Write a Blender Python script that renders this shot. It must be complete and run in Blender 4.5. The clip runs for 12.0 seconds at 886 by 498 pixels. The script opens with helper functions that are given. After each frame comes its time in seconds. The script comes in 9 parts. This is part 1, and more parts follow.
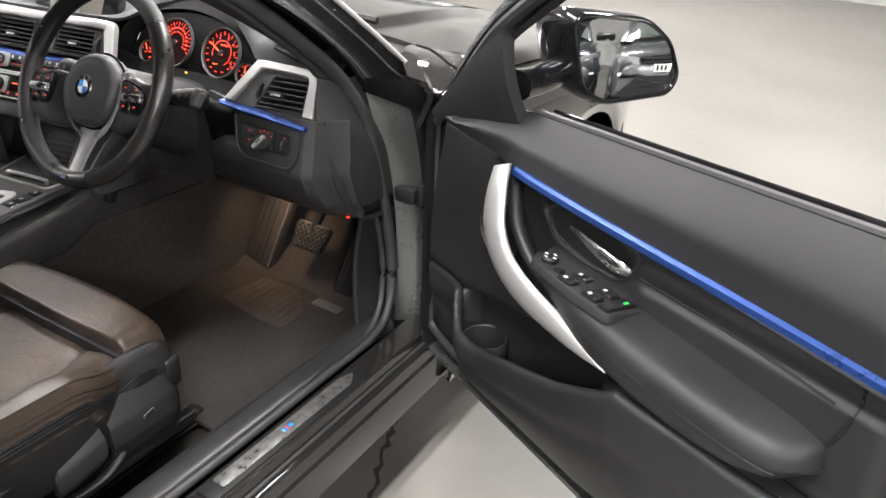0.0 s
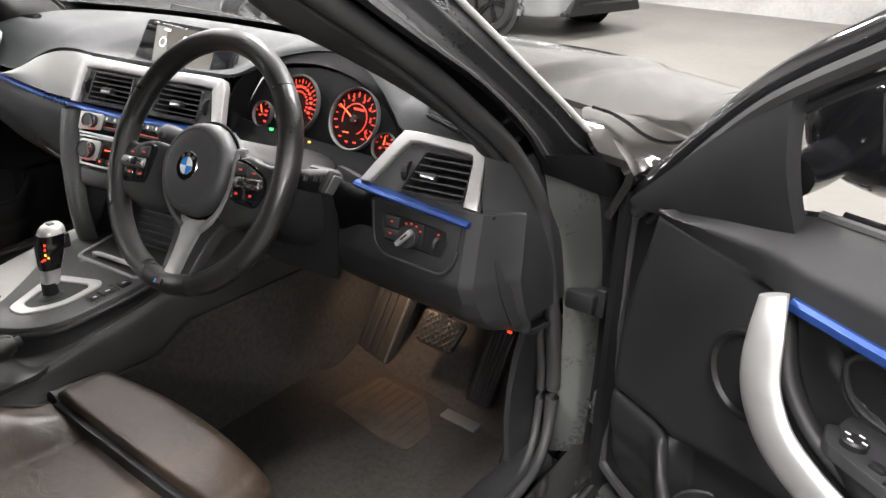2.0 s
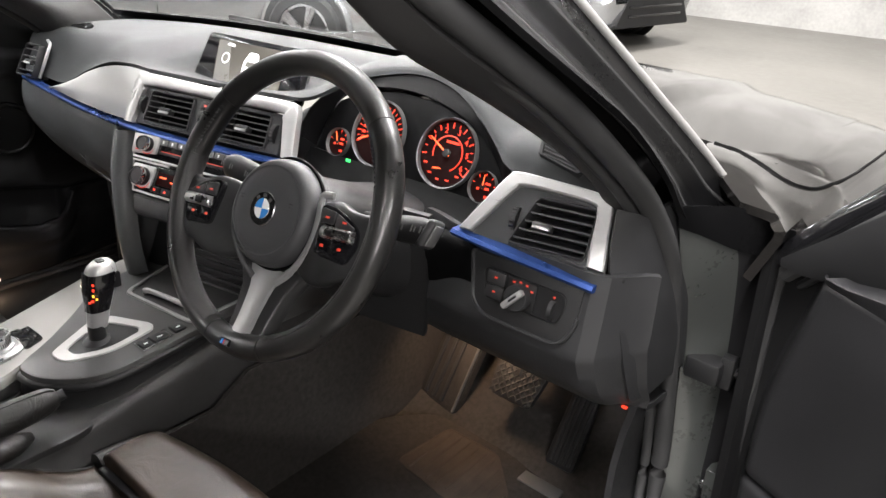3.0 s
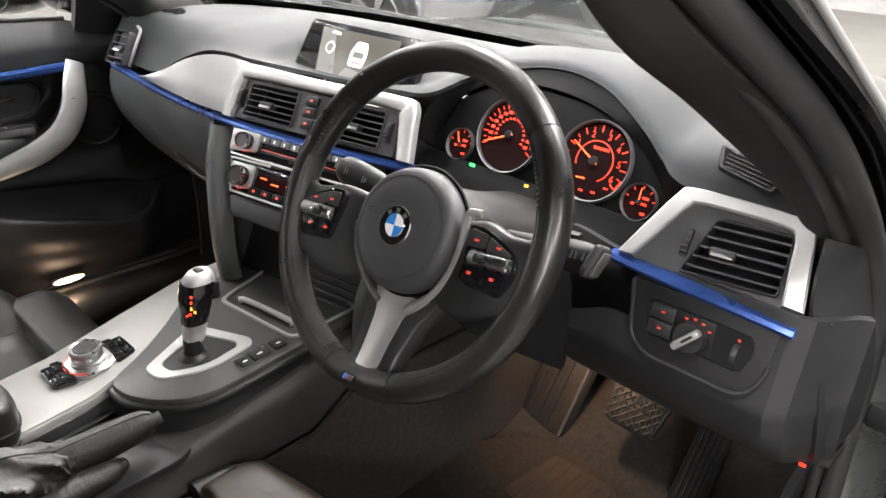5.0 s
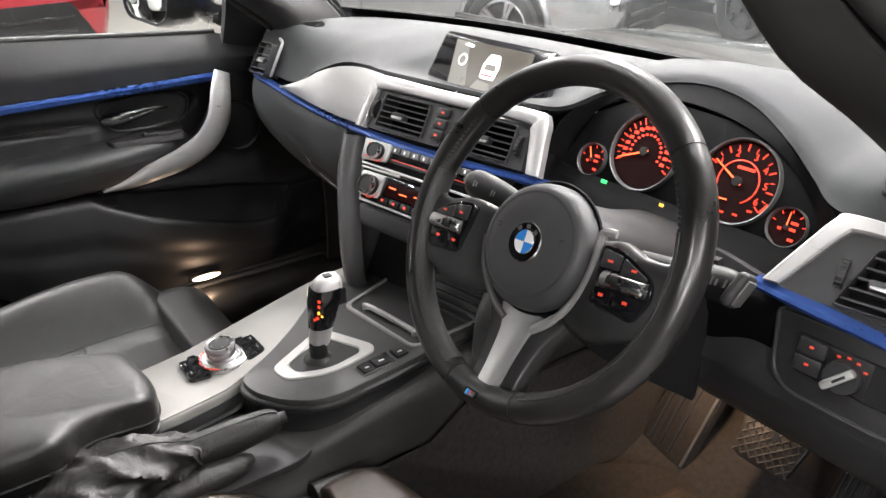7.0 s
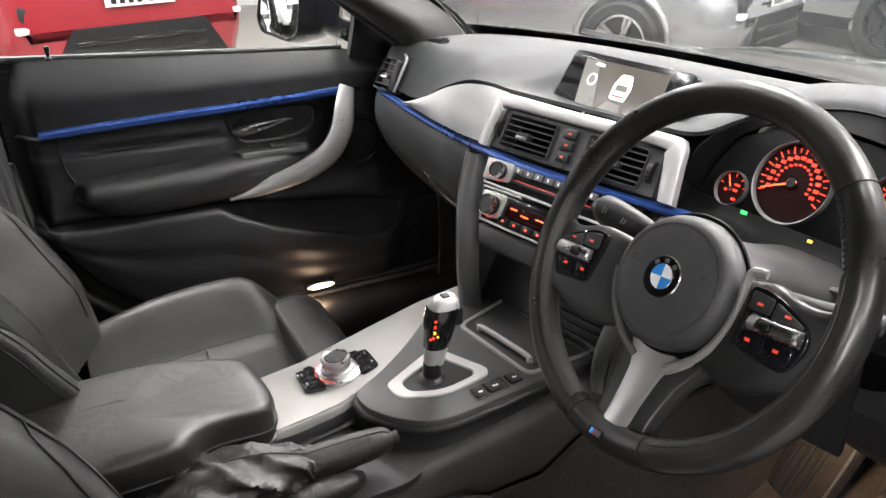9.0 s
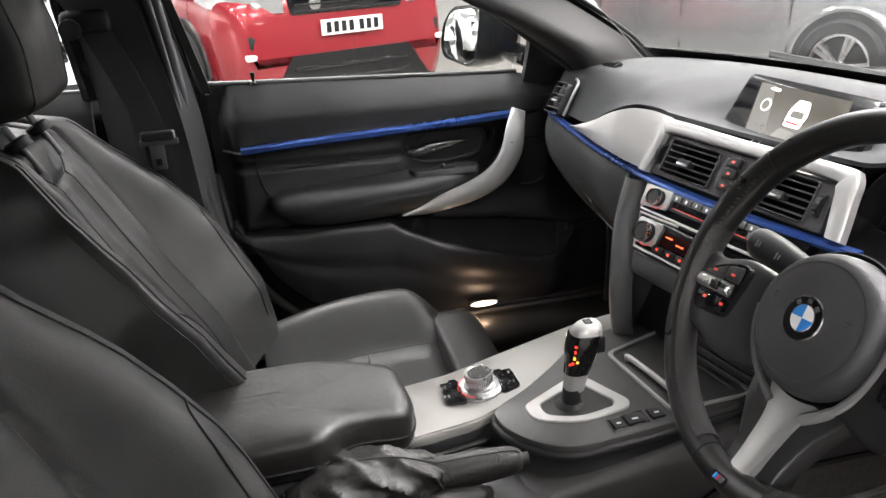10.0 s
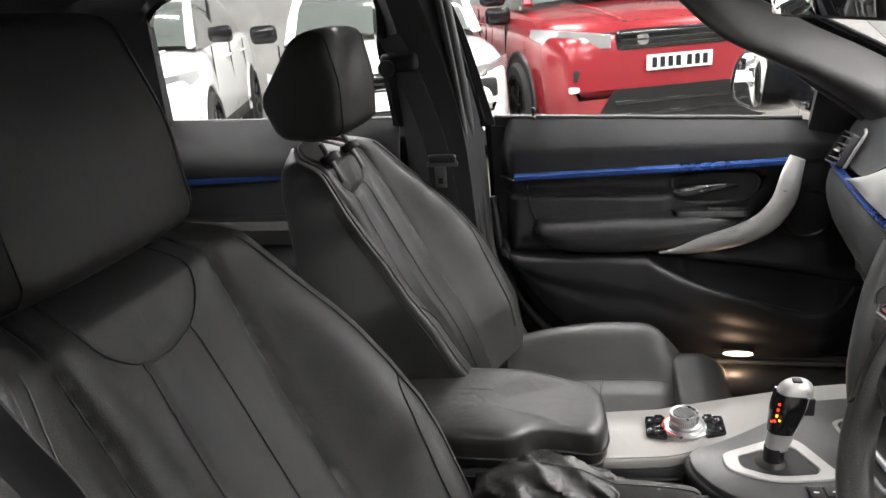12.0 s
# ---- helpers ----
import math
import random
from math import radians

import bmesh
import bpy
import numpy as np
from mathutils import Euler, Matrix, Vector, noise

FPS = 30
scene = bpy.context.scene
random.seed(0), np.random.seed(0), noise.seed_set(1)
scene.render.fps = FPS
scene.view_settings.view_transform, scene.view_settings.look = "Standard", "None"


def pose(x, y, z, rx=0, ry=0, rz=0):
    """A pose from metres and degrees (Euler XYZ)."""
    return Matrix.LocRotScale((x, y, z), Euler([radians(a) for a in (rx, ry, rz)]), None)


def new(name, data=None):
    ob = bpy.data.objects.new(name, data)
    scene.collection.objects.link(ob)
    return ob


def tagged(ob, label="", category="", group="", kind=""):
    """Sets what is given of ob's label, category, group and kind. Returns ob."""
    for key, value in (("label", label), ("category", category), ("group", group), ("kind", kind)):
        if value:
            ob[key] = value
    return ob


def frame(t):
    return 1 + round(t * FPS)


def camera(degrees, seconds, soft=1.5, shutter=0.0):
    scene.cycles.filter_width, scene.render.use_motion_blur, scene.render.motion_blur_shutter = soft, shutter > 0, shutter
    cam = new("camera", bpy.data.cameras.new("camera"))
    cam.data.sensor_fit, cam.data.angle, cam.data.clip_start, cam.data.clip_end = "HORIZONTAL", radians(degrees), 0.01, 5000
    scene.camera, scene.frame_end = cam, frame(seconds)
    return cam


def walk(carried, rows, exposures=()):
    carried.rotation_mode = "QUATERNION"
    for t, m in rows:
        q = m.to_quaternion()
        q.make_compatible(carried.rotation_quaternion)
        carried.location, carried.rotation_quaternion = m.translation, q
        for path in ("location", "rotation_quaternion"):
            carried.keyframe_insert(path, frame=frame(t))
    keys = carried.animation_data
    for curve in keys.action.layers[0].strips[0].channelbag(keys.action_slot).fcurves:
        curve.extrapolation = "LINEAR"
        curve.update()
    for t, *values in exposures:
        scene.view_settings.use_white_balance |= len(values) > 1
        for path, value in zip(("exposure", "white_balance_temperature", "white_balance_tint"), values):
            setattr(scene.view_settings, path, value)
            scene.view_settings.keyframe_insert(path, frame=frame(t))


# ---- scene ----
cam = camera(62.1, 12.0)
METRES, EYE, TILT, LEAN, TURN = 1.1, 1.3162, -27.605, -3.507, 31.017
ROWS = [
    (0.0, 0.0, 0.0, 0.0, 0.0, 0.0, -0.0),
    (0.5, -0.0396, 0.0626, 0.023, 0.29, 0.93, 0.51),
    (1.0, -0.0807, 0.1608, 0.0567, 1.02, 1.53, 0.34),
    (1.5, -0.1136, 0.2485, 0.0941, 3.12, 2.09, -0.59),
    (2.0, -0.1614, 0.3069, 0.1216, 5.91, 2.77, -1.61),
    (2.5, -0.2246, 0.3691, 0.1592, 7.1, 3.19, -2.47),
    (3.0, -0.2735, 0.4312, 0.1839, 7.89, 3.27, -3.29),
    (5.0, -0.3898, 0.5249, 0.2204, 11.92, 1.91, -4.93),
    (5.5, -0.3941, 0.5246, 0.2206, 13.68, 1.86, -5.45),
    (6.0, -0.3954, 0.5281, 0.2218, 16.58, 1.74, -6.12),
    (6.5, -0.3983, 0.5273, 0.222, 18.76, 1.68, -6.85),
    (7.0, -0.405, 0.5309, 0.2252, 20.85, 1.67, -7.78),
    (9.0, -0.437, 0.5377, 0.2346, 28.75, 1.36, -10.74),
    (9.5, -0.4272, 0.5475, 0.237, 33.98, 1.05, -11.67),
    (10.0, -0.3834, 0.559, 0.2458, 43.83, -0.27, -14.44),
    (10.5, -0.3284, 0.5891, 0.2537, 54.22, -2.49, -16.96),
    (11.0, -0.2944, 0.6171, 0.2667, 61.26, -3.95, -18.75),
    (11.5, -0.2615, 0.6194, 0.2761, 66.5, -5.08, -19.97),
    (12.0, -0.231, 0.6008, 0.2819, 69.72, -6.01, -20.85),
]
walk(cam, [(t, pose(1.5416, -0.7806, EYE, TILT, LEAN, TURN) @ pose(METRES * x, METRES * y, METRES * z, 90 + pitch, roll, yaw)) for t, x, y, z, yaw, pitch, roll in ROWS],
     exposures=((0.0, 0.20), (3.0, 0.25), (5.0, 0.38), (7.0, 0.38), (9.0, 0.30), (10.0, 0.18), (11.0, 0.02), (12.0, 0.14)))


# ---- world, exposure and the hall's lamps ----
world = bpy.data.worlds.new("hall_air")
scene.world = world
world.use_nodes = True
world.node_tree.nodes["Background"].inputs[0].default_value = (0.9, 0.95, 1.0, 1)
world.node_tree.nodes["Background"].inputs[1].default_value = 0.006
scene.view_settings.exposure = 0.12


# ---- materials ----
def material(name, color, rough=0.5, metal=0.0, var=0.12, vscale=9.0, grain=0.0, gscale=900.0, kind="noise", coat=0.0,
             emit=None, power=0.0, glass=0.0, wear=0.0, stretch=(1, 1, 1), spec=0.5, rvar=0.08, rand=0.0, wrinkle=0.0, wscale=30.0):
    """One node material: a base colour that varies at two scales, roughness that varies with it, and a fine relief."""
    m = bpy.data.materials.new(name)
    m.use_nodes = True
    nt = m.node_tree
    n, l = nt.nodes, nt.links
    b = n["Principled BSDF"]
    b.inputs["Base Color"].default_value = (*color, 1)
    b.inputs["Roughness"].default_value = rough
    b.inputs["Metallic"].default_value = metal
    b.inputs["Coat Weight"].default_value = coat
    b.inputs["Coat Roughness"].default_value = 0.06
    b.inputs["Specular IOR Level"].default_value = spec
    if glass:
        b.inputs["Transmission Weight"].default_value = glass
        b.inputs["IOR"].default_value = 1.45
    if emit:
        b.inputs["Emission Color"].default_value = (*emit, 1)
        b.inputs["Emission Strength"].default_value = power
    tc = n.new("ShaderNodeTexCoord")
    mp = n.new("ShaderNodeMapping")
    mp.inputs["Scale"].default_value = stretch
    l.new(tc.outputs["Object"], mp.inputs["Vector"])
    if var > 0:
        t1 = n.new("ShaderNodeTexNoise")
        t1.inputs["Scale"].default_value, t1.inputs["Detail"].default_value = vscale, 6
        l.new(mp.outputs[0], t1.inputs["Vector"])
        t2 = n.new("ShaderNodeTexNoise")
        t2.inputs["Scale"].default_value, t2.inputs["Detail"].default_value = vscale * 14, 3
        l.new(mp.outputs[0], t2.inputs["Vector"])
        mix = n.new("ShaderNodeMath")
        mix.operation = "MULTIPLY_ADD"
        mix.inputs[1].default_value = 0.45
        l.new(t2.outputs[0], mix.inputs[0])
        l.new(t1.outputs[0], mix.inputs[2])
        mr = n.new("ShaderNodeMapRange")
        mr.inputs["From Min"].default_value, mr.inputs["From Max"].default_value = 0.45, 1.0
        mr.inputs["To Min"].default_value, mr.inputs["To Max"].default_value = 1 - var, 1 + var
        l.new(mix.outputs[0], mr.inputs["Value"])
        last = mr.outputs[0]
        if rand:
            oi = n.new("ShaderNodeObjectInfo")
            rr = n.new("ShaderNodeMapRange")
            rr.inputs["To Min"].default_value, rr.inputs["To Max"].default_value = 1 - rand, 1 + rand
            l.new(oi.outputs["Random"], rr.inputs["Value"])
            mu = n.new("ShaderNodeMath")
            mu.operation = "MULTIPLY"
            l.new(last, mu.inputs[0])
            l.new(rr.outputs[0], mu.inputs[1])
            last = mu.outputs[0]
        vm = n.new("ShaderNodeVectorMath")
        vm.operation = "SCALE"
        vm.inputs[0].default_value = color
        l.new(last, vm.inputs["Scale"])
        l.new(vm.outputs[0], b.inputs["Base Color"])
        r2 = n.new("ShaderNodeMapRange")
        r2.inputs["From Min"].default_value, r2.inputs["From Max"].default_value = 0.4, 1.0
        r2.inputs["To Min"].default_value = max(0.02, rough - rvar)
        r2.inputs["To Max"].default_value = min(1.0, rough + rvar)
        l.new(mix.outputs[0], r2.inputs["Value"])
        l.new(r2.outputs[0], b.inputs["Roughness"])
    if grain > 0:
        if kind == "leather":
            g = n.new("ShaderNodeTexVoronoi")
            g.feature = "DISTANCE_TO_EDGE"
            g.inputs["Scale"].default_value = gscale
            out = g.outputs["Distance"]
        else:
            g = n.new("ShaderNodeTexNoise")
            g.inputs["Scale"].default_value, g.inputs["Detail"].default_value = gscale, 2
            out = g.outputs[0]
        l.new(mp.outputs[0], g.inputs["Vector"])
        bp = n.new("ShaderNodeBump")
        bp.inputs["Strength"].default_value = grain
        bp.inputs["Distance"].default_value = 0.0006
        l.new(out, bp.inputs["Height"])
        l.new(bp.outputs[0], b.inputs["Normal"])
        if wrinkle > 0:
            w = n.new("ShaderNodeTexNoise")
            w.inputs["Scale"].default_value, w.inputs["Detail"].default_value, w.inputs["Distortion"].default_value = wscale, 3, 1.2
            l.new(mp.outputs[0], w.inputs["Vector"])
            b2 = n.new("ShaderNodeBump")
            b2.inputs["Strength"].default_value = wrinkle
            b2.inputs["Distance"].default_value = 0.004
            l.new(w.outputs[0], b2.inputs["Height"])
            l.new(b2.outputs[0], bp.inputs["Normal"])
    return m


leather = material("seat_leather", (0.0108, 0.0107, 0.0105), 0.46, var=0.22, vscale=7, grain=0.45, gscale=420, kind="leather", spec=0.42, rvar=0.05, wrinkle=0.18, wscale=20)
# worn gloss, with the warm light on the driver's cushion put into the brown
worn_lit_leather = material("worn_lit_cushion_leather", (0.036, 0.0250, 0.0178), 0.38, var=0.4, vscale=8, grain=0.3, gscale=420, kind="leather", spec=0.5, rvar=0.06, wrinkle=0.4, wscale=24)
leather_arm = material("armrest_leather", (0.0118, 0.0113, 0.0108), 0.40, var=0.4, vscale=14, grain=0.35, gscale=480, kind="leather", wrinkle=0.35, wscale=26)
boot_leather = material("gaiter_leather", (0.0135, 0.0126, 0.0120), 0.50, var=0.3, vscale=12, grain=0.4, gscale=420, kind="leather", wrinkle=0.8, wscale=30)
wheel_leather = material("wheel_leather", (0.012, 0.0117, 0.0114), 0.29, var=0.3, vscale=9, rvar=0.03, spec=0.6, grain=0.10, gscale=700, kind="leather")
wheel_perf = material("wheel_perforated_leather", (0.018, 0.017, 0.017), 0.5, var=0.15, grain=0.9, gscale=330, kind="leather")
plastic_sp = material("black_soft_spoke", (0.0175, 0.0175, 0.0180), 0.38, var=0.2, vscale=10, grain=0.3, gscale=900, spec=0.42)
dash_soft = material("dash_soft_plastic", (0.020, 0.0212, 0.0222), 0.72, var=0.12, vscale=9, grain=0.5, gscale=800, kind="leather", spec=0.14)
pod_grey = material("satin_selector_panel", (0.050, 0.0495, 0.049), 0.34, var=0.14, vscale=10, grain=0.15, gscale=1200, spec=0.42)
hub_plastic = material("wheel_hub_plastic", (0.042, 0.042, 0.044), 0.44, var=0.10, vscale=10, grain=0.4, gscale=900, spec=0.4)
console_soft = material("console_side_plastic", (0.030, 0.0290, 0.0285), 0.38, var=0.18, vscale=9, grain=0.4, gscale=800, spec=0.4)
grip_satin = material("satin_selector_grip", (0.46, 0.46, 0.46), 0.32, 0.6, var=0.06)
gate_silver = material("bright_satin_gate", (0.48, 0.475, 0.465), 0.36, 0.35, var=0.05, grain=0.08, gscale=1500)
door_soft = material("door_soft_plastic", (0.0195, 0.0195, 0.0208), 0.42, var=0.14, vscale=9, grain=0.4, gscale=800, kind="leather", spec=0.34)
plastic = material("black_grained_plastic", (0.022, 0.0222, 0.0232), 0.43, var=0.15, vscale=8, grain=0.5, gscale=900, spec=0.36)
plastic_dk = material("black_satin_plastic", (0.010, 0.010, 0.0105), 0.44, var=0.12, grain=0.15, gscale=1200, spec=0.32)
gloss_black = material("piano_black", (0.006, 0.006, 0.007), 0.08, var=0.05, coat=0.6)
rubber = material("rubber_seal", (0.027, 0.027, 0.0275), 0.55, var=0.2, vscale=20, grain=0.25, gscale=700)
carpet = material("carpet", (0.034, 0.031, 0.029), 0.95, var=0.28, vscale=110, grain=1.0, gscale=1500, spec=0.1)
mat_rubber = material("heel_pad_carpet", (0.045, 0.035, 0.029), 0.8, var=0.3, vscale=30, grain=0.8, gscale=900, spec=0.2)
silver = material("satin_silver_trim", (0.43, 0.43, 0.425), 0.34, 0.6, var=0.05, vscale=5, grain=0.10, gscale=1500, stretch=(1, 1, 14))
slat_grey = material("grey_slat_plastic", (0.060, 0.061, 0.062), 0.34, var=0.1)
cheek_grey = material("grey_cheek_plastic", (0.062, 0.063, 0.064), 0.40, var=0.1, grain=0.2, gscale=900)
plate_grey = material("satin_grey_plate", (0.25, 0.243, 0.232), 0.45, 0.45, var=0.05, vscale=5, grain=0.10, gscale=1500)
# near-black, also used to colour in the shade of outlets and recesses
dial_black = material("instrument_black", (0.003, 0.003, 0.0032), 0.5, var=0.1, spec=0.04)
key_silver = material("dull_silver_key", (0.11, 0.11, 0.11), 0.5, 0.5, var=0.06)
sill_metal = material("scuffed_brushed_metal", (0.24, 0.237, 0.232), 0.34, 0.8, var=0.45, vscale=55, grain=0.2, gscale=1400, rvar=0.18)
key_chrome = material("dark_chrome", (0.42, 0.42, 0.42), 0.18, 1.0, var=0.05)
chrome = material("bright_chrome", (0.78, 0.78, 0.78), 0.14, 1.0, var=0.03)
satin = material("satin_chrome", (0.62, 0.62, 0.62), 0.28, 1.0, var=0.05)
blue = material("blue_anodised_trim", (0.019, 0.052, 0.20), 0.30, 0.5, var=0.06, vscale=6, grain=0.08, gscale=1600)
black_cloth = material("headlining", (0.012, 0.012, 0.013), 0.9, var=0.2, grain=0.6, gscale=1600, spec=0.15)
pillar_cloth = material("pillar_fabric", (0.028, 0.0272, 0.0272), 0.75, var=0.2, vscale=14, grain=0.5, gscale=1600, spec=0.3)
pillar_black = material("black_pillar_plastic", (0.004, 0.004, 0.0043), 0.30, var=0.2, vscale=12, grain=0.2, gscale=900, spec=0.07)
belt_web = material("seat_belt_webbing", (0.016, 0.016, 0.017), 0.7, var=0.2, vscale=30, grain=0.8, gscale=1100, stretch=(1, 1, 3))
paint = material("grey_metallic_paint", (0.052, 0.049, 0.047), 0.13, 0.75, var=0.05, vscale=2, coat=1.0, rvar=0.03)
paint_jamb = material("grey_jamb_paint", (0.088, 0.093, 0.089), 0.28, 0.45, var=0.06, vscale=11, coat=1.0, rvar=0.02)
black_paint = material("black_gloss_paint", (0.008, 0.008, 0.009), 0.12, var=0.08, coat=1.0)
red_paint = material("red_metallic_paint", (0.27, 0.018, 0.026), 0.24, 0.25, var=0.015, rvar=0.01, coat=1.0)
white_paint = material("white_car_paint", (0.80, 0.80, 0.79), 0.25, var=0.012, rvar=0.01, coat=1.0)
silver_paint = material("silver_car_paint", (0.36, 0.37, 0.38), 0.26, 0.75, var=0.015, rvar=0.01, coat=1.0)
graphite_paint = material("graphite_car_paint", (0.11, 0.115, 0.12), 0.26, 0.6, var=0.015, rvar=0.01, coat=1.0)
dark_paint = material("dark_car_paint", (0.03, 0.034, 0.04), 0.25, 0.4, var=0.015, rvar=0.01, coat=1.0)
tyre = material("tyre_rubber", (0.018, 0.018, 0.018), 0.75, var=0.2, grain=0.5, gscale=300)
rim_black = material("black_wheel_alloy", (0.02, 0.02, 0.021), 0.28, 0.5, var=0.1)
rim_silver = material("silver_wheel_alloy", (0.45, 0.45, 0.46), 0.3, 0.9, var=0.08)
lamp_glass = material("headlamp_lens", (0.34, 0.345, 0.35), 0.08, 0.35, var=0.04, coat=1.0)
car_glass = material("tinted_car_glass", (0.075, 0.085, 0.08), 0.04, var=0.03, coat=1.0)
pane = material("clear_glass", (0.96, 0.98, 0.97), 0.0, var=0.0, glass=1.0, spec=0.5)
mirror_glass = material("mirror_glass", (0.86, 0.88, 0.88), 0.02, 1.0, var=0.0)
white_plate = material("white_plate", (0.8, 0.8, 0.78), 0.4, var=0.03)
concrete = material("painted_concrete_floor", (0.150, 0.144, 0.131), 0.42, var=0.14, vscale=0.9, grain=0.25, gscale=60, rvar=0.12)
wall_white = material("white_block_wall", (0.37, 0.366, 0.352), 0.8, var=0.24, vscale=1.6, grain=0.6, gscale=50)
ceil_grey = material("hall_ceiling", (0.27, 0.27, 0.266), 0.8, var=0.08, vscale=1.5)
crack_dark = material("crack", (0.035, 0.032, 0.028), 0.9, var=0.4, vscale=60)
glow_red = material("red_backlit_print", (0.25, 0.01, 0.005), 0.4, var=0.0, emit=(1.0, 0.05, 0.02), power=1.5)
glow_dim = material("dim_red_print", (0.25, 0.03, 0.02), 0.4, var=0.0, emit=(1.0, 0.07, 0.035), power=0.45)
glow_needle = material("red_needle", (0.4, 0.03, 0.01), 0.4, var=0.0, emit=(1.0, 0.11, 0.03), power=3.0)
glow_amber = material("amber_backlight", (0.4, 0.2, 0.02), 0.4, var=0.0, emit=(1.0, 0.45, 0.05), power=2.0)
glow_green = material("green_telltale", (0.02, 0.3, 0.05), 0.4, var=0.0, emit=(0.05, 1.0, 0.2), power=1.2)
dial_face = material("dial_face", (0.004, 0.003, 0.003), 0.5, var=0.1, spec=0.03, emit=(1.0, 0.02, 0.01), power=0.008)
screen_dark = material("display_background", (0.03, 0.028, 0.024), 0.2, var=0.1, emit=(0.42, 0.38, 0.30), power=0.12)
screen_grey = material("display_grey", (0.04, 0.04, 0.036), 0.3, var=0.2, vscale=30, emit=(0.62, 0.58, 0.48), power=0.16)
screen_white = material("display_white", (0.8, 0.8, 0.8), 0.3, var=0.0, emit=(1, 1, 0.96), power=0.75)
warm_lens = material("warm_lamp_lens", (0.9, 0.8, 0.7), 0.3, var=0.0, emit=(1.0, 0.72, 0.50), power=9.0)
tube_glow = material("strip_lamp_diffuser", (0.9, 0.9, 0.9), 0.4, var=0.0, emit=(1.0, 0.99, 0.96), power=9.0)
print_white = material("white_print", (0.75, 0.75, 0.75), 0.5, var=0.0)
badge_blue = material("badge_blue", (0.03, 0.22, 0.62), 0.2, var=0.0, coat=1.0)
badge_lblue = material("badge_light_blue", (0.10, 0.38, 0.75), 0.3, var=0.0)
badge_red = material("badge_red", (0.6, 0.03, 0.04), 0.3, var=0.0)


# ---- mesh helpers ----
def sm(a, b, t):
    t = min(1.0, max(0.0, (t - a) / (b - a)))
    return t * t * (3 - 2 * t)


def mk(verts, faces):
    bm = bmesh.new()
    vs = [bm.verts.new(v) for v in verts]
    for f in faces:
        try:
            bm.faces.new([vs[i] for i in f])
        except ValueError:
            pass
    return bm


def join(*bms):
    out = bms[0]
    for b in bms[1:]:
        idx = {v: out.verts.new(v.co) for v in b.verts}
        for f in b.faces:
            try:
                out.faces.new([idx[v] for v in f.verts])
            except ValueError:
                pass
        b.free()
    return out


def box(sx, sy, sz, c=(0, 0, 0), r=0.003, seg=2, m=None):
    bm = bmesh.new()
    bmesh.ops.create_cube(bm, size=1)
    for v in bm.verts:
        v.co = Vector((v.co.x * sx, v.co.y * sy, v.co.z * sz))
    if r > 0:
        bmesh.ops.bevel(bm, geom=list(bm.edges), offset=min(r, 0.49 * min(sx, sy, sz)), segments=seg, profile=0.5, affect="EDGES")
    bmesh.ops.translate(bm, verts=bm.verts, vec=c)
    if m:
        bm.transform(m)
    return bm


def turned(profile, n=32, c=(0, 0, 0), m=None):
    """A turned body round z from (radius, height) pairs, closed where the radius is 0."""
    verts, faces, rows = [], [], []
    for r, h in profile:
        if r <= 1e-6:
            rows.append([len(verts)])
            verts.append((c[0], c[1], c[2] + h))
        else:
            rows.append(list(range(len(verts), len(verts) + n)))
            verts += [(c[0] + r * math.cos(2 * math.pi * k / n), c[1] + r * math.sin(2 * math.pi * k / n), c[2] + h) for k in range(n)]
    for a, b in zip(rows, rows[1:]):
        for k in range(n):
            q = [a[k % len(a)], a[(k + 1) % len(a)], b[(k + 1) % len(b)], b[k % len(b)]]
            q = list(dict.fromkeys(q))
            if len(q) > 2:
                faces.append(q)
    bm = mk(verts, faces)
    if m:
        bm.transform(m)
    return bm


def disc(r, h, n=32, c=(0, 0, 0), bev=0.001, m=None):
    bev = min(bev, r * 0.5, h * 0.5)
    return turned([(0, 0), (r, 0), (r, h - bev), (r - bev, h), (0, h)], n, c, m)


def rpoly(pts, r, n=5):
    """A closed 2D outline with its corners rounded."""
    out = []
    k = len(pts)
    rr = r if isinstance(r, (list, tuple)) else [r] * k
    for i in range(k):
        p, a, b = Vector(pts[i]), Vector(pts[i - 1]), Vector(pts[(i + 1) % k])
        da, db = (a - p), (b - p)
        d = min(rr[i], 0.48 * da.length, 0.48 * db.length)
        if d <= 1e-6:
            out.append(tuple(p))
            continue
        s, e = p + da.normalized() * d, p + db.normalized() * d
        for j in range(n + 1):
            t = j / n
            q = (1 - t) ** 2 * s + 2 * t * (1 - t) * p + t * t * e
            out.append((q.x, q.y))
    return out


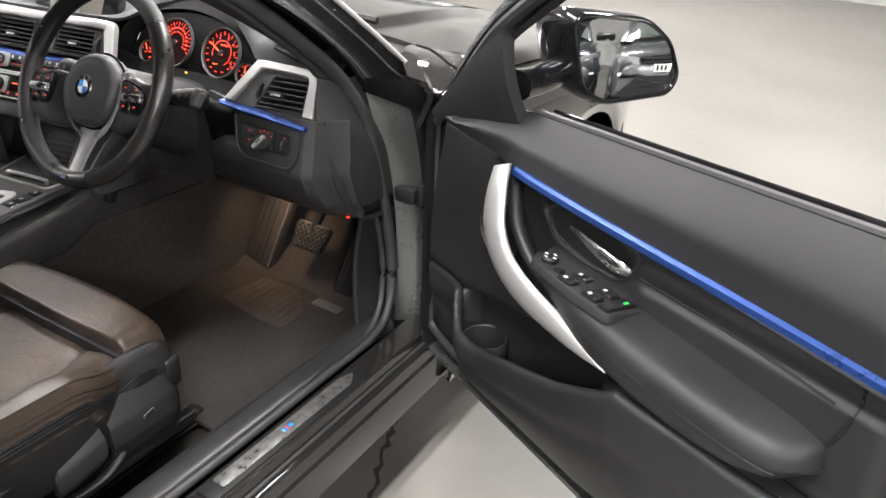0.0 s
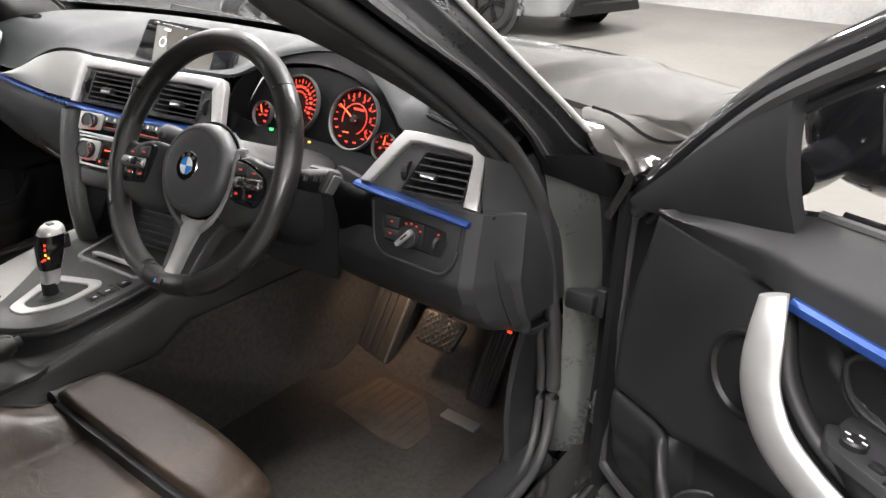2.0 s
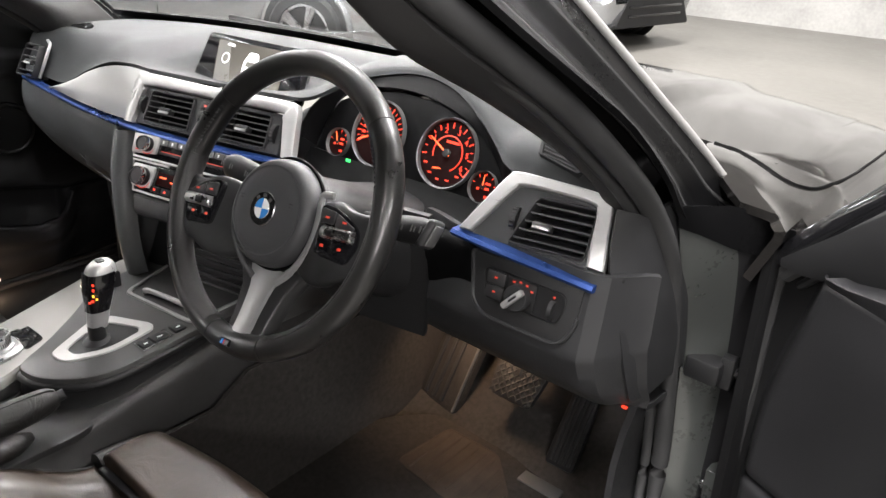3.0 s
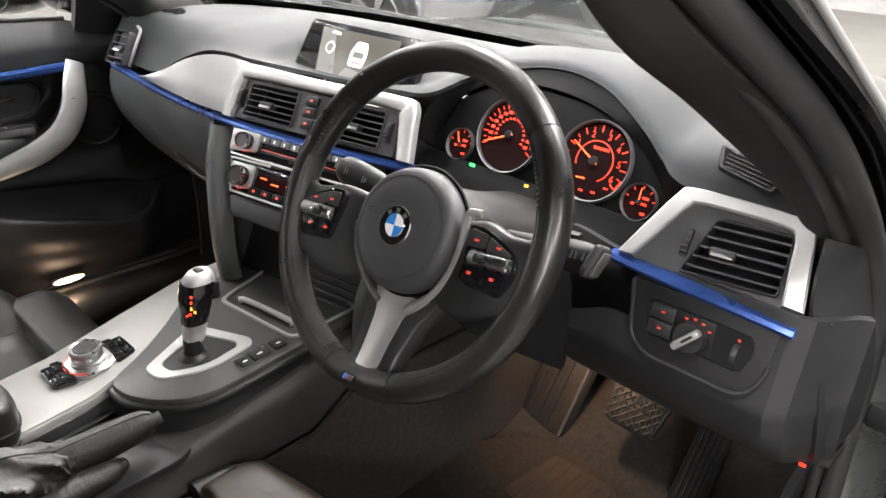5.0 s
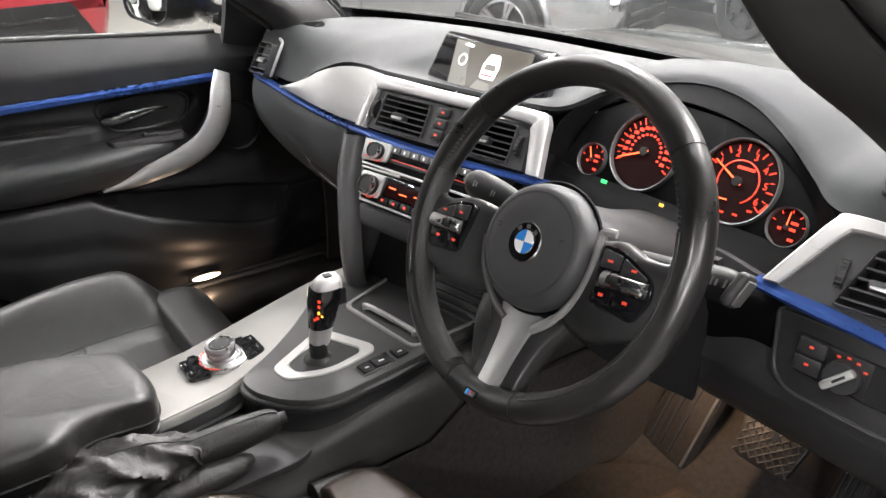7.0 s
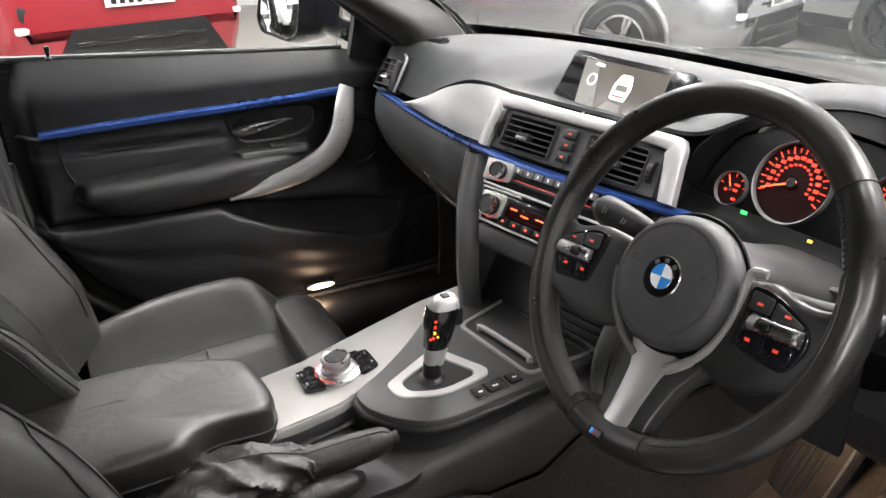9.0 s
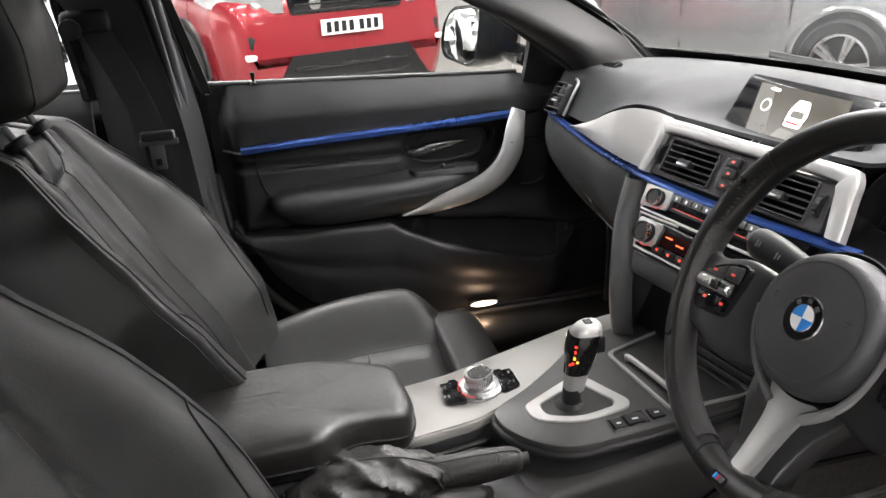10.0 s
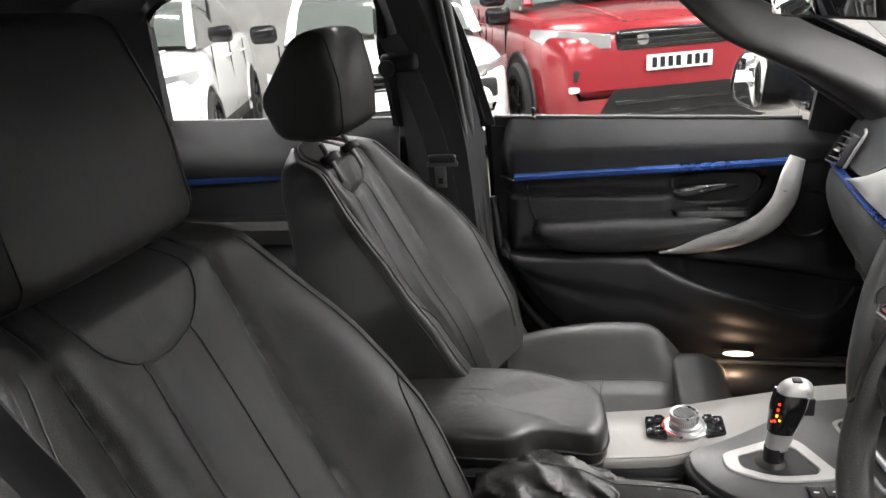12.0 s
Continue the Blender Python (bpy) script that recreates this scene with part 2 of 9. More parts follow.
def slab(pts, z0, z1, bev=0.002, m=None):
    """A plate with the 2D outline pts between z0 and z1, its upper edge eased by bev."""
    k = len(pts)
    cx, cy = sum(p[0] for p in pts) / k, sum(p[1] for p in pts) / k
    nrm = []
    area = sum(pts[i][0] * pts[(i + 1) % k][1] - pts[(i + 1) % k][0] * pts[i][1] for i in range(k))
    sgn = 1 if area > 0 else -1
    for i in range(k):
        a, b = Vector(pts[i - 1]), Vector(pts[(i + 1) % k])
        d = (b - a)
        d = Vector((d.y, -d.x)) * sgn
        nrm.append(d.normalized() if d.length > 1e-9 else Vector((0, 0)))
    rings = []
    for z, ins in ((z0, 0), (z1 - bev, 0), (z1 - bev * 0.3, bev * 0.3), (z1, bev)) if bev > 0 else ((z0, 0), (z1, 0)):
        rings.append([(pts[i][0] - nrm[i].x * ins, pts[i][1] - nrm[i].y * ins, z) for i in range(k)])
    verts = [v for r in rings for v in r]
    faces = [[j * k + i, j * k + (i + 1) % k, (j + 1) * k + (i + 1) % k, (j + 1) * k + i] for j in range(len(rings) - 1) for i in range(k)]
    faces += [list(range(k))[::-1], [(len(rings) - 1) * k + i for i in range(k)]]
    bm = mk(verts, faces)
    bmesh.ops.recalc_face_normals(bm, faces=bm.faces)
    if m:
        bm.transform(m)
    return bm


def rrect(w, h, r, c=(0, 0)):
    return rpoly([(c[0] - w / 2, c[1] - h / 2), (c[0] + w / 2, c[1] - h / 2), (c[0] + w / 2, c[1] + h / 2), (c[0] - w / 2, c[1] + h / 2)], r)


def frame_slab(outer, inner, z0, z1, bev=0.0015, m=None):
    """A ring-shaped plate between two outlines with the same number of points."""
    k = len(outer)
    rows = [[(*p, z0) for p in outer], [(*p, z1 - bev) for p in outer], [(*(Vector(p) + (Vector(q) - Vector(p)).normalized() * bev), z1) for p, q in zip(outer, inner)],
            [(*(Vector(q) + (Vector(p) - Vector(q)).normalized() * bev), z1) for p, q in zip(outer, inner)], [(*q, z1 - bev) for q in inner], [(*q, z0) for q in inner]]
    verts = [v for r in rows for v in r]
    faces = [[(j % 6) * k + i, (j % 6) * k + (i + 1) % k, ((j + 1) % 6) * k + (i + 1) % k, ((j + 1) % 6) * k + i] for j in range(6) for i in range(k)]
    bm = mk(verts, faces)
    if m:
        bm.transform(m)
    return bm


def curve(pts, n, closed=False):
    """Points along a smooth curve through pts (any number of coordinates)."""
    p = [np.array(q, float) for q in pts]
    k = len(p)
    out = []
    spans = k if closed else k - 1
    for j in range(n):
        u = j * spans / (n if closed else n - 1)
        i = min(int(u), spans - 1)
        t = u - i
        g = (lambda a: p[a % k]) if closed else (lambda a: p[a] if 0 <= a < k else (2 * p[0] - p[1] if a < 0 else 2 * p[-1] - p[-2]))
        a, b, c, d = g(i - 1), g(i), g(i + 1), g(i + 2)
        out.append(tuple((0.5 * (2 * b + (c - a) * t + (2 * a - 5 * b + 4 * c - d) * t * t + (3 * b - a - 3 * c + d) * t ** 3)).tolist()))
    return out


def loft(rings, closed=True, caps=True):
    k = len(rings[0])
    verts = [v for r in rings for v in r]
    e = k if closed else k - 1
    faces = [[j * k + i, j * k + (i + 1) % k, (j + 1) * k + (i + 1) % k, (j + 1) * k + i] for j in range(len(rings) - 1) for i in range(e)]
    if caps and closed:
        faces += [list(range(k))[::-1], [(len(rings) - 1) * k + i for i in range(k)]]
    return mk(verts, faces)


def tube(path, r, n=10, closed=False, flat=1.0, up=(0, 0, 1), caps=True):
    """A rod along path; r: a radius or one for each point; flat: its thickness towards up as a share of its width."""
    p = [Vector(q) for q in path]
    k = len(p)
    rs = r if isinstance(r, (list, tuple)) else [r] * k
    rings = []
    for i in range(k):
        d = (p[(i + 1) % k] - p[i - 1]) if closed else (p[min(i + 1, k - 1)] - p[max(i - 1, 0)])
        d.normalize()
        a = d.cross(Vector(up))
        a = a.normalized() if a.length > 1e-4 else d.orthogonal().normalized()
        b = a.cross(d)
        rings.append([tuple(p[i] + float(rs[i]) * (math.cos(2 * math.pi * j / n) * a + flat * math.sin(2 * math.pi * j / n) * b)) for j in range(n)])
    if closed:
        rings.append(rings[0])
        bm = loft(rings, True, False)
        bmesh.ops.remove_doubles(bm, verts=bm.verts, dist=1e-6)
        return bm
    return loft(rings, True, caps)


def skin(rows, thick=0.0, flip=False):
    """A sheet through rows of points, thickened behind its face."""
    nu, nv = len(rows), len(rows[0])
    g = np.array(rows, float)
    du, dv = np.gradient(g, axis=0), np.gradient(g, axis=1)
    nn = np.cross(du, dv)
    nn /= np.maximum(np.linalg.norm(nn, axis=2, keepdims=True), 1e-9)
    if flip:
        nn = -nn
    verts = [tuple(v) for v in g.reshape(-1, 3)]
    idx = lambda i, j: i * nv + j
    faces = [[idx(i, j), idx(i + 1, j), idx(i + 1, j + 1), idx(i, j + 1)] for i in range(nu - 1) for j in range(nv - 1)]
    if thick:
        o = nu * nv
        verts += [tuple(v) for v in (g - nn * thick).reshape(-1, 3)]
        faces += [[o + q for q in f[::-1]] for f in faces]
        rim = [idx(i, 0) for i in range(nu)] + [idx(nu - 1, j) for j in range(1, nv)] + [idx(i, nv - 1) for i in range(nu - 2, -1, -1)] + [idx(0, j) for j in range(nv - 2, 0, -1)]
        faces += [[a, b, o + b, o + a] for a, b in zip(rim, rim[1:] + rim[:1])]
    return mk(verts, faces)


def band(outer, inner, z0, z1, m=None):
    """An open strip between two polylines with the same number of points, as a plate."""
    rows = []
    for a, b in zip(outer, inner):
        d = (Vector(b) - Vector(a)) * 0.12
        rows.append([(*a, z0), (*a, z1 - 0.002), (a[0] + d.x, a[1] + d.y, z1), (b[0] - d.x, b[1] - d.y, z1), (*b, z1 - 0.002), (*b, z0)])
    bm = loft(rows)
    if m:
        bm.transform(m)
    return bm


def facing(o, n):
    """A pose at o whose z points along n and whose y points up."""
    z = Vector(n).normalized()
    x = Vector((0, 0, 1)).cross(z).normalized()
    y = z.cross(x)
    m = Matrix((x, y, z)).transposed().to_4x4()
    return Matrix.Translation(o) @ m


BASE = {}


def thing(name, at, label, category, group="", turn=None, kind=""):
    """An Empty at the foot of a thing; its parts are given in the place's own coordinates."""
    ob = new(name)
    ob.empty_display_size = 0.1
    ob.matrix_basis = Matrix.Translation(at) @ (turn or Matrix())
    BASE[ob] = Matrix.Translation(at).inverted()
    return tagged(ob, label, category, group, kind)


def part(name, bm, mat, parent=None, label="", m=None, sharp=38, flat=False):
    if m:
        bm.transform(m)
    bmesh.ops.recalc_face_normals(bm, faces=bm.faces)
    me = bpy.data.meshes.new(name)
    bm.to_mesh(me)
    bm.free()
    me.materials.append(mat)
    if not flat:
        me.polygons.foreach_set("use_smooth", [True] * len(me.polygons))
        me.set_sharp_from_angle(angle=radians(sharp))
    ob = new(name, me)
    if parent is not None:
        ob.parent = parent
        if parent in BASE:
            ob.matrix_parent_inverse = BASE[parent]
    if label:
        ob["label"] = label
    return ob


def mirrored(bm, side):
    if side < 0:
        for v in bm.verts:
            v.co.x = -v.co.x
        bmesh.ops.reverse_faces(bm, faces=bm.faces)
    return bm


def words(text, size, mat, parent, m, name="print", depth=0.0003, label=""):
    """Lettering in the built-in font, turned into a mesh."""
    cu = bpy.data.curves.new("letters", "FONT")
    cu.body, cu.size, cu.extrude, cu.align_x, cu.align_y = text, size, depth, "CENTER", "CENTER"
    cu.resolution_u = 2
    tmp = bpy.data.objects.new("letters", cu)
    me = bpy.data.meshes.new_from_object(tmp)
    bpy.data.objects.remove(tmp)
    bpy.data.curves.remove(cu)
    bm = bmesh.new()
    bm.from_mesh(me)
    bpy.data.meshes.remove(me)
    return part(name, bm, mat, parent, label, m, flat=True)


# ---- the hall ----
def hall():
    fl = tagged(part("floor", box(26, 30, 0.2, (2, 2, -0.1), 0), concrete), "pale worn painted concrete floor of the hall", "floor", kind="structure")
    tagged(part("wall_north", box(26, 0.25, 4.6, (2, 11.2, 2.3), 0), wall_white), "whitewashed rough block wall", "wall", kind="structure")
    tagged(part("wall_west", box(0.25, 30, 4.6, (-11.0, 2, 2.3), 0), wall_white), "whitewashed rough block wall", "wall", kind="structure")
    tagged(part("wall_east", box(0.25, 30, 4.6, (14.0, 2, 2.3), 0), wall_white), "whitewashed rough block wall", "wall", kind="structure")
    tagged(part("wall_south", box(26, 0.25, 4.6, (2, -12.0, 2.3), 0), wall_white), "whitewashed rough block wall", "wall", kind="structure")
    tagged(part("ceiling", box(26, 30, 0.2, (2, 2, 4.7), 0), ceil_grey), "pale hall ceiling", "ceiling", kind="structure")
    # crack in the floor beside the sill
    rng = random.Random(4)
    path = curve([(0.90, 0.05, 0), (0.82, 0.25, 0), (0.735, 0.45, 0), (0.72, 0.52, 0), (0.68, 0.75, 0), (0.60, 1.0, 0)], 46)
    rows = []
    for p in path:
        w = 0.0028 + 0.007 * rng.random() ** 2
        j = rng.uniform(-0.009, 0.009)
        rows.append([(p[0] - w + j, p[1], 0.0009), (p[0] + w + j, p[1], 0.0009)])
    tagged(part("floor_crack", skin(rows, 0.0006), crack_dark), "jagged dark crack in the concrete", "crack", kind="structure")
    # saw-cut joint farther off
    tagged(part("floor_joint", box(0.012, 9.0, 0.002, (3.6, 6.5, 0.001), 0), crack_dark), "saw-cut joint in the concrete", "joint", kind="structure")


def strip_lamp(x, y, long_y=True):
    t = thing("strip_lamp", (x, y, 4.35), "long white ceiling strip lamp, switched on", "ceiling lamp", "strip lamps of the hall")
    s = (0.16, 2.4) if long_y else (2.4, 0.16)
    part("housing", box(s[0], s[1], 0.06, (x, y, 4.40), 0.01), ceil_grey, t)
    part("diffuser", box(s[0] - 0.02, s[1] - 0.02, 0.05, (x, y, 4.355), 0.015), tube_glow, t)
    for k in (-0.8, 0.8):
        part("hanger", tube([(x + (0 if long_y else k), y + (k if long_y else 0), 4.42), (x + (0 if long_y else k), y + (k if long_y else 0), 4.605)], 0.006, 6), satin, t)


hall()
LAMP_W = 190.0
LAMPS = {-6.5: (1.7, 1.7, 2.0, 1.6), -2.2: (1.5, 1.6, 2.2, 1.6), 1.35: (1.8, 1.7, 1.7, 0.9), 6.5: (4.2, 1.5, 0.3, 0.25)}
for lx in (-6.5, -2.2, 1.35, 6.5):
    for ly, power in zip((-6.0, -1.5, 3.0, 7.5), LAMPS[lx]):
        strip_lamp(lx, ly)
        la = bpy.data.lights.new("strip_light", "AREA")
        la.shape, la.size, la.size_y, la.energy, la.color = "RECTANGLE", 0.18, 2.3, LAMP_W * power, (1.0, 0.965, 0.955)
        lo = new("strip_light", la)
        lo.location = (lx, ly, 4.31)


# ---- parked cars ----
def wheel(parent, c, r, axis_m, rim, spokes=5, w=0.20, name="wheel", two=True):
    """A wheel at c; axis_m turns its axle (local z) into place."""
    m = Matrix.Translation(c) @ axis_m
    ri = r * 0.70
    ty = part(name, turned([(ri, -w / 2), (r * 0.93, -w / 2), (r, -w * 0.36), (r, w * 0.36), (r * 0.93, w / 2), (ri * 1.02, w / 2), (ri, w * 0.42), (ri, -w / 2)], 40, m=m), tyre, parent, "black rubber tyre on its wheel")
    b = turned([(ri, -w * 0.3), (ri, w * 0.44), (ri * 0.93, w * 0.46), (ri * 0.91, w * 0.3), (ri * 0.91, -w * 0.3)], 40)
    for k in range(spokes):
        a = 2 * math.pi * k / spokes
        for da in ((-0.11, 0.11) if two else (0.0,)):
            sp = loft([[(0.03 * ri, -0.05 * ri, w * 0.28), (0.03 * ri, 0.05 * ri, w * 0.28), (0.03 * ri, 0.05 * ri, w * 0.40), (0.03 * ri, -0.05 * ri, w * 0.40)],
                       [(0.95 * ri, -0.09 * ri, w * 0.2), (0.95 * ri, 0.09 * ri, w * 0.2), (0.95 * ri, 0.07 * ri, w * 0.42), (0.95 * ri, -0.07 * ri, w * 0.42)]])
            sp.transform(Matrix.Rotation(a + da, 4, "Z"))
            b = join(b, sp)
    b = join(b, disc(0.17 * ri, w * 0.44, 16))
    b.transform(m)
    part("rim", b, rim, ty)
    part("hub_back", disc(ri * 0.9, 0.01, 32, m=m), tyre, ty)
    return ty


def bars(parent, m, n, w, h, mat):
    """Plain upright bars in place of a row of characters."""
    for k in range(n):
        u = (k - (n - 1) / 2) * w / n + (0.012 if k >= n - 3 else -0.012)
        part("character_bar", box(w / n * 0.62, h, 0.002, (u, 0, 0.001), 0, m=m), mat, parent)


def parked_car(label, body_mat, at, heading, L=4.35, W=1.9, roof=1.62, hood=1.02, rim=rim_black, suv=True, plate=True, lower=None, group="parked cars", plate_z=0.665):
    """A car whose nose centre stands at (x, y), looking along heading degrees from +x. Local: x ahead, y to its left."""
    m = Matrix.Translation((at[0], at[1], 0)) @ Matrix.Rotation(radians(heading), 4, "Z")
    t = thing("parked_car", (at[0], at[1], 0), label, "car", group)
    wr = 0.37 if suv else 0.325
    ax_f, ax_r = -0.88, -0.88 - (2.66 if suv else 2.60)
    hw = W / 2
    belt = hood + 0.03
    # body below the windows: rings from nose to tail
    st = [(0.0, 0.60, 0.34, 0.66, 0.80), (-0.05, 0.80, 0.27, hood - 0.22, 0.86), (-0.16, 0.91, 0.23, hood - 0.12, 0.93), (-0.35, 0.965, 0.21, hood - 0.06, 0.985), (-0.7, 1.0, 0.21, hood - 0.02, 1.0),
          (-1.25, 1.0, 0.21, hood + 0.02, 1.0), (-2.0, 1.0, 0.21, belt + 0.02, 1.0), (-3.0, 1.0, 0.21, belt + 0.05, 1.0), (-L + 0.45, 0.99, 0.22, belt + 0.07, 0.98), (-L + 0.12, 0.93, 0.26, belt + 0.02, 0.92), (-L, 0.78, 0.34, belt - 0.12, 0.8)]
    rings = []
    for x, w, zb, zt, wm in curve(st, 44):
        w, wm = w * hw, wm * hw
        half = [(0.0, zb), (w * 0.86, zb), (w * 0.97, zb + 0.06), (wm, zb + 0.22), (wm * 1.0, (zb + zt) / 2 + 0.02), (wm * 0.985, zt - 0.16), (wm * 0.95, zt - 0.07), (wm * 0.86, zt - 0.015), (wm * 0.6, zt + 0.012), (0.0, zt + 0.03)]
        half = curve(half, 22)
        rings.append([(x, y, z) for y, z in half] + [(x, -y, z) for y, z in half[-2:0:-1]])
    body = part("body", loft(rings), body_mat, t, m=m, sharp=60)
    # greenhouse
    gl = []
    top = roof - 0.03
    sts = [(-1.02, 0.90, belt - 0.02, belt + 0.03, 0.86), (-1.35, 0.89, belt - 0.02, belt + 0.30, 0.80), (-1.75, 0.885, belt - 0.02, top - 0.03, 0.73), (-2.4, 0.88, belt, top, 0.72), (-3.2, 0.87, belt, top - 0.02, 0.71), (-L + 0.35, 0.83, belt, top - 0.14, 0.68), (-L + 0.12, 0.78, belt, belt + 0.12, 0.70)]
    for x, w, zb, zt, wt in curve(sts, 30):
        w, wt = w * hw, wt * hw
        half = curve([(w, zb), (w * 0.5 + wt * 0.5 + 0.03, (zb + zt) / 2), (wt, zt - 0.03), (wt * 0.85, zt), (0.0, zt + 0.02)], 12)
        gl.append([(x, y, z) for y, z in half] + [(x, -y, z) for y, z in half[-2::-1]])
    part("windows", loft(gl, False), car_glass, t, m=m, sharp=60)
    rf = [[(x, y * 1.02, z + 0.012) for x, y, z in r[7:-7]] for r in gl[8:-3]]
    part("roof", skin(rf, 0.02), body_mat, t, m=m, sharp=60)
    for s in (1, -1):
        # screen pillar, door pillar, side mirror, door shuts and handle
        pil = [Vector(gl[i][6 if s > 0 else -7]) for i in (0, 3, 6, 9, 11)]
        part("screen_pillar", tube([p + Vector((0, s * 0.012, 0.008)) for p in pil], 0.042, 8, flat=0.6), body_mat, t, m=m)
        part("door_pillar", box(0.10, 0.03, top - belt - 0.05, (-2.25, s * hw * 0.83, (top + belt) / 2), 0.01), gloss_black, t, m=m)
        mi = part("side_mirror", box(0.13, 0.22, 0.15, (-1.28, s * (hw + 0.10), belt + 0.10), 0.045, 4), gloss_black if body_mat is not silver_paint else body_mat, t, "side mirror", m=m)
        part("mirror_pane", box(0.006, 0.17, 0.11, (-1.348, s * (hw + 0.10), belt + 0.10), 0.002, m=m), mirror_glass, mi)
        for k, x in enumerate((-1.30, -2.28, -3.20)):
            part("door_shut", box(0.008, 0.012, belt - 0.36, (x, s * hw * 0.994, (belt + 0.36) / 2), 0), gloss_black, t, m=m)
        for x in (-2.12, -3.05):
            part("door_handle", tube(curve([(x + 0.10, s * hw * 1.0, belt - 0.13), (x + 0.03, s * (hw + 0.025), belt - 0.12), (x - 0.06, s * (hw + 0.025), belt - 0.12), (x - 0.10, s * hw * 1.0, belt - 0.13)], 9), 0.013, 8), body_mat, t, m=m)
        part("sill_trim", box(2.0, 0.05, 0.13, (-2.2, s * hw * 0.965, 0.27), 0.02), plastic_dk, t, m=m)
        # wheel arches and wheels
        for axx in (ax_f, ax_r):
            arch = [(axx + (wr + 0.07) * math.cos(a), s * (hw * 0.992), wr + (wr + 0.07) * math.sin(a)) for a in np.linspace(-0.25, math.pi + 0.25, 22)]
            part("arch_trim", tube(arch, 0.028, 8), plastic_dk if suv else body_mat, t, m=m)
            part("arch_liner", disc(wr + 0.07, 0.02, 40, m=m @ Matrix.Translation((axx, s * (hw * 0.985), wr)) @ Matrix.Rotation(radians(-90 * s), 4, "X")), tyre, t)
            wheel(t, (0, 0, 0), wr, m @ Matrix.Translation((axx, s * (hw - 0.055), wr)) @ Matrix.Rotation(radians(-90 * s), 4, "X"), rim)
        # headlamp: a swept lens on the corner with a dark inner bezel and a projector
        hl = [[(-0.055, 0.50, hood - 0.27), (-0.035, 0.50, hood - 0.185)], [(-0.10, 0.62, hood - 0.275), (-0.075, 0.62, hood - 0.165)], [(-0.17, 0.76, hood - 0.27), (-0.13, 0.76, hood - 0.145)], [(-0.33, 0.88, hood - 0.235), (-0.31, 0.87, hood - 0.13)], [(-0.50, 0.935, hood - 0.185), (-0.49, 0.925, hood - 0.13)]]
        k = hw / 0.95
        hl = [[(x + 0.02, s * y * k * 1.01, z) for x, y, z in r] for r in hl]
        lamp = part("headlamp", skin([curve(c, 12) for c in zip(*hl)], 0.03, flip=s < 0), lamp_glass, t, "clear headlamp", m=m)
        part("projector", disc(0.045, 0.035, 20, bev=0.012, m=m @ Matrix.Translation((-0.085, s * 0.68 * k, hood - 0.215)) @ Matrix.Rotation(radians(70), 4, "Y")), chrome, lamp)
        part("daylight_bar", tube([Vector(p) + Vector((0.012, 0, 0.0)) for p in curve(list(zip(*hl))[0], 12)], 0.009, 6), white_plate, lamp, m=m)
        part("fog_lamp", box(0.05, 0.24, 0.045, (-0.030, s * hw * 0.735, 0.575), 0.012), white_plate, t, m=m)
        part("side_intake", box(0.06, 0.19, 0.20, (-0.045, s * hw * 0.735, 0.63), 0.03), plastic_dk, t, m=m)
        part("bumper_corner", tube(curve([(-0.06, s * hw * 0.62, 0.70), (-0.02, s * hw * 0.60, 0.58), (-0.03, s * hw * 0.68, 0.44), (-0.14, s * hw * 0.86, 0.40)], 12), 0.016, 8), body_mat, t, m=m)
    # nose: grille with bars, lower intake, bumper blade
    gr = part("grille", box(0.07, 0.95, 0.15, (-0.045, 0, hood - 0.235), 0.03, 3), gloss_black, t, m=m)
    for z in (-0.045, 0.0, 0.045):
        part("grille_bar", box(0.02, 0.88, 0.014, (-0.004, 0, hood - 0.235 + z), 0.004), plastic_dk, gr, m=m)
    part("grille_badge", disc(0.045, 0.012, 20, m=m @ Matrix.Translation((-0.008, -0.28, hood - 0.235)) @ Matrix.Rotation(radians(90), 4, "Y")), satin, gr)
    lo = part("lower_intake", loft([[(x, y, z) for y, z in rpoly([(-0.70, 0.26), (0.70, 0.26), (0.62, 0.38), (0.50, 0.56), (-0.50, 0.56), (-0.62, 0.38)], 0.04)] for x in (-0.16, 0.012)]), lower or plastic_dk, t, m=m)
    for z in (0.37, 0.46):
        part("intake_bar", box(0.02, 1.0, 0.03, (0.016, 0, z), 0.008), gloss_black, lo, m=m)
    part("bumper_blade", box(0.10, 1.45, 0.05, (-0.05, 0, 0.27), 0.02), plastic_dk, t, m=m)
    if plate:
        pl = part("number_plate", box(0.012, 0.52, 0.111, (0.024, 0, plate_z), 0.004), white_plate, t, "white number plate with dark bars", m=m)
        bars(pl, m @ Matrix.Translation((0.030, 0, plate_z)) @ Matrix.Rotation(radians(90), 4, "Z") @ Matrix.Rotation(radians(90), 4, "X"), 7, 0.44, 0.075, plastic_dk)
    if suv:
        for k in range(9):
            part("bonnet_letter_bar", box(0.014, 0.030, 0.020, (-0.150, 0.36 - 0.09 * k, hood - 0.106), 0.003), plastic_dk, t, m=m)
    # bonnet shut line and wipers
    part("bonnet_seam", tube([(-0.06, y, hood - 0.165 - 0.05 * abs(y) ** 2) for y in np.linspace(-0.62, 0.62, 15)], 0.006, 5), plastic_dk, t, m=m)
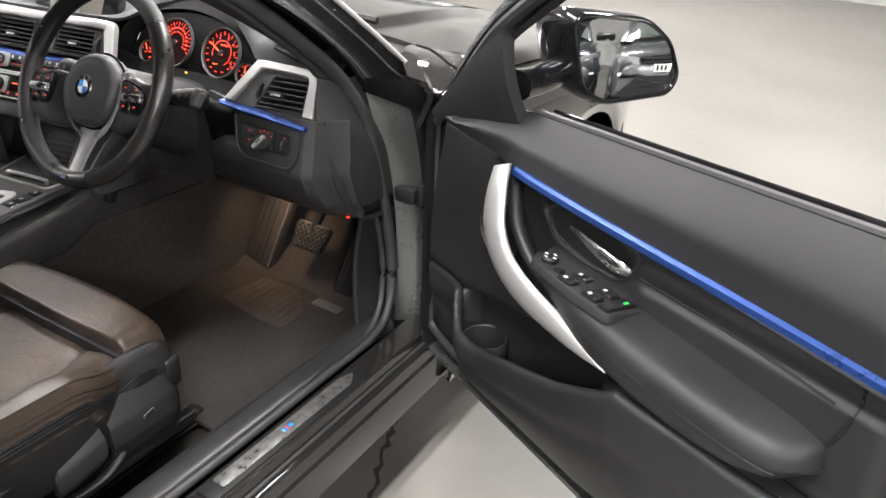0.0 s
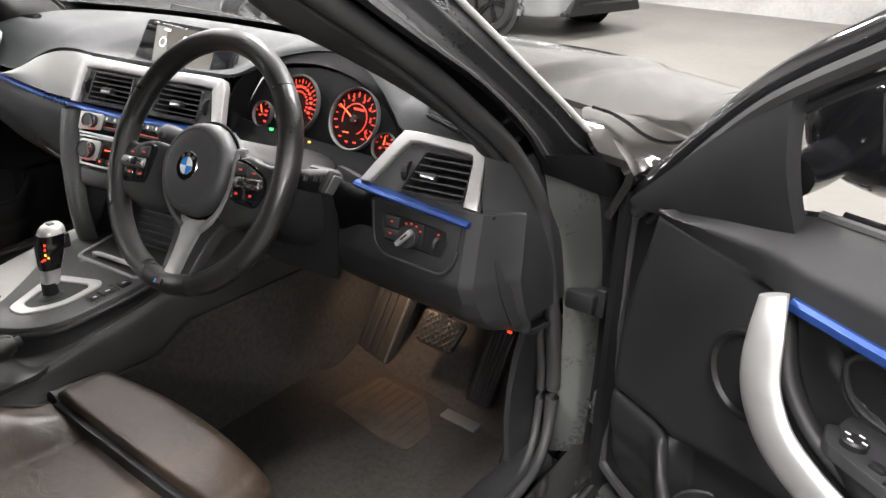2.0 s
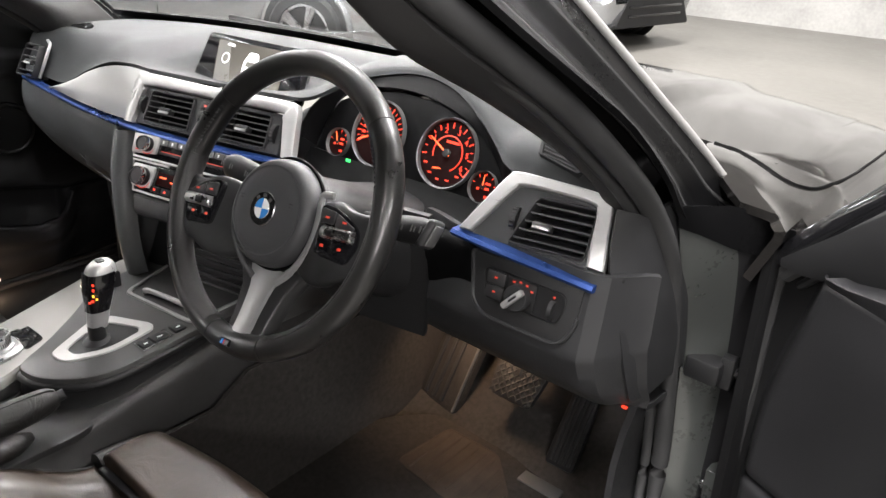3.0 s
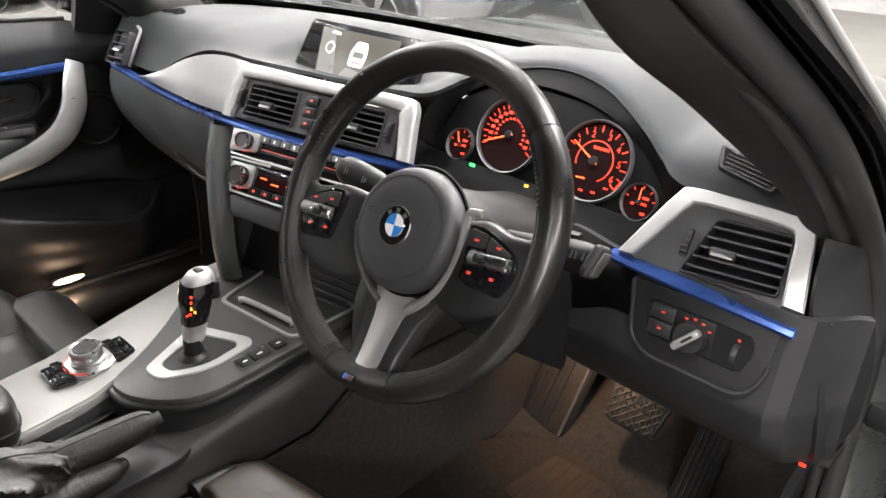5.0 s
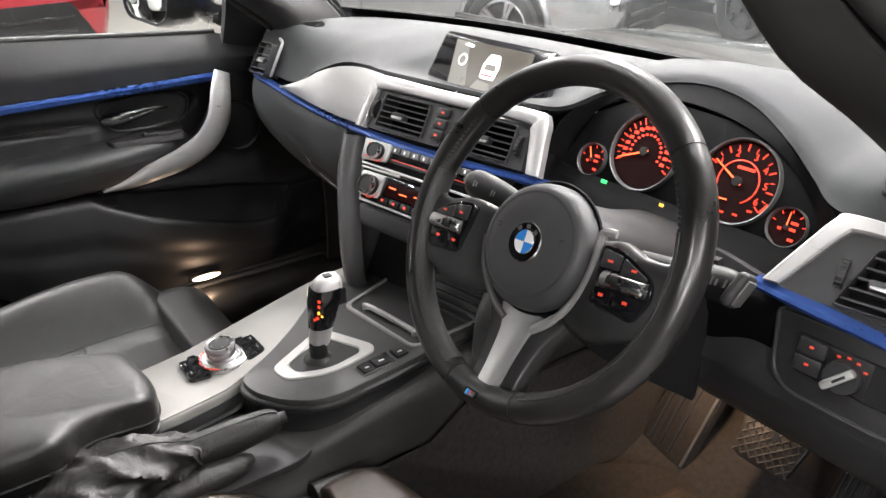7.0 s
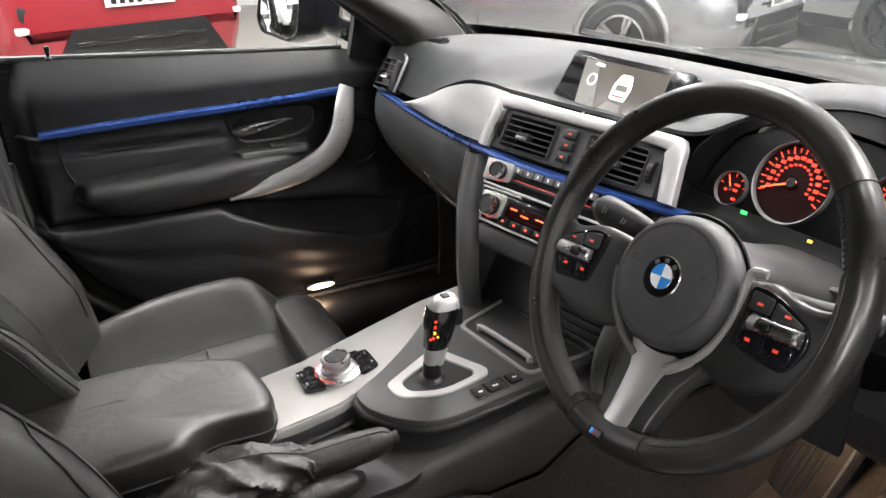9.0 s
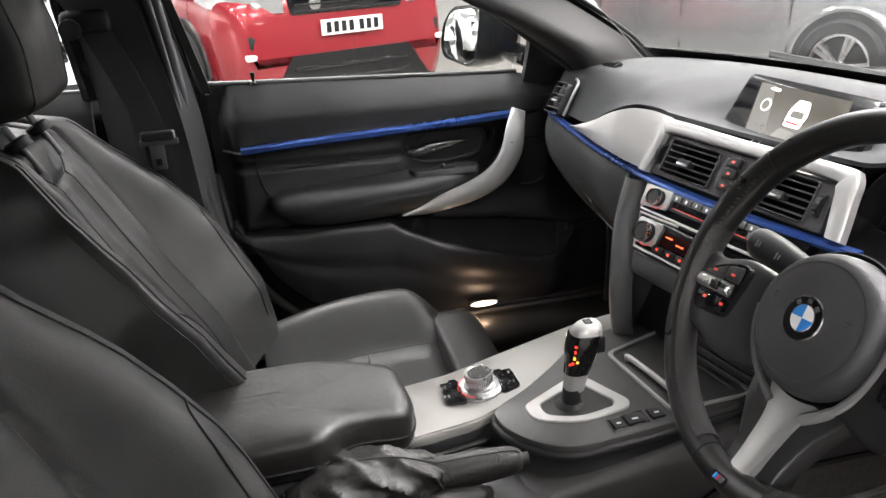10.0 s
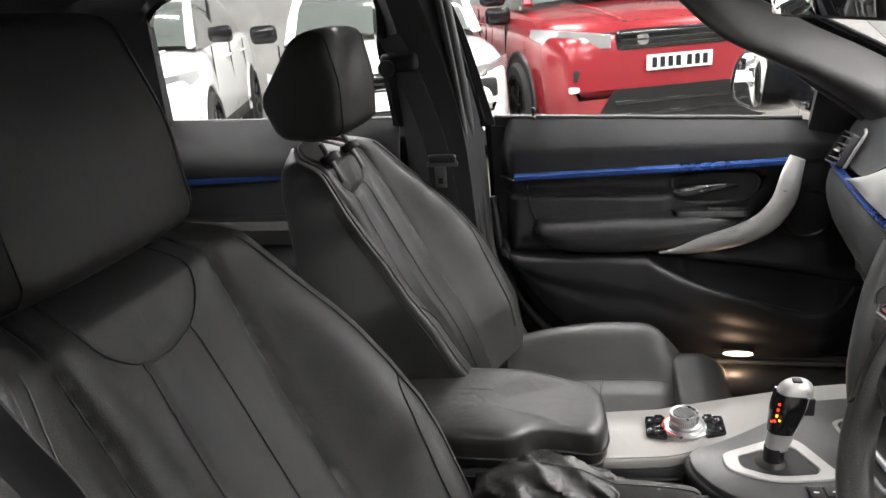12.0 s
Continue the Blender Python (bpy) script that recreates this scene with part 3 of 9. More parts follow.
    for s in (1, -1):
        part("wiper", tube([(-1.0, s * 0.1, belt + 0.04), (-1.1, s * 0.42, belt + 0.10), (-1.13, s * 0.62, belt + 0.12)], 0.008, 6), plastic_dk, t, m=m)
        part("bonnet_crease", tube(curve([(-0.12, s * 0.40, hood - 0.085), (-0.5, s * 0.50, hood + 0.005), (-0.95, s * 0.58, hood + 0.03)], 9), 0.007, 6), body_mat, t, m=m)
    return t


parked_car("glossy red off-roader with black wheels and black lower bumper", red_paint, (-4.92, 0.245), 22, W=1.96, roof=1.66, hood=1.14, plate_z=0.735)
parked_car("white hatchback with black mirrors parked nose out", white_paint, (-4.15, -1.75), 18, plate=False, L=4.3, W=1.8, roof=1.50, hood=0.98, rim=rim_silver, suv=False)
parked_car("white estate car with black mirrors parked nose out", white_paint, (-4.05, -4.35), 18, plate=False, L=4.5, W=1.85, roof=1.55, hood=1.0, suv=False)
parked_car("silver hatchback parked before the wall", silver_paint, (-3.25, 4.75), 22, L=4.2, W=1.8, roof=1.45, hood=0.92, rim=rim_silver, suv=False)
parked_car("pale grey saloon parked near the wall", silver_paint, (-2.45, 7.35), -8, L=4.6, W=1.82, roof=1.42, hood=0.90, rim=rim_black, suv=False)
parked_car("dark grey saloon with a barred grille parked nose in", graphite_paint, (5.2, 0.42), 170, L=4.6, W=1.85, roof=1.45, hood=0.98, rim=rim_black, suv=False)
parked_car("dark hatchback with bright headlamps parked nose in", dark_paint, (5.2, -1.62), 160, L=4.3, W=1.8, roof=1.5, hood=0.95, rim=rim_silver, suv=False)
tb = thing("red_toolbox", (-3.15, 1.75, 0), "small red metal box standing on the floor", "box")
part("case", box(0.34, 0.2, 0.2, (-3.15, 1.75, 0.10), 0.012), red_paint, tb)
part("lid", box(0.345, 0.205, 0.05, (-3.15, 1.75, 0.226), 0.012), red_paint, tb)
part("handle", tube(curve([(-3.23, 1.75, 0.25), (-3.22, 1.75, 0.285), (-3.08, 1.75, 0.285), (-3.07, 1.75, 0.25)], 10), 0.008, 6), plastic_dk, tb)


# ---- the open car: shell ----
CAR = thing("grey_saloon", (0, 0, 0), "dark grey metallic saloon with its driver's door open", "car")


def shell():
    # floor tunnel and carpets
    part("floor_pan", box(1.56, 2.6, 0.06, (0, -0.55, 0.235), 0.01), carpet, CAR)
    for s in (1, -1):
        rows = []
        for x in np.linspace(0.10, 0.735, 14):
            rows.append([(s * x, y, z + 0.012 * math.sin(9 * x + 5 * y)) for y, z in curve([(-0.55, 0.275), (-0.1, 0.285), (0.30, 0.285), (0.46, 0.29), (0.60, 0.36), (0.72, 0.50), (0.80, 0.68)], 26)])
        part("carpet", skin(rows, 0.01, flip=s < 0), carpet, CAR, "dark carpet of the footwell")
        part("kick_panel", skin([[(s * (0.735 - 0.03 * math.sin(math.pi * v)), y, z) for v, z in zip(np.linspace(0, 1, 8), np.linspace(0.28, 0.72, 8))] for y in np.linspace(0.34, 0.75, 8)], 0.01), plastic, CAR)
        # inner sill: a rounded rail inside the door opening
        sec = curve([(0.672, 0.300), (0.680, 0.345), (0.694, 0.376), (0.712, 0.3885), (0.730, 0.3905), (0.748, 0.388), (0.757, 0.380), (0.760, 0.360)], 18) + [(0.760, 0.30)]
        part("sill_trim", loft([[(s * (x + 0.010 * sm(0.25, 0.42, y)), y, z) for x, z in sec] for y in np.linspace(-0.62, 0.40, 18)]), plastic_sp, CAR, "black grained sill trim", sharp=50)
        part("sill_gap", loft([[(s * x, y, z) for x, z in ((0.758, 0.30), (0.758, 0.366), (0.778, 0.366), (0.778, 0.30))] for y in np.linspace(-0.62, 0.42, 6)]), dial_black, CAR)
        sec2 = [(0.776, 0.30), (0.776, 0.3745), (0.779, 0.3765), (0.800, 0.3772), (0.832, 0.3762), (0.8365, 0.3735), (0.8385, 0.366), (0.8395, 0.350), (0.8420, 0.3470), (0.8540, 0.3465), (0.8575, 0.343), (0.8590, 0.332), (0.8600, 0.318), (0.8660, 0.312), (0.8680, 0.290), (0.8640, 0.23), (0.830, 0.18), (0.78, 0.165)]
        part("sill", loft([[(s * x, y, z) for x, z in sec2] for y in np.linspace(-0.95, 0.50, 14)]), paint, CAR, "grey painted sill", sharp=28)
        part("sill_seal", tube([(s * 0.8415, y, 0.3495) for y in np.linspace(-0.60, 0.46, 10)], 0.0042, 8), rubber, CAR)
        if s > 0:
            # sill plate with a striped badge
            sp = part("sill_plate", slab(rpoly([(0.783, -0.20), (0.828, -0.20), (0.832, 0.20), (0.795, 0.235), (0.785, 0.20)], 0.008), 0.372, 0.3815, 0.002), plastic_dk, CAR, "black sill plate")
            part("metal_insert", slab(rpoly([(0.790, -0.17), (0.818, -0.17), (0.822, 0.17), (0.803, 0.20), (0.792, 0.17)], 0.006), 0.3805, 0.3835, 0.001), sill_metal, sp, "brushed metal insert")
            for k, mt in enumerate((badge_lblue, badge_blue, badge_red)):
                part("badge_stripe", box(0.009, 0.0038, 0.0012, (0.806, -0.012 + 0.005 * k, 0.3839), 0), mt, sp)
            part("badge_letter_bar", box(0.009, 0.009, 0.0012, (0.806, 0.007, 0.3839), 0), badge_blue, sp)
        # door seal round the opening
        pts = [(0.604, -0.26, 1.362), (0.634, -0.155, 1.288), (0.657, -0.085, 1.218), (0.687, 0.005, 1.155), (0.706, 0.075, 1.108), (0.718, 0.155, 1.050), (0.724, 0.25, 0.978), (0.731, 0.312, 0.900), (0.734, 0.345, 0.83), (0.737, 0.385, 0.70), (0.738, 0.422, 0.56), (0.741, 0.425, 0.46), (0.754, 0.385, 0.404), (0.766, 0.31, 0.387), (0.766, 0.15, 0.385), (0.766, -0.15, 0.385), (0.764, -0.38, 0.392), (0.750, -0.47, 0.43), (0.738, -0.515, 0.52), (0.735, -0.555, 0.66), (0.73, -0.585, 0.90), (0.705, -0.60, 1.10), (0.655, -0.62, 1.30)]
        ring = curve([(s * (x - 0.005 * sm(0.9, 1.0, z)), y, z) for x, y, z in pts], 110)
        sl = part("door_seal", tube(ring, [0.0085 + 0.0045 * sm(0.39, 0.50, z) for x, y, z in ring], 14), rubber, CAR, "black rubber seal of the door opening")
        part("seal_lip", tube([(x - s * 0.020, y - 0.008, z - 0.006) for x, y, z in ring], 0.0075, 10), rubber, sl)
        # hinge post between the opening and the wing
        jam = [[(0.740, 0.44, 0.36), (0.742, 0.44, 0.55), (0.742, 0.41, 0.72), (0.738, 0.35, 0.86), (0.735, 0.322, 0.935)],
               [(0.765, 0.455, 0.36), (0.765, 0.455, 0.55), (0.765, 0.43, 0.72), (0.765, 0.375, 0.86), (0.760, 0.357, 0.920)],
               [(0.79, 0.475, 0.36), (0.79, 0.475, 0.55), (0.79, 0.455, 0.72), (0.79, 0.41, 0.86), (0.785, 0.394, 0.900)],
               [(0.83, 0.52, 0.34), (0.83, 0.52, 0.55), (0.83, 0.51, 0.72), (0.825, 0.46, 0.86), (0.812, 0.425, 0.895)],
               [(0.86, 0.56, 0.30), (0.875, 0.56, 0.55), (0.875, 0.56, 0.72), (0.85, 0.50, 0.86), (0.832, 0.445, 0.905)]]
        part("hinge_post", skin([curve([(s * x, y, z) for x, y, z in r], 20) for r in jam[:3]], 0.012), paint_jamb, CAR, "grey painted hinge post")
        part("post_cover", skin([curve([(s * x, y, z) for x, y, z in r], 20) for r in jam[2:]], 0.012), black_cloth, CAR, "black cover beside the hinges")
        foot = [curve([(0.733, 0.300, 0.960), (0.755, 0.360, 0.952), (0.778, 0.402, 0.945), (0.812, 0.420, 0.932), (0.838, 0.445, 0.918)], 16), curve([(0.737, 0.310, 0.945), (0.761, 0.358, 0.932), (0.787, 0.399, 0.920), (0.817, 0.426, 0.907), (0.842, 0.452, 0.896)], 16), curve([(0.736, 0.318, 0.930), (0.760, 0.352, 0.914), (0.787, 0.390, 0.894), (0.818, 0.430, 0.880), (0.846, 0.465, 0.872)], 16)]
        part("pillar_foot", skin([[(s * x, y, z) for x, y, z in r] for r in foot], 0.006), pillar_black, CAR, "black cover at the foot of the pillar", sharp=70)
        # screen pillar: dark outer skin, inner trim, bright edge
        edge = curve([(0.748, 0.525, 0.905), (0.727, 0.470, 0.945), (0.704, 0.408, 1.0), (0.660, 0.288, 1.1), (0.616, 0.168, 1.2), (0.572, 0.048, 1.30), (0.545, -0.060, 1.365)], 26)
        if s < 0:
            edge = curve([(0.770, 0.535, 0.905), (0.758, 0.470, 0.965), (0.735, 0.395, 1.030), (0.715, 0.330, 1.070), (0.680, 0.226, 1.128), (0.640, 0.103, 1.190), (0.598, -0.030, 1.262), (0.560, -0.150, 1.330)], 26)
        flange = curve([(0.812, 0.475, 0.862), (0.778, 0.415, 0.890), (0.742, 0.335, 0.925), (0.731, 0.262, 1.000), (0.733, 0.148, 1.078), (0.724, 0.045, 1.136), (0.696, -0.025, 1.186), (0.668, -0.090, 1.238), (0.645, -0.150, 1.292), (0.612, -0.250, 1.360)], 26)
        inner = curve([(0.655, 0.300, 0.940), (0.651, 0.262, 0.986), (0.626, 0.248, 1.013), (0.604, 0.215, 1.042), (0.598, 0.150, 1.078), (0.599, 0.070, 1.118), (0.604, -0.030, 1.163), (0.602, -0.090, 1.208), (0.594, -0.150, 1.262), (0.570, -0.250, 1.338)], 26)
        lip = curve([(0.722, 0.300, 0.925), (0.718, 0.262, 0.962), (0.714, 0.225, 0.995), (0.708, 0.170, 1.035), (0.698, 0.112, 1.076), (0.684, 0.045, 1.118), (0.660, -0.045, 1.172), (0.644, -0.095, 1.214), (0.628, -0.150, 1.270), (0.592, -0.250, 1.350)], 26)
        outer_rows, trim_rows, steps = [], [], [[], [], []]
        for e, f, i, g in zip(edge, flange, inner, lip):
            e, f, i, g = Vector(e), Vector(f), Vector(i), Vector(g)
            row = [e.lerp(f, k) + Vector((-0.004, -0.010, -0.010)) * math.sin(math.pi * k) + Vector((-0.003, -0.006, -0.006)) * (1 if 0.30 < k < 0.62 else 0) for k in np.linspace(0, 1, 17)]
            outer_rows.append([(s * p.x, p.y, p.z) for p in row])
            for k, (q, lift) in enumerate(((0.16, 0.002), (0.36, 0.0), (0.74, 0.003))):
                p = row[round(q * 16)] + Vector((0.003, -lift, lift))
                steps[k].append((s * p.x, p.y, p.z))
            sect = curve([e + Vector((-0.006, -0.014, -0.006)), e.lerp(i, 0.45) + Vector((-0.003, 0, 0.002)), e.lerp(i, 0.82) + Vector((-0.005, 0, 0.002)), i + Vector((0.002, 0, 0)), i.lerp(g, 0.16) + Vector((0, -0.010, -0.008)), i.lerp(g, 0.55) + Vector((-0.002, -0.011, -0.007)), g + Vector((0, 0, 0))], 22)
            trim_rows.append([(s * x, y, z) for x, y, z in sect])
        part("screen_pillar", skin(outer_rows, 0.006, flip=s > 0), pillar_black, CAR, "dark windscreen pillar", sharp=30)
        for row, rad in zip(steps, (0.0040, 0.0028, 0.0050)):
            part("pillar_rib", tube(row, rad, 8), rubber, CAR)
        part("pillar_edge", tube([(s * (p[0] + 0.006), p[1] + 0.004, p[2] + 0.007) for p in edge], 0.0048, 10), gate_silver if s > 0 else plastic_dk, CAR, "bright strip beside the windscreen")
        part("pillar_trim", skin(trim_rows, 0.004, flip=s < 0), pillar_cloth, CAR, "black lined windscreen pillar trim", sharp=70)
        # door pillar and the belt side
        bp = [[(s * 0.745, -0.53, 0.40), (s * 0.745, -0.55, 0.70), (s * 0.735, -0.565, 0.98), (s * 0.69, -0.61, 1.20), (s * 0.62, -0.66, 1.36)],
              [(s * 0.705, -0.56, 0.40), (s * 0.70, -0.58, 0.70), (s * 0.69, -0.60, 0.98), (s * 0.65, -0.645, 1.20), (s * 0.58, -0.69, 1.36)],
              [(s * 0.70, -0.68, 0.40), (s * 0.695, -0.69, 0.70), (s * 0.685, -0.69, 0.98), (s * 0.645, -0.72, 1.20), (s * 0.575, -0.75, 1.36)],
              [(s * 0.75, -0.75, 0.40), (s * 0.745, -0.75, 0.70), (s * 0.735, -0.75, 0.98), (s * 0.69, -0.765, 1.20), (s * 0.62, -0.78, 1.36)]]
        part("door_pillar", loft([list(r) for r in zip(*[curve(b, 16) for b in bp])]), plastic, CAR, "black door pillar")
        part("pillar_gloss", skin([curve([(s * 0.752, -0.535, 0.99), (s * 0.705, -0.585, 1.20), (s * 0.635, -0.64, 1.36)], 10), curve([(s * 0.752, -0.552, 0.99), (s * 0.705, -0.602, 1.20), (s * 0.635, -0.655, 1.36)], 10)], 0.004), plastic_sp, CAR)
    # roof and headlining
    for nm, dz, mt in (("roof", 0.035, paint), ("headlining", 0.0, black_cloth)):
        rows = []
        for u in np.linspace(-1, 1, 18):
            rows.append([(u * w, y, z + dz - 0.045 * u * u) for y, z, w in curve([(0.02, 1.372, 0.55), (-0.28, 1.402, 0.60), (-0.6, 1.415, 0.61), (-1.1, 1.41, 0.60), (-1.6, 1.35, 0.56)], 14)])
        part(nm, skin(rows, 0.012), mt, CAR)
    # rear: parcel shelf, back panel, rear side walls and quarter pillars
    part("rear_bulkhead", box(1.5, 0.06, 1.1, (0, -1.95, 0.85), 0.02), black_cloth, CAR)
    bench = [(-1.15, 0.30), (-1.12, 0.50), (-1.20, 0.545), (-1.45, 0.53), (-1.55, 0.56), (-1.78, 0.98), (-1.90, 1.0), (-1.92, 0.3)]
    part("rear_bench", loft([[(x, y, z) for y, z in rpoly(bench, 0.05)] for x in np.linspace(-0.66, 0.66, 8)]), leather, CAR, "black leather rear bench")
    for s in (1, -1):
        part("rear_quarter", skin([[(s * 0.62, -1.30, 1.36), (s * 0.72, -1.36, 1.02)], [(s * 0.60, -1.42, 1.36), (s * 0.72, -1.47, 1.02)], [(s * 0.56, -1.75, 1.30), (s * 0.72, -1.95, 1.02)]], 0.03), black_cloth, CAR)
        part("rear_side", box(0.10, 0.62, 0.80, (s * 0.80, -1.70, 0.62), 0.02), paint, CAR)
    # boot and rear window
    tail = []
    for y, w, zt, zb in curve([(-1.985, 0.880, 1.035, 0.24), (-2.25, 0.875, 1.040, 0.25), (-2.52, 0.845, 1.035, 0.28), (-2.66, 0.800, 1.020, 0.31), (-2.72, 0.760, 0.940, 0.36), (-2.74, 0.70, 0.80, 0.42)], 18):
        zm = (zt + zb) / 2
        tail.append([(-w * 0.97, y, zb), (w * 0.97, y, zb), (w, y, zm - 0.1), (w, y, zm + 0.1), (w * 0.97, y, zt - 0.09), (w * 0.92, y, zt - 0.025), (w * 0.84, y, zt), (0, y, zt + 0.012), (-w * 0.84, y, zt), (-w * 0.92, y, zt - 0.025), (-w * 0.97, y, zt - 0.09), (-w, y, zm + 0.1), (-w, y, zm - 0.1)])
    part("boot", loft(tail), paint, CAR, "grey metallic boot", sharp=35)
    rw = part("rear_window", skin([[(u * w, y, z - 0.03 * u * u) for y, z, w in ((-1.60, 1.375, 0.54), (-1.80, 1.22, 0.62), (-2.00, 1.05, 0.70))] for u in np.linspace(-1, 1, 11)], 0.004), pane, CAR, "clear rear window")
    rw.visible_shadow = False
    # bonnet and wings
    rows = []
    for u in np.linspace(-1, 1, 41):
        a = abs(u)
        dome = 0.014 * sm(0.66, 0.60, a) - 0.006 * sm(0.70, 0.95, a)
        rows.append([(u * w, y + 0.05 * (1 - a * a), z - 0.016 * a ** 3 + dome * k) for y, z, w, k in curve([(0.63, 0.964, 0.752, 0.5), (1.0, 0.945, 0.742, 1.0), (1.35, 0.903, 0.724, 1.0), (1.65, 0.838, 0.672, 0.8), (1.86, 0.765, 0.575, 0.3)], 34)])
    part("bonnet", skin(rows, 0.012), paint, CAR, "reflective grey bonnet", sharp=70)
    for s in (1, -1):
        rows, secs = [], []
        for y, zt, wt in curve([(0.405, 0.951, 0.775), (0.45, 0.960, 0.735), (0.50, 0.967, 0.700), (0.56, 0.966, 0.668), (0.61, 0.960, 0.660), (0.65, 0.949, 0.700), (0.72, 0.943, 0.742), (1.0, 0.925, 0.728), (1.35, 0.880, 0.712), (1.65, 0.81, 0.66), (1.88, 0.73, 0.57)], 70):
            ar = (y - 1.22) / 0.375
            lowz = 0.22 if abs(ar) >= 1 else 0.33 + 0.375 * math.sqrt(max(0, 1 - ar * ar))
            full = 0.895 - 0.10 * max(0, (y - 1.3) / 0.6) ** 2
            kink = [(wt, zt), (wt + 0.045, zt - 0.004), (full - 0.060, zt - 0.022 - max(0.0, zt - 0.95)), (full - 0.052, zt - 0.030 - max(0.0, zt - 0.95)), (full - 0.030, zt - 0.070), (full - 0.012, zt - 0.105), (full - 0.002, zt - 0.16), (full, max(zt - 0.22, (zt - 0.13 + lowz) / 2)), (full - 0.004, max(lowz + 0.03, 0.25)), (full - 0.012, lowz)]
            if y < 0.465:
                # rear tongue of the wing, tucked in above the hinge post
                kink = kink[:3] + [(full - 0.058 - 0.004 * k, 0.922 - 0.010 * k) for k in range(1, 8)]
            secs.append((y, kink))
            pts = []
            for p, q in zip(kink, kink[1:]):
                pts += [(p[0] + (q[0] - p[0]) * k, p[1] + (q[1] - p[1]) * k) for k in (0, 0.33, 0.67)]
            rows.append([(s * x, y, z) for x, z in pts + [kink[-1]]])
        part("wing", skin(rows, 0.012, flip=s > 0), paint, CAR, "grey metallic front wing", sharp=24)
        # dark shut line of the bonnet, curling round its rear corner
        gap = []
        for x, y in curve([(0.662, 0.612), (0.700, 0.606), (0.740, 0.588), (0.775, 0.568), (0.803, 0.572), (0.824, 0.615), (0.834, 0.74), (0.836, 0.95), (0.826, 1.2), (0.80, 1.45), (0.74, 1.65)], 60):
            k = min(range(len(secs)), key=lambda i: abs(secs[i][0] - y))
            kx, kz = [q[0] for q in secs[k][1][:7]], [q[1] for q in secs[k][1][:7]]
            z = float(np.interp(x, kx, kz)) if x > kx[0] else 0.960 - 0.02 * max(0.0, (x - 0.45) / 0.3) ** 2
            gap.append((s * x, y, z + 0.0008))
        part("bonnet_shut_line", tube(gap, 0.0026, 6), dial_black, CAR)
        wheel(CAR, (0, 0, 0), 0.325, Matrix.Translation((s * 0.80, 1.22, 0.325)) @ Matrix.Rotation(radians(90 * s), 4, "Y"), rim_silver)
        wheel(CAR, (0, 0, 0), 0.325, Matrix.Translation((s * 0.80, -1.59, 0.325)) @ Matrix.Rotation(radians(90 * s), 4, "Y"), rim_silver)
    part("front_bumper", loft([[(x, y, z) for x, z in ((-w, 0.25), (w, 0.25), (w * 1.02, 0.5), (w, zt), (-w, zt), (-w * 1.02, 0.5))] for y, w, zt in ((1.60, 0.86, 0.72), (1.80, 0.80, 0.74), (1.95, 0.62, 0.70), (2.02, 0.42, 0.64))]), paint, CAR)
    # scuttle, wipers and windscreen
    part("scuttle", skin([[(x, y, z) for y, z in ((0.60 - 0.22 * (abs(x) / 0.72) ** 3, 0.958), (0.64 - 0.16 * (abs(x) / 0.72) ** 3, 0.952), (0.70 - 0.10 * (abs(x) / 0.72) ** 3, 0.945), (0.78 - 0.08 * (abs(x) / 0.72) ** 3, 0.925))] for x in np.linspace(-0.655, 0.655, 24)], 0.01), plastic_dk, CAR, "black plastic scuttle below the windscreen")
    for x0, x1 in ((0.52, -0.02), (0.05, -0.52)):
        part("wiper", tube(curve([(x0, 0.66, 0.985), ((x0 + x1) / 2, 0.63, 1.0), (x1, 0.60, 1.008)], 10), 0.009, 6), plastic_dk, CAR)
    ws = []
    for u in np.linspace(-1, 1, 19):
        ws.append([(u * w, y - 0.16 * abs(u) ** 2.2 * k, z) for y, z, w, k in curve([(0.602, 0.985, 0.700, 1.2), (0.362, 1.155, 0.625, 0.9), (0.167, 1.29, 0.563, 0.7), (0.03, 1.375, 0.530, 0.5)], 10)])
    g = part("windscreen", skin(ws, 0.004), pane, CAR, "clear windscreen")
    g.visible_shadow = False
    part("windscreen_band", skin([[(u * 0.735, 0.60 + 0.006 - 0.19 * abs(u) ** 2.2, 0.984), (u * 0.715, 0.535 - 0.182 * abs(u) ** 2.2, 1.022)] for u in np.linspace(-0.93, 0.93, 25)], 0.003), plastic_dk, CAR, "black edge band of the windscreen")
    # interior mirror
    im = part("interior_mirror", box(0.25, 0.035, 0.07, (0, 0, 0), 0.015, 3, m=Matrix.Translation((0.0, -0.035, 1.254)) @ Matrix.Rotation(radians(12), 4, "Z") @ Matrix.Rotation(radians(8), 4, "X")), plastic_dk, CAR, "interior mirror in a black housing")
    part("mirror_pane", box(0.235, 0.003, 0.056, (0, -0.0185, 0), 0.001, m=Matrix.Translation((0.0, -0.035, 1.254)) @ Matrix.Rotation(radians(12), 4, "Z") @ Matrix.Rotation(radians(8), 4, "X")), mirror_glass, im)
    part("mirror_stem", tube([(0.0, -0.02, 1.27), (0.0, 0.0, 1.285)], 0.010, 8), plastic_dk, im)


shell()


# ---- front doors: built shut, in the right-hand car's coordinates, then turned about the hinge ----
HINGE, OPEN = (0.838, 0.466), 62.6


def strip_z(y):
    return 0.887 + (y - 0.104) * 0.048


def belt_z(y):
    return 0.968 - (y - 0.139) * 0.042 if y < 0.139 else 0.968 - (y - 0.139) * 0.235


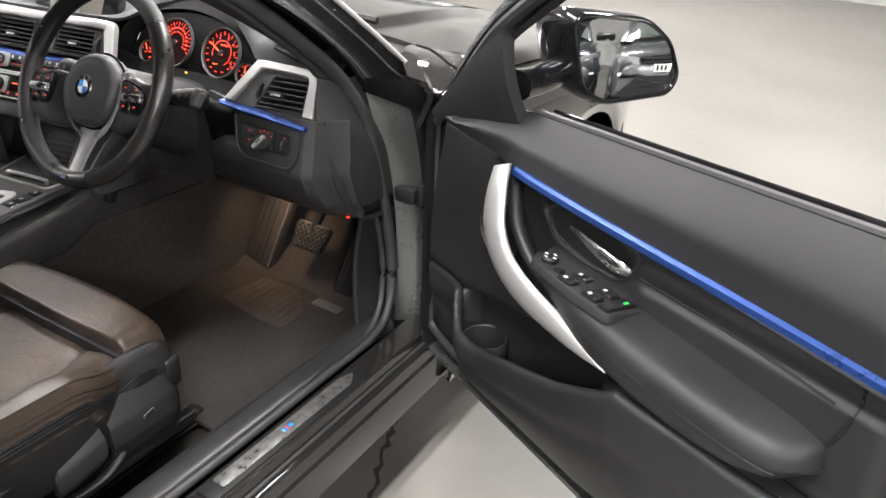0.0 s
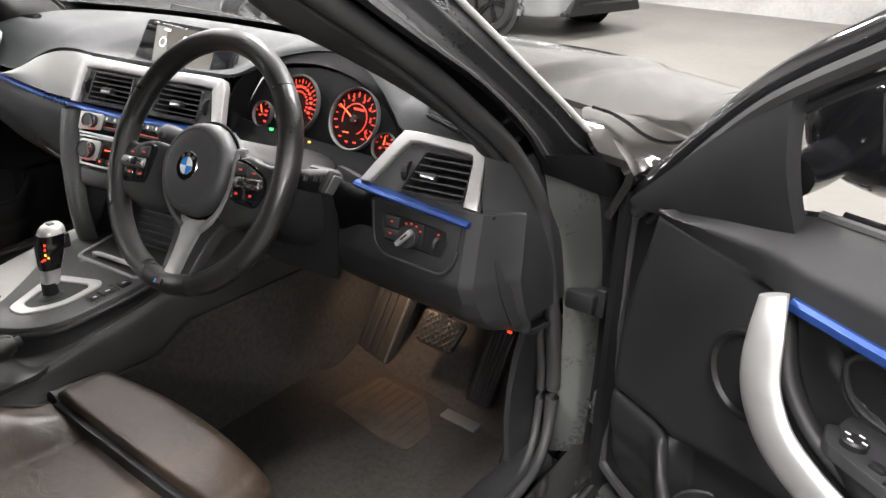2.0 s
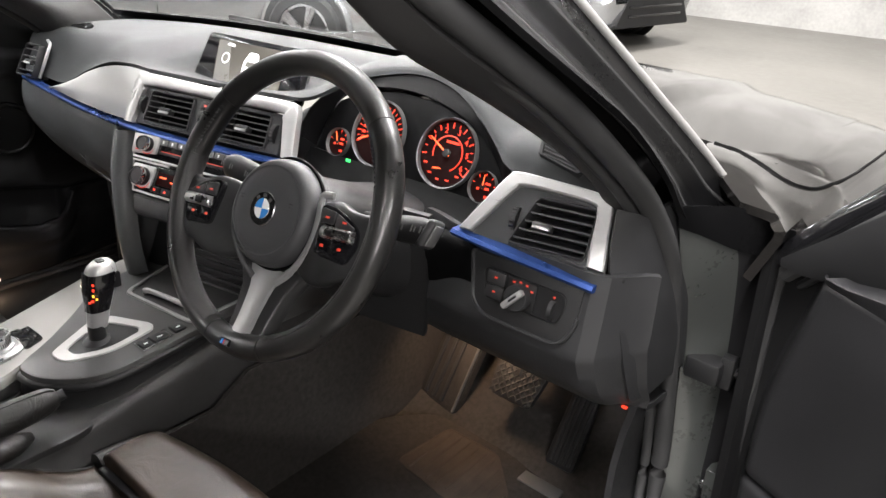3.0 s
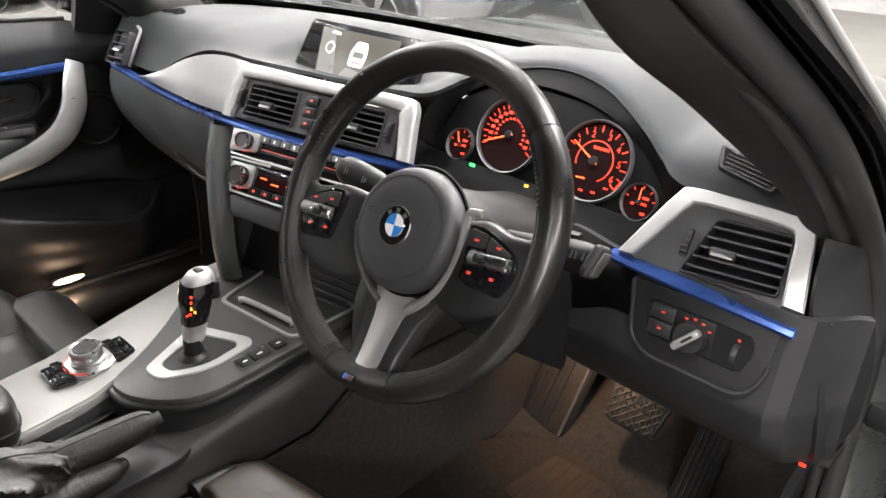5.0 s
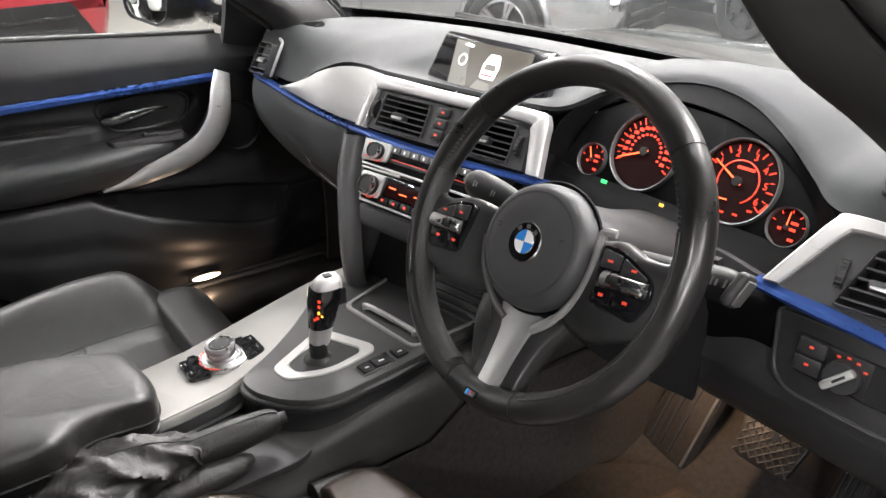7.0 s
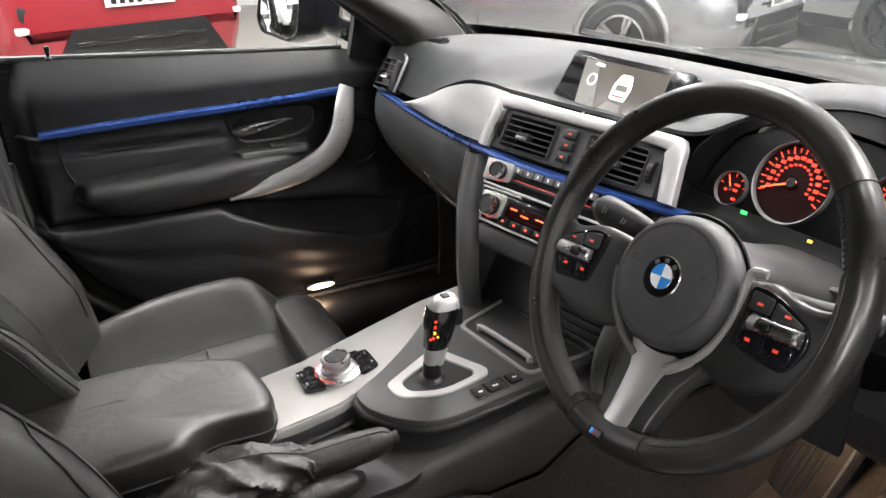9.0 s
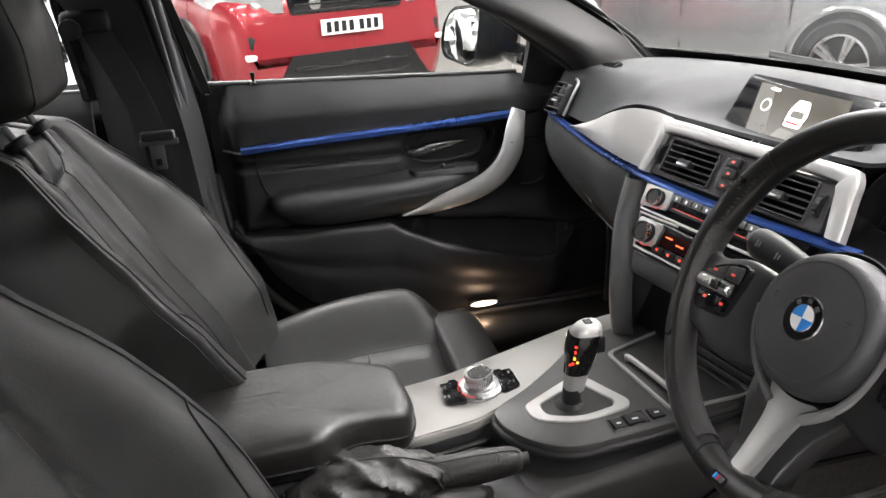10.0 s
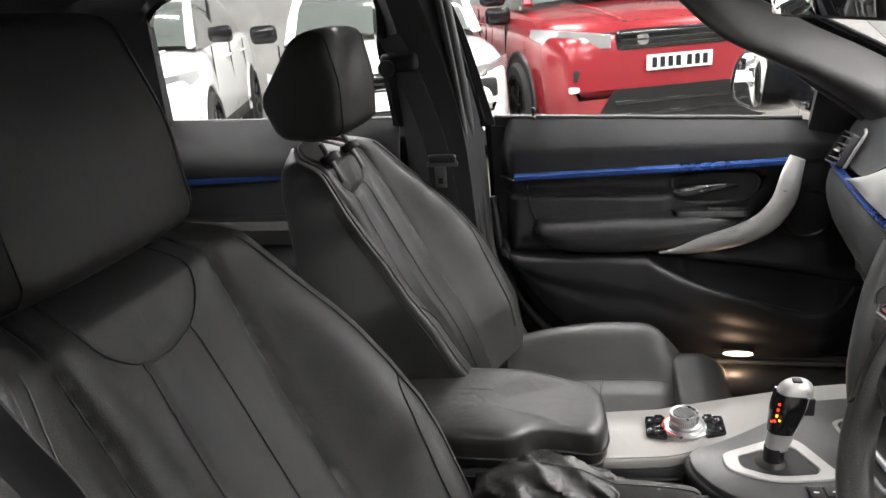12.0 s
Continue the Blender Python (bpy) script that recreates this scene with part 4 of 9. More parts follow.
def low_z(y):
    return float(np.interp(y, [-0.525, -0.51, -0.48, -0.44, -0.39, -0.33, -0.25, -0.1, 0.42], [0.70, 0.64, 0.575, 0.52, 0.475, 0.44, 0.42, 0.405, 0.40]))


def lip_z(y):
    return float(np.interp(y, [-0.53, -0.43, -0.30, -0.19, -0.163, -0.11, -0.065, 0.0, 0.058, 0.11, 0.16, 0.21, 0.237, 0.252, 0.268, 0.30, 0.34, 0.43], [0.664, 0.664, 0.670, 0.668, 0.648, 0.621, 0.600, 0.579, 0.563, 0.548, 0.536, 0.537, 0.548, 0.566, 0.588, 0.592, 0.592, 0.590]))


def mouth_z(y):
    z = float(np.interp(y, [-0.20, -0.19, -0.155, -0.118, -0.042, 0.071, 0.156, 0.23, 0.262, 0.275], [0.668, 0.668, 0.652, 0.648, 0.640, 0.628, 0.615, 0.598, 0.588, 0.588]))
    return max(z, lip_z(y) + 0.003)


def lining_x(y, z):
    """How far out the upper lining lies at (y, z), above the pocket."""
    zs, zt = strip_z(y), belt_z(y)
    fr = sm(0.10, 0.20, y)
    if z > zs - 0.004:
        k = (z - zs) / max(zt - zs, 0.02)
        x = 0.752 + 0.018 * sm(0.05, -0.5, y) * (1 - min(1.0, max(0.0, k))) + 0.006 * max(0, k) + 0.044 * max(0.0, (k - 0.42) / 0.58) ** 1.2 + 0.018 * fr * max(0.0, 1 - k)
    else:
        rec = 0.788 * (1 - fr) + 0.770 * fr
        x = rec - (rec - 0.757 - 0.013 * fr) * sm(zs - 0.016, zs - 0.004, z)
        seam = 0.808 - 0.02 * (y + 0.14)
        soft = sm(-0.13, -0.16, y)
        x -= soft * 0.009 * (sm(seam - 0.002, seam - 0.016, z) + 0.6 * math.exp(-((z - seam - 0.016) / 0.011) ** 2))
        x -= 0.020 * sm(0.70, 0.63, z) * (1 - fr)
        # hollow behind the release lever
        e = ((y + 0.028) / 0.098) ** 2 + ((z - 0.823 - 0.10 * (y + 0.028)) / 0.032) ** 2
        x += 0.020 * sm(1.15, 0.8, e)
    return x + edge_x(y)


def edge_x(y):
    return 0.05 * sm(-0.50, -0.54, y) + 0.045 * sm(0.385, 0.432, y)


def swell_x(y):
    return 0.716 + 0.026 * sm(-0.2, -0.5, y) + 0.052 * sm(0.19, 0.31, y)


def door_x(y, z):
    zl = lip_z(y)
    return lining_x(y, z) if z > zl else swell_x(y) + edge_x(y)


def door_column(y):
    """One upright line of the lining: lower swell, rolled lip, pocket, padded panel, top roll."""
    zb, zl, zm, zs, zt, xs, e = low_z(y), lip_z(y), mouth_z(y), strip_z(y), belt_z(y), swell_x(y), edge_x(y)
    op = sm(0.0, 0.035, zm - zl - 0.003)
    pts = []
    for u in np.linspace(0, 1, 18):
        z = zb + u * (zl - 0.016 - zb)
        pts.append((xs + e + 0.050 * (1 - u) ** 2.2 + 0.006 * math.exp(-((u - 0.62) / 0.10) ** 2), z))
    pts += [(xs + e + 0.0005, zl - 0.010), (xs + e + 0.003, zl - 0.004), (xs + e + 0.008, zl - 0.0005), (xs + e + 0.014, zl), (xs + e + 0.019, zl - 0.003 - 0.002 * op), (xs + e + 0.021, zl - 0.005 - 0.010 * op)]
    xb = xs + e + 0.022 + op * max(0.0, 0.806 - xs - 0.022)
    x1 = lining_x(y, zm + 0.012)
    pts += [(xs + e + 0.022 + 0.004 * op, zl - 0.006 - 0.055 * op), (xs + e + 0.022 + 0.012 * op, zl - 0.006 - 0.070 * op), (xb - 0.012 * op, zl - 0.006 - 0.070 * op), (xb, zl - 0.005 - 0.055 * op), (xb, zl - 0.002 + 0.4 * op * (zm - zl))]
    pts += [(max(x1 + 0.016, xb - 0.004), zm - 0.001), (x1 + 0.008, zm + 0.001), (x1 + 0.003, zm + 0.005), (x1, zm + 0.012)]
    for u in np.linspace(0.04, 1, 44):
        z = zm + 0.012 + u * (zs - 0.020 - zm - 0.012)
        pts.append((lining_x(y, z), z))
    for z in np.linspace(zs - 0.018, zs, 8):
        pts.append((lining_x(y, z), z))
    for u in np.linspace(0.08, 1, 14):
        z = zs + u * (zt - zs)
        pts.append((lining_x(y, z), z))
    return [(x, y - 0.055 * sm(0.66, 0.97, z) * sm(0.22, 0.43, y), z) for x, z in pts]


def door_point(y, z, out=0.0):
    return (door_x(y, z) - out, y, z)


def front_door(side):
    driver = side > 0
    turn = Matrix.Rotation(radians(-1.5), 4, "Y") @ Matrix.Rotation(radians(OPEN), 4, "Z") if driver else None
    t = thing("driver_door" if driver else "passenger_door", (side * HINGE[0], HINGE[1], 0.36),
              "black lined driver's door standing open, with silver pull and blue strip" if driver else "black lined passenger door, shut, with silver pull and blue strip", "car door", "front doors", turn)

    def add(name, bm, mat, parent=t, label="", sharp=38):
        return part(name, mirrored(bm, side), mat, parent, label, sharp=sharp)

    # lining
    ys = np.concatenate([np.linspace(-0.538, -0.20, 40), np.linspace(-0.194, 0.20, 60), np.linspace(0.205, 0.275, 20), np.linspace(0.285, 0.43, 22)])
    add("door_lining", skin([door_column(y) for y in ys], 0.003, flip=True), door_soft, label="black grained door lining with an open pocket", sharp=50)
    # blue strip
    yy = np.linspace(0.108, -0.497, 30)
    sec = lambda y, z, x: [(x + 0.006, y, z - 0.0085), (x - 0.005, y, z - 0.0082), (x - 0.0090, y, z - 0.0045), (x - 0.0085, y, z + 0.0035), (x - 0.004, y, z + 0.0078), (x + 0.006, y, z + 0.0085)]
    add("blue_strip", loft([sec(y, strip_z(y), (0.7525 if driver else 0.7405) + 0.020 * sm(0.05, -0.5, y)) for y in yy]), blue, label="blue anodised trim strip")
    # silver pull: a sweeping, tapering bow
    pull = curve([(0.734, 0.120, 0.897, 0.0175), (0.716, 0.106, 0.860, 0.0225), (0.706, 0.092, 0.808, 0.0255), (0.704, 0.060, 0.762, 0.0260), (0.708, 0.012, 0.732, 0.0250), (0.717, -0.045, 0.711, 0.0215), (0.728, -0.108, 0.693, 0.0150), (0.740, -0.162, 0.680, 0.004)], 40)
    rings = []
    for i, (x, y, z, r) in enumerate(pull):
        a, b = pull[max(i - 1, 0)], pull[min(i + 1, len(pull) - 1)]
        d = Vector((0, b[1] - a[1], b[2] - a[2])).normalized()
        w = Vector((0, -d.z, d.y))
        rings.append([tuple(Vector((x, y, z)) + w * r * math.cos(q) + Vector((1, 0, 0)) * (0.013 * math.sin(q)) * (1 if math.sin(q) < 0 else 0.9)) for q in np.linspace(0, 2 * math.pi, 16, endpoint=False)])
    add("pull_handle", loft(rings), silver, label="curved satin silver door pull")
    add("pull_back", tube(curve([(0.765, 0.125, 0.87), (0.752, 0.09, 0.80), (0.750, 0.03, 0.748), (0.76, -0.06, 0.712)], 14), 0.013, 10, flat=0.8), plastic_dk)
    # speaker behind the pull
    sg = add("speaker_grille", turned([(0, 0.002), (0.050, 0.002), (0.054, 0.007), (0.058, 0.007), (0.060, 0.0), (0.060, -0.01), (0, -0.01)], 40, m=Matrix.Translation((0.768, 0.155, 0.762)) @ Matrix.Rotation(radians(-90), 4, "Y")), plastic_dk, label="round speaker grille")
    # inner release: bezel, bowl, lever
    bez = rpoly([(0.062, 0.838), (0.040, 0.856), (-0.057, 0.860), (-0.132, 0.852), (-0.144, 0.836), (-0.128, 0.795), (-0.105, 0.782), (-0.030, 0.780), (0.030, 0.787), (0.052, 0.804)], 0.014)
    bc = (-0.026, 0.822)
    ring = lambda k, d: [(0.789 + d, bc[0] + (y - bc[0]) * (1 - (1 - k) * 0.55), bc[1] + (z - bc[1]) * k) for y, z in bez]
    rb = add("release_bezel", loft([ring(1.0, 0.003), ring(0.99, -0.003), ring(0.93, -0.0045), ring(0.86, -0.003), ring(0.83, 0.003)], caps=False), plastic, label="black bezel of the door release")
    add("release_bowl", loft([ring(0.84, 0.0), ring(0.76, 0.010), ring(0.60, 0.014), ring(0.2, 0.015)]), plastic_dk, rb)
    lev = curve([(0.792, 0.012, 0.822, 0.004), (0.783, -0.02, 0.824, 0.0075), (0.775, -0.065, 0.821, 0.011), (0.775, -0.105, 0.815, 0.0135), (0.782, -0.126, 0.811, 0.010), (0.786, -0.131, 0.810, 0.004)], 20)
    add("release_lever", tube([p[:3] for p in lev], [p[3] for p in lev], 12, flat=0.55, up=(1, 0, 0.2)), chrome, rb, "chrome door release lever")
    # armrest
    ar = []
    for y, x, zt, zb in curve([(0.035, 0.752, 0.775, 0.735), (-0.02, 0.728, 0.775, 0.715), (-0.12, 0.708, 0.768, 0.690), (-0.25, 0.700, 0.762, 0.682), (-0.34, 0.704, 0.757, 0.681), (-0.395, 0.710, 0.754, 0.687), (-0.428, 0.722, 0.750, 0.696), (-0.447, 0.744, 0.744, 0.708), (-0.456, 0.772, 0.736, 0.718)], 40):
        m_ = (zt + zb) / 2
        ar.append([(0.81, y, zt + 0.004), (max(0.765, x + 0.030), y, zt + 0.004), (x + 0.020, y, zt), (x + 0.006, y, zt - 0.008), (x, y, zt - 0.022), (x + 0.002, y, m_ - 0.006), (x + 0.012, y, zb + 0.010), (x + 0.030, y, zb), (0.81, y, zb - 0.004)])
    arm = add("armrest", loft([curve(r, 20) for r in ar]), door_soft, label="black padded armrest", sharp=70)
    # seams of the padded panel: a long pleat, an upright piece in front of the release, the rear edge of the insert
    add("panel_pleat", tube([door_point(y, 0.811 - 0.022 * (y + 0.14) ** 2 * 3 - 0.0022, 0.0006) for y in np.linspace(-0.145, -0.445, 24)], 0.0016, 6), plastic_dk)
    add("insert_edge", tube([door_point(y, z, 0.001) for y, z in curve([(-0.470, 0.850), (-0.468, 0.815), (-0.463, 0.780), (-0.452, 0.752)], 14)], 0.0022, 6), plastic_dk)
    for dy, rad in ((0.0, 0.0014), (-0.026, 0.0012)):
        add("insert_seam", tube([door_point(y + dy, z, 0.0005) for y, z in curve([(0.076, 0.872), (0.066, 0.83), (0.052, 0.80), (0.030, 0.782)], 12)], rad, 6), plastic_dk)
    add("insert_tuck", tube([door_point(y, 0.8340, 0.0004) for y in np.linspace(0.064, 0.040, 6)], 0.0012, 5), plastic_dk)
    add("armrest_seam", tube([(r[4][0] + 0.001, r[4][1], r[4][2] - 0.012) for r in ar[6:-9]], 0.0011, 5), plastic_dk, arm)
    # switches
    if driver:
        P = Matrix(((0, -0.99, 0.12, 0.748), (1, 0, 0, 0), (0, 0.12, 0.99, 0.7715), (0, 0, 0, 1)))
        sw = add("switch_panel", slab(rpoly([(0.045, -0.012), (0.02, 0.022), (-0.10, 0.036), (-0.165, 0.036), (-0.17, -0.030), (-0.04, -0.030), (0.035, -0.026)], 0.012), -0.01, 0.004, 0.003, m=P), plastic, label="window switch panel")
        add("mirror_joystick", disc(0.014, 0.010, 20, (0.004, -0.002, 0.003), 0.003, m=P), plastic_dk, sw)
        for k in range(4):
            a = k * math.pi / 2
            add("joystick_arrow", box(0.006, 0.002, 0.0008, (0.004 + 0.0095 * math.cos(a), -0.002 + 0.0095 * math.sin(a), 0.0134), 0, m=P), print_white, sw)
        add("fold_switch", box(0.016, 0.012, 0.008, (-0.032, 0.010, 0.005), 0.002, m=P), plastic_dk, sw)
        for a in (-0.062, -0.115):
            for b in (-0.012, 0.018):
                s1 = add("window_switch", box(0.030, 0.020, 0.007, (a, b, 0.005), 0.0025, m=P), plastic_dk, sw)
                add("switch_tip", box(0.005, 0.017, 0.002, (a - 0.011, b, 0.0087), 0.0008, m=P), satin, s1)
                add("switch_mark", box(0.005, 0.0055, 0.0008, (a + 0.006, b, 0.0087), 0, m=P), print_white, s1)
        k1 = add("child_lock_switch", box(0.020, 0.056, 0.009, (-0.148, 0.003, 0.005), 0.002, m=P), plastic_dk, sw)
        add("lock_telltale", box(0.003, 0.008, 0.001, (-0.152, -0.010, 0.0098), 0, m=P), glow_green, k1)
        # cup holder in the pocket
        add("pocket_cup", turned([(0.040, 0.035), (0.042, 0.038), (0.044, 0.035), (0.040, -0.04), (0, -0.04), (0, -0.036), (0.037, -0.036), (0.040, 0.035)], 32, (0.770, 0.180, 0.490)), plastic, label="round bottle holder in the door pocket")
    else:
        P = Matrix(((0, -0.99, 0.12, 0.748), (1, 0, 0, 0), (0, 0.12, 0.99, 0.7735), (0, 0, 0, 1)))
        sw = add("switch_panel", slab(rpoly([(0.03, -0.02), (0.02, 0.022), (-0.13, 0.022), (-0.135, -0.02)], 0.010), -0.01, 0.004, 0.003, m=P), plastic, label="window switch panel")
        s1 = add("window_switch", box(0.032, 0.020, 0.010, (-0.045, 0.0, 0.006), 0.003, m=P), plastic_dk, sw)
        add("switch_tip", box(0.006, 0.016, 0.002, (-0.056, 0, 0.0112), 0.0008, m=P), satin, s1)
    # belt: top roll, rubber lip and bright line, lock pin
    yb = np.linspace(0.139, -0.545, 24)
    add("belt_lip", tube([(0.807, y, belt_z(y) + 0.001) for y in yb], 0.0065, 8), rubber)
    add("belt_cap", loft([[(0.808, y, belt_z(y) - 0.020), (0.808, y, belt_z(y) - 0.004), (0.838, y, belt_z(y) - 0.007), (0.838, y, belt_z(y) - 0.020)] for y in yb]), plastic_dk)
    add("belt_bright_line", tube([(0.846, y, belt_z(y) - 0.004) for y in yb], 0.004, 8), black_paint)
    add("lock_pin", turned([(0, -0.002), (0.007, -0.002), (0.006, 0.003), (0.0035, 0.005), (0.0035, 0.012), (0.005, 0.016), (0.005, 0.024), (0, 0.026)], 12, (0.799, -0.451, belt_z(-0.451))), plastic_dk, label="door lock pin")
    # corner panel carrying the mirror
    rowsc = []
    for a in np.linspace(0, 1, 12):
        y0 = 0.150 + a * (0.418 - 0.150)
        zt = float(np.interp(y0, [0.150, 0.165, 0.22, 0.34, 0.418], [1.110, 1.103, 1.062, 0.962, 0.898]))
        zb = belt_z(y0) - 0.014
        rowsc.append([(0.803 - 0.016 * math.sin(math.pi * min(1, v * 0.9)) * (1 - a) - 0.038 * v * (1 - a), y0, zb + v * max(zt - zb, 0.002)) for v in np.linspace(0, 1, 10)])
    add("mirror_corner_panel", skin(rowsc, 0.02), plastic, label="black triangular mirror corner panel")
    # window frame
    fr = [(0.815, 0.43, 0.885), (0.803, 0.35, 0.965), (0.772, 0.20, 1.095), (0.737, 0.02, 1.200), (0.695, -0.12, 1.292), (0.668, -0.25, 1.345), (0.650, -0.42, 1.365), (0.648, -0.56, 1.360), (0.668, -0.628, 1.31), (0.715, -0.608, 1.15), (0.775, -0.570, 0.99)]
    add("window_frame", tube(curve(fr, 60), 0.021, 10, flat=1.2), black_paint, label="black window frame")
    if driver:
        add("frame_seal", tube([(p[0] - 0.018, p[1] - 0.010, p[2] - 0.010) for p in curve(fr[:7], 36)], 0.011, 8), rubber)
        add("frame_ledge", tube([(p[0] - 0.006, p[1] - 0.024, p[2] - 0.022) for p in curve(fr[:7], 36)], 0.006, 8), plastic)
    if not driver:
        gr = []
        for y in np.linspace(0.135, -0.61, 18):
            zt = float(np.interp(y, [-0.61, -0.60, -0.56, -0.40, -0.25, 0.02, 0.139], [1.0, 1.30, 1.345, 1.345, 1.315, 1.195, 1.125]))
            zb = belt_z(y) - 0.01
            gr.append([(0.822 - 0.42 * max(0, z - 0.97) ** 1.05 * 1.0, y, z) for z in np.linspace(zb, max(zt, zb + 0.01), 12)])
        g = add("window_pane", skin(gr, 0.004), pane, label="clear side window")
        g.visible_shadow = False
    # outer skin and edges
    sk = []
    for y in np.linspace(0.455, -0.575, 26):
        zb = low_z(max(-0.525, min(0.42, y))) - 0.10 if y > -0.5 else 0.36
        sk.append([(x, y, z) for x, z in curve([(0.845, belt_z(y) - 0.004), (0.875, 0.90), (0.888, 0.78), (0.878, 0.62), (0.885, 0.48), (0.875, max(0.33, min(zb, 0.36))), (0.84, 0.325)], 18)])
    add("outer_skin", skin(sk, 0.010), paint, label="grey metallic door skin", sharp=70)
    add("door_shell_edge", skin([[(x, 0.452 + (0.02 if x < 0.8 else 0.0) * 0, z) for x in np.linspace(0.79, 0.872, 5)] for z in np.linspace(0.33, 0.90, 14)], 0.014), plastic_dk, label="black front edge of the door")
    add("lower_seal", tube(curve([(0.815, 0.44, 0.90), (0.812, 0.445, 0.70), (0.812, 0.445, 0.45), (0.812, 0.40, 0.385), (0.812, 0.1, 0.375), (0.812, -0.3, 0.385), (0.812, -0.45, 0.46), (0.812, -0.53, 0.60), (0.812, -0.56, 0.80)], 50), 0.010, 8), rubber)
    add("inner_shell", skin([[(0.814, y, z) for z in np.linspace(low_z(max(-0.525, min(0.42, y))) - 0.012 if y > -0.45 else 0.60, belt_z(y) - 0.022, 10)] for y in np.linspace(0.440, -0.555, 20)], 0.02), plastic_dk)
    add("shell_floor", skin([[(x, y, 0.345) for x in (0.80, 0.85, 0.872)] for y in np.linspace(0.45, -0.45, 8)], 0.01), paint_jamb)
    # side mirror
    mo = rpoly([(0.872, 1.098), (0.885, 1.118), (1.008, 1.106), (1.056, 1.068), (1.078, 1.010), (1.062, 0.978), (0.935, 0.966), (0.895, 0.992)], 0.020)
    mc = (0.972, 1.042)
    tilt = Matrix(((1, 0, 0, 0), (-0.25, 0.065, -1, 0.3018), (0, 1, 0, 0), (0, 0, 0, 1))) if driver else Matrix(((1, 0, 0, 0), (-0.25, 0, -1, 0.300), (0, 1, 0, 0), (0, 0, 0, 1)))
    ring = lambda k, d, dx=0.0: [tuple(tilt @ Vector((mc[0] + dx + (x - mc[0]) * k, mc[1] + (z - mc[1]) * k, d))) for x, z in mo]
    mh = add("side_mirror", loft([ring(0.96, 0.002), ring(1.0, 0.003), ring(1.04, -0.012), ring(1.05, -0.030), ring(1.0, -0.060, -0.004), ring(0.88, -0.088, -0.012), ring(0.66, -0.106, -0.022), ring(0.30, -0.114, -0.03)]), black_paint, label="gloss black door mirror", sharp=70)
    mi = [(mc[0] + (x - mc[0]) * 0.91, mc[1] + (z - mc[1]) * 0.88) for x, z in mo]
    add("mirror_rim", frame_slab(mo, mi, -0.004, 0.006, 0.003, m=tilt), gloss_black, mh)
    cap = lambda k: [tuple(tilt @ Vector((mc[0] + (x - mc[0]) * k, mc[1] + (z - mc[1]) * k, 0.0045 - (((x - mc[0]) * k) ** 2 + ((z - mc[1]) * k) ** 2) / 3.2))) for x, z in mi]
    add("mirror_pane", loft([cap(k) for k in (1.0, 0.85, 0.7, 0.55, 0.4, 0.25, 0.1, 0.02)]), mirror_glass, mh, "mirror pane", sharp=80)
    add("mirror_foot", tube(curve([(0.80, 0.19, 1.0), (0.85, 0.20, 1.0), (0.91, 0.20, 1.015)] if driver else [(0.80, 0.18, 1.0), (0.85, 0.165, 1.0), (0.91, 0.14, 1.015)], 8), [0.034, 0.034, 0.033, 0.033, 0.032, 0.031, 0.030, 0.028], 14, flat=0.75), gloss_black, mh)
    return t


front_door(1)
front_door(-1)


def door_fittings():
    """Check strap and hinges between the post and the open door."""
    st = part("check_strap", join(box(0.05, 0.035, 0.035, (0.772, 0.43, 0.695), 0.006), tube([(0.78, 0.43, 0.695), (0.83, 0.455, 0.695), (0.885, 0.475, 0.69)], 0.008, 8), box(0.02, 0.02, 0.05, (0.80, 0.44, 0.695), 0.004)), plastic_dk, CAR, "black door check strap")
    for z in (0.47, 0.80):
        h = part("hinge", join(box(0.05, 0.04, 0.07, (0.822, 0.485, z), 0.006), turned([(0, -0.045), (0.012, -0.045), (0.012, 0.045), (0, 0.045)], 16, (0.845, 0.470, z))), paint_jamb, CAR, "painted door hinge")
        part("hinge_bolt", disc(0.009, 0.006, 6, m=Matrix.Translation((0.80, 0.476, z)) @ Matrix.Rotation(radians(90), 4, "X")), satin, h)


door_fittings()


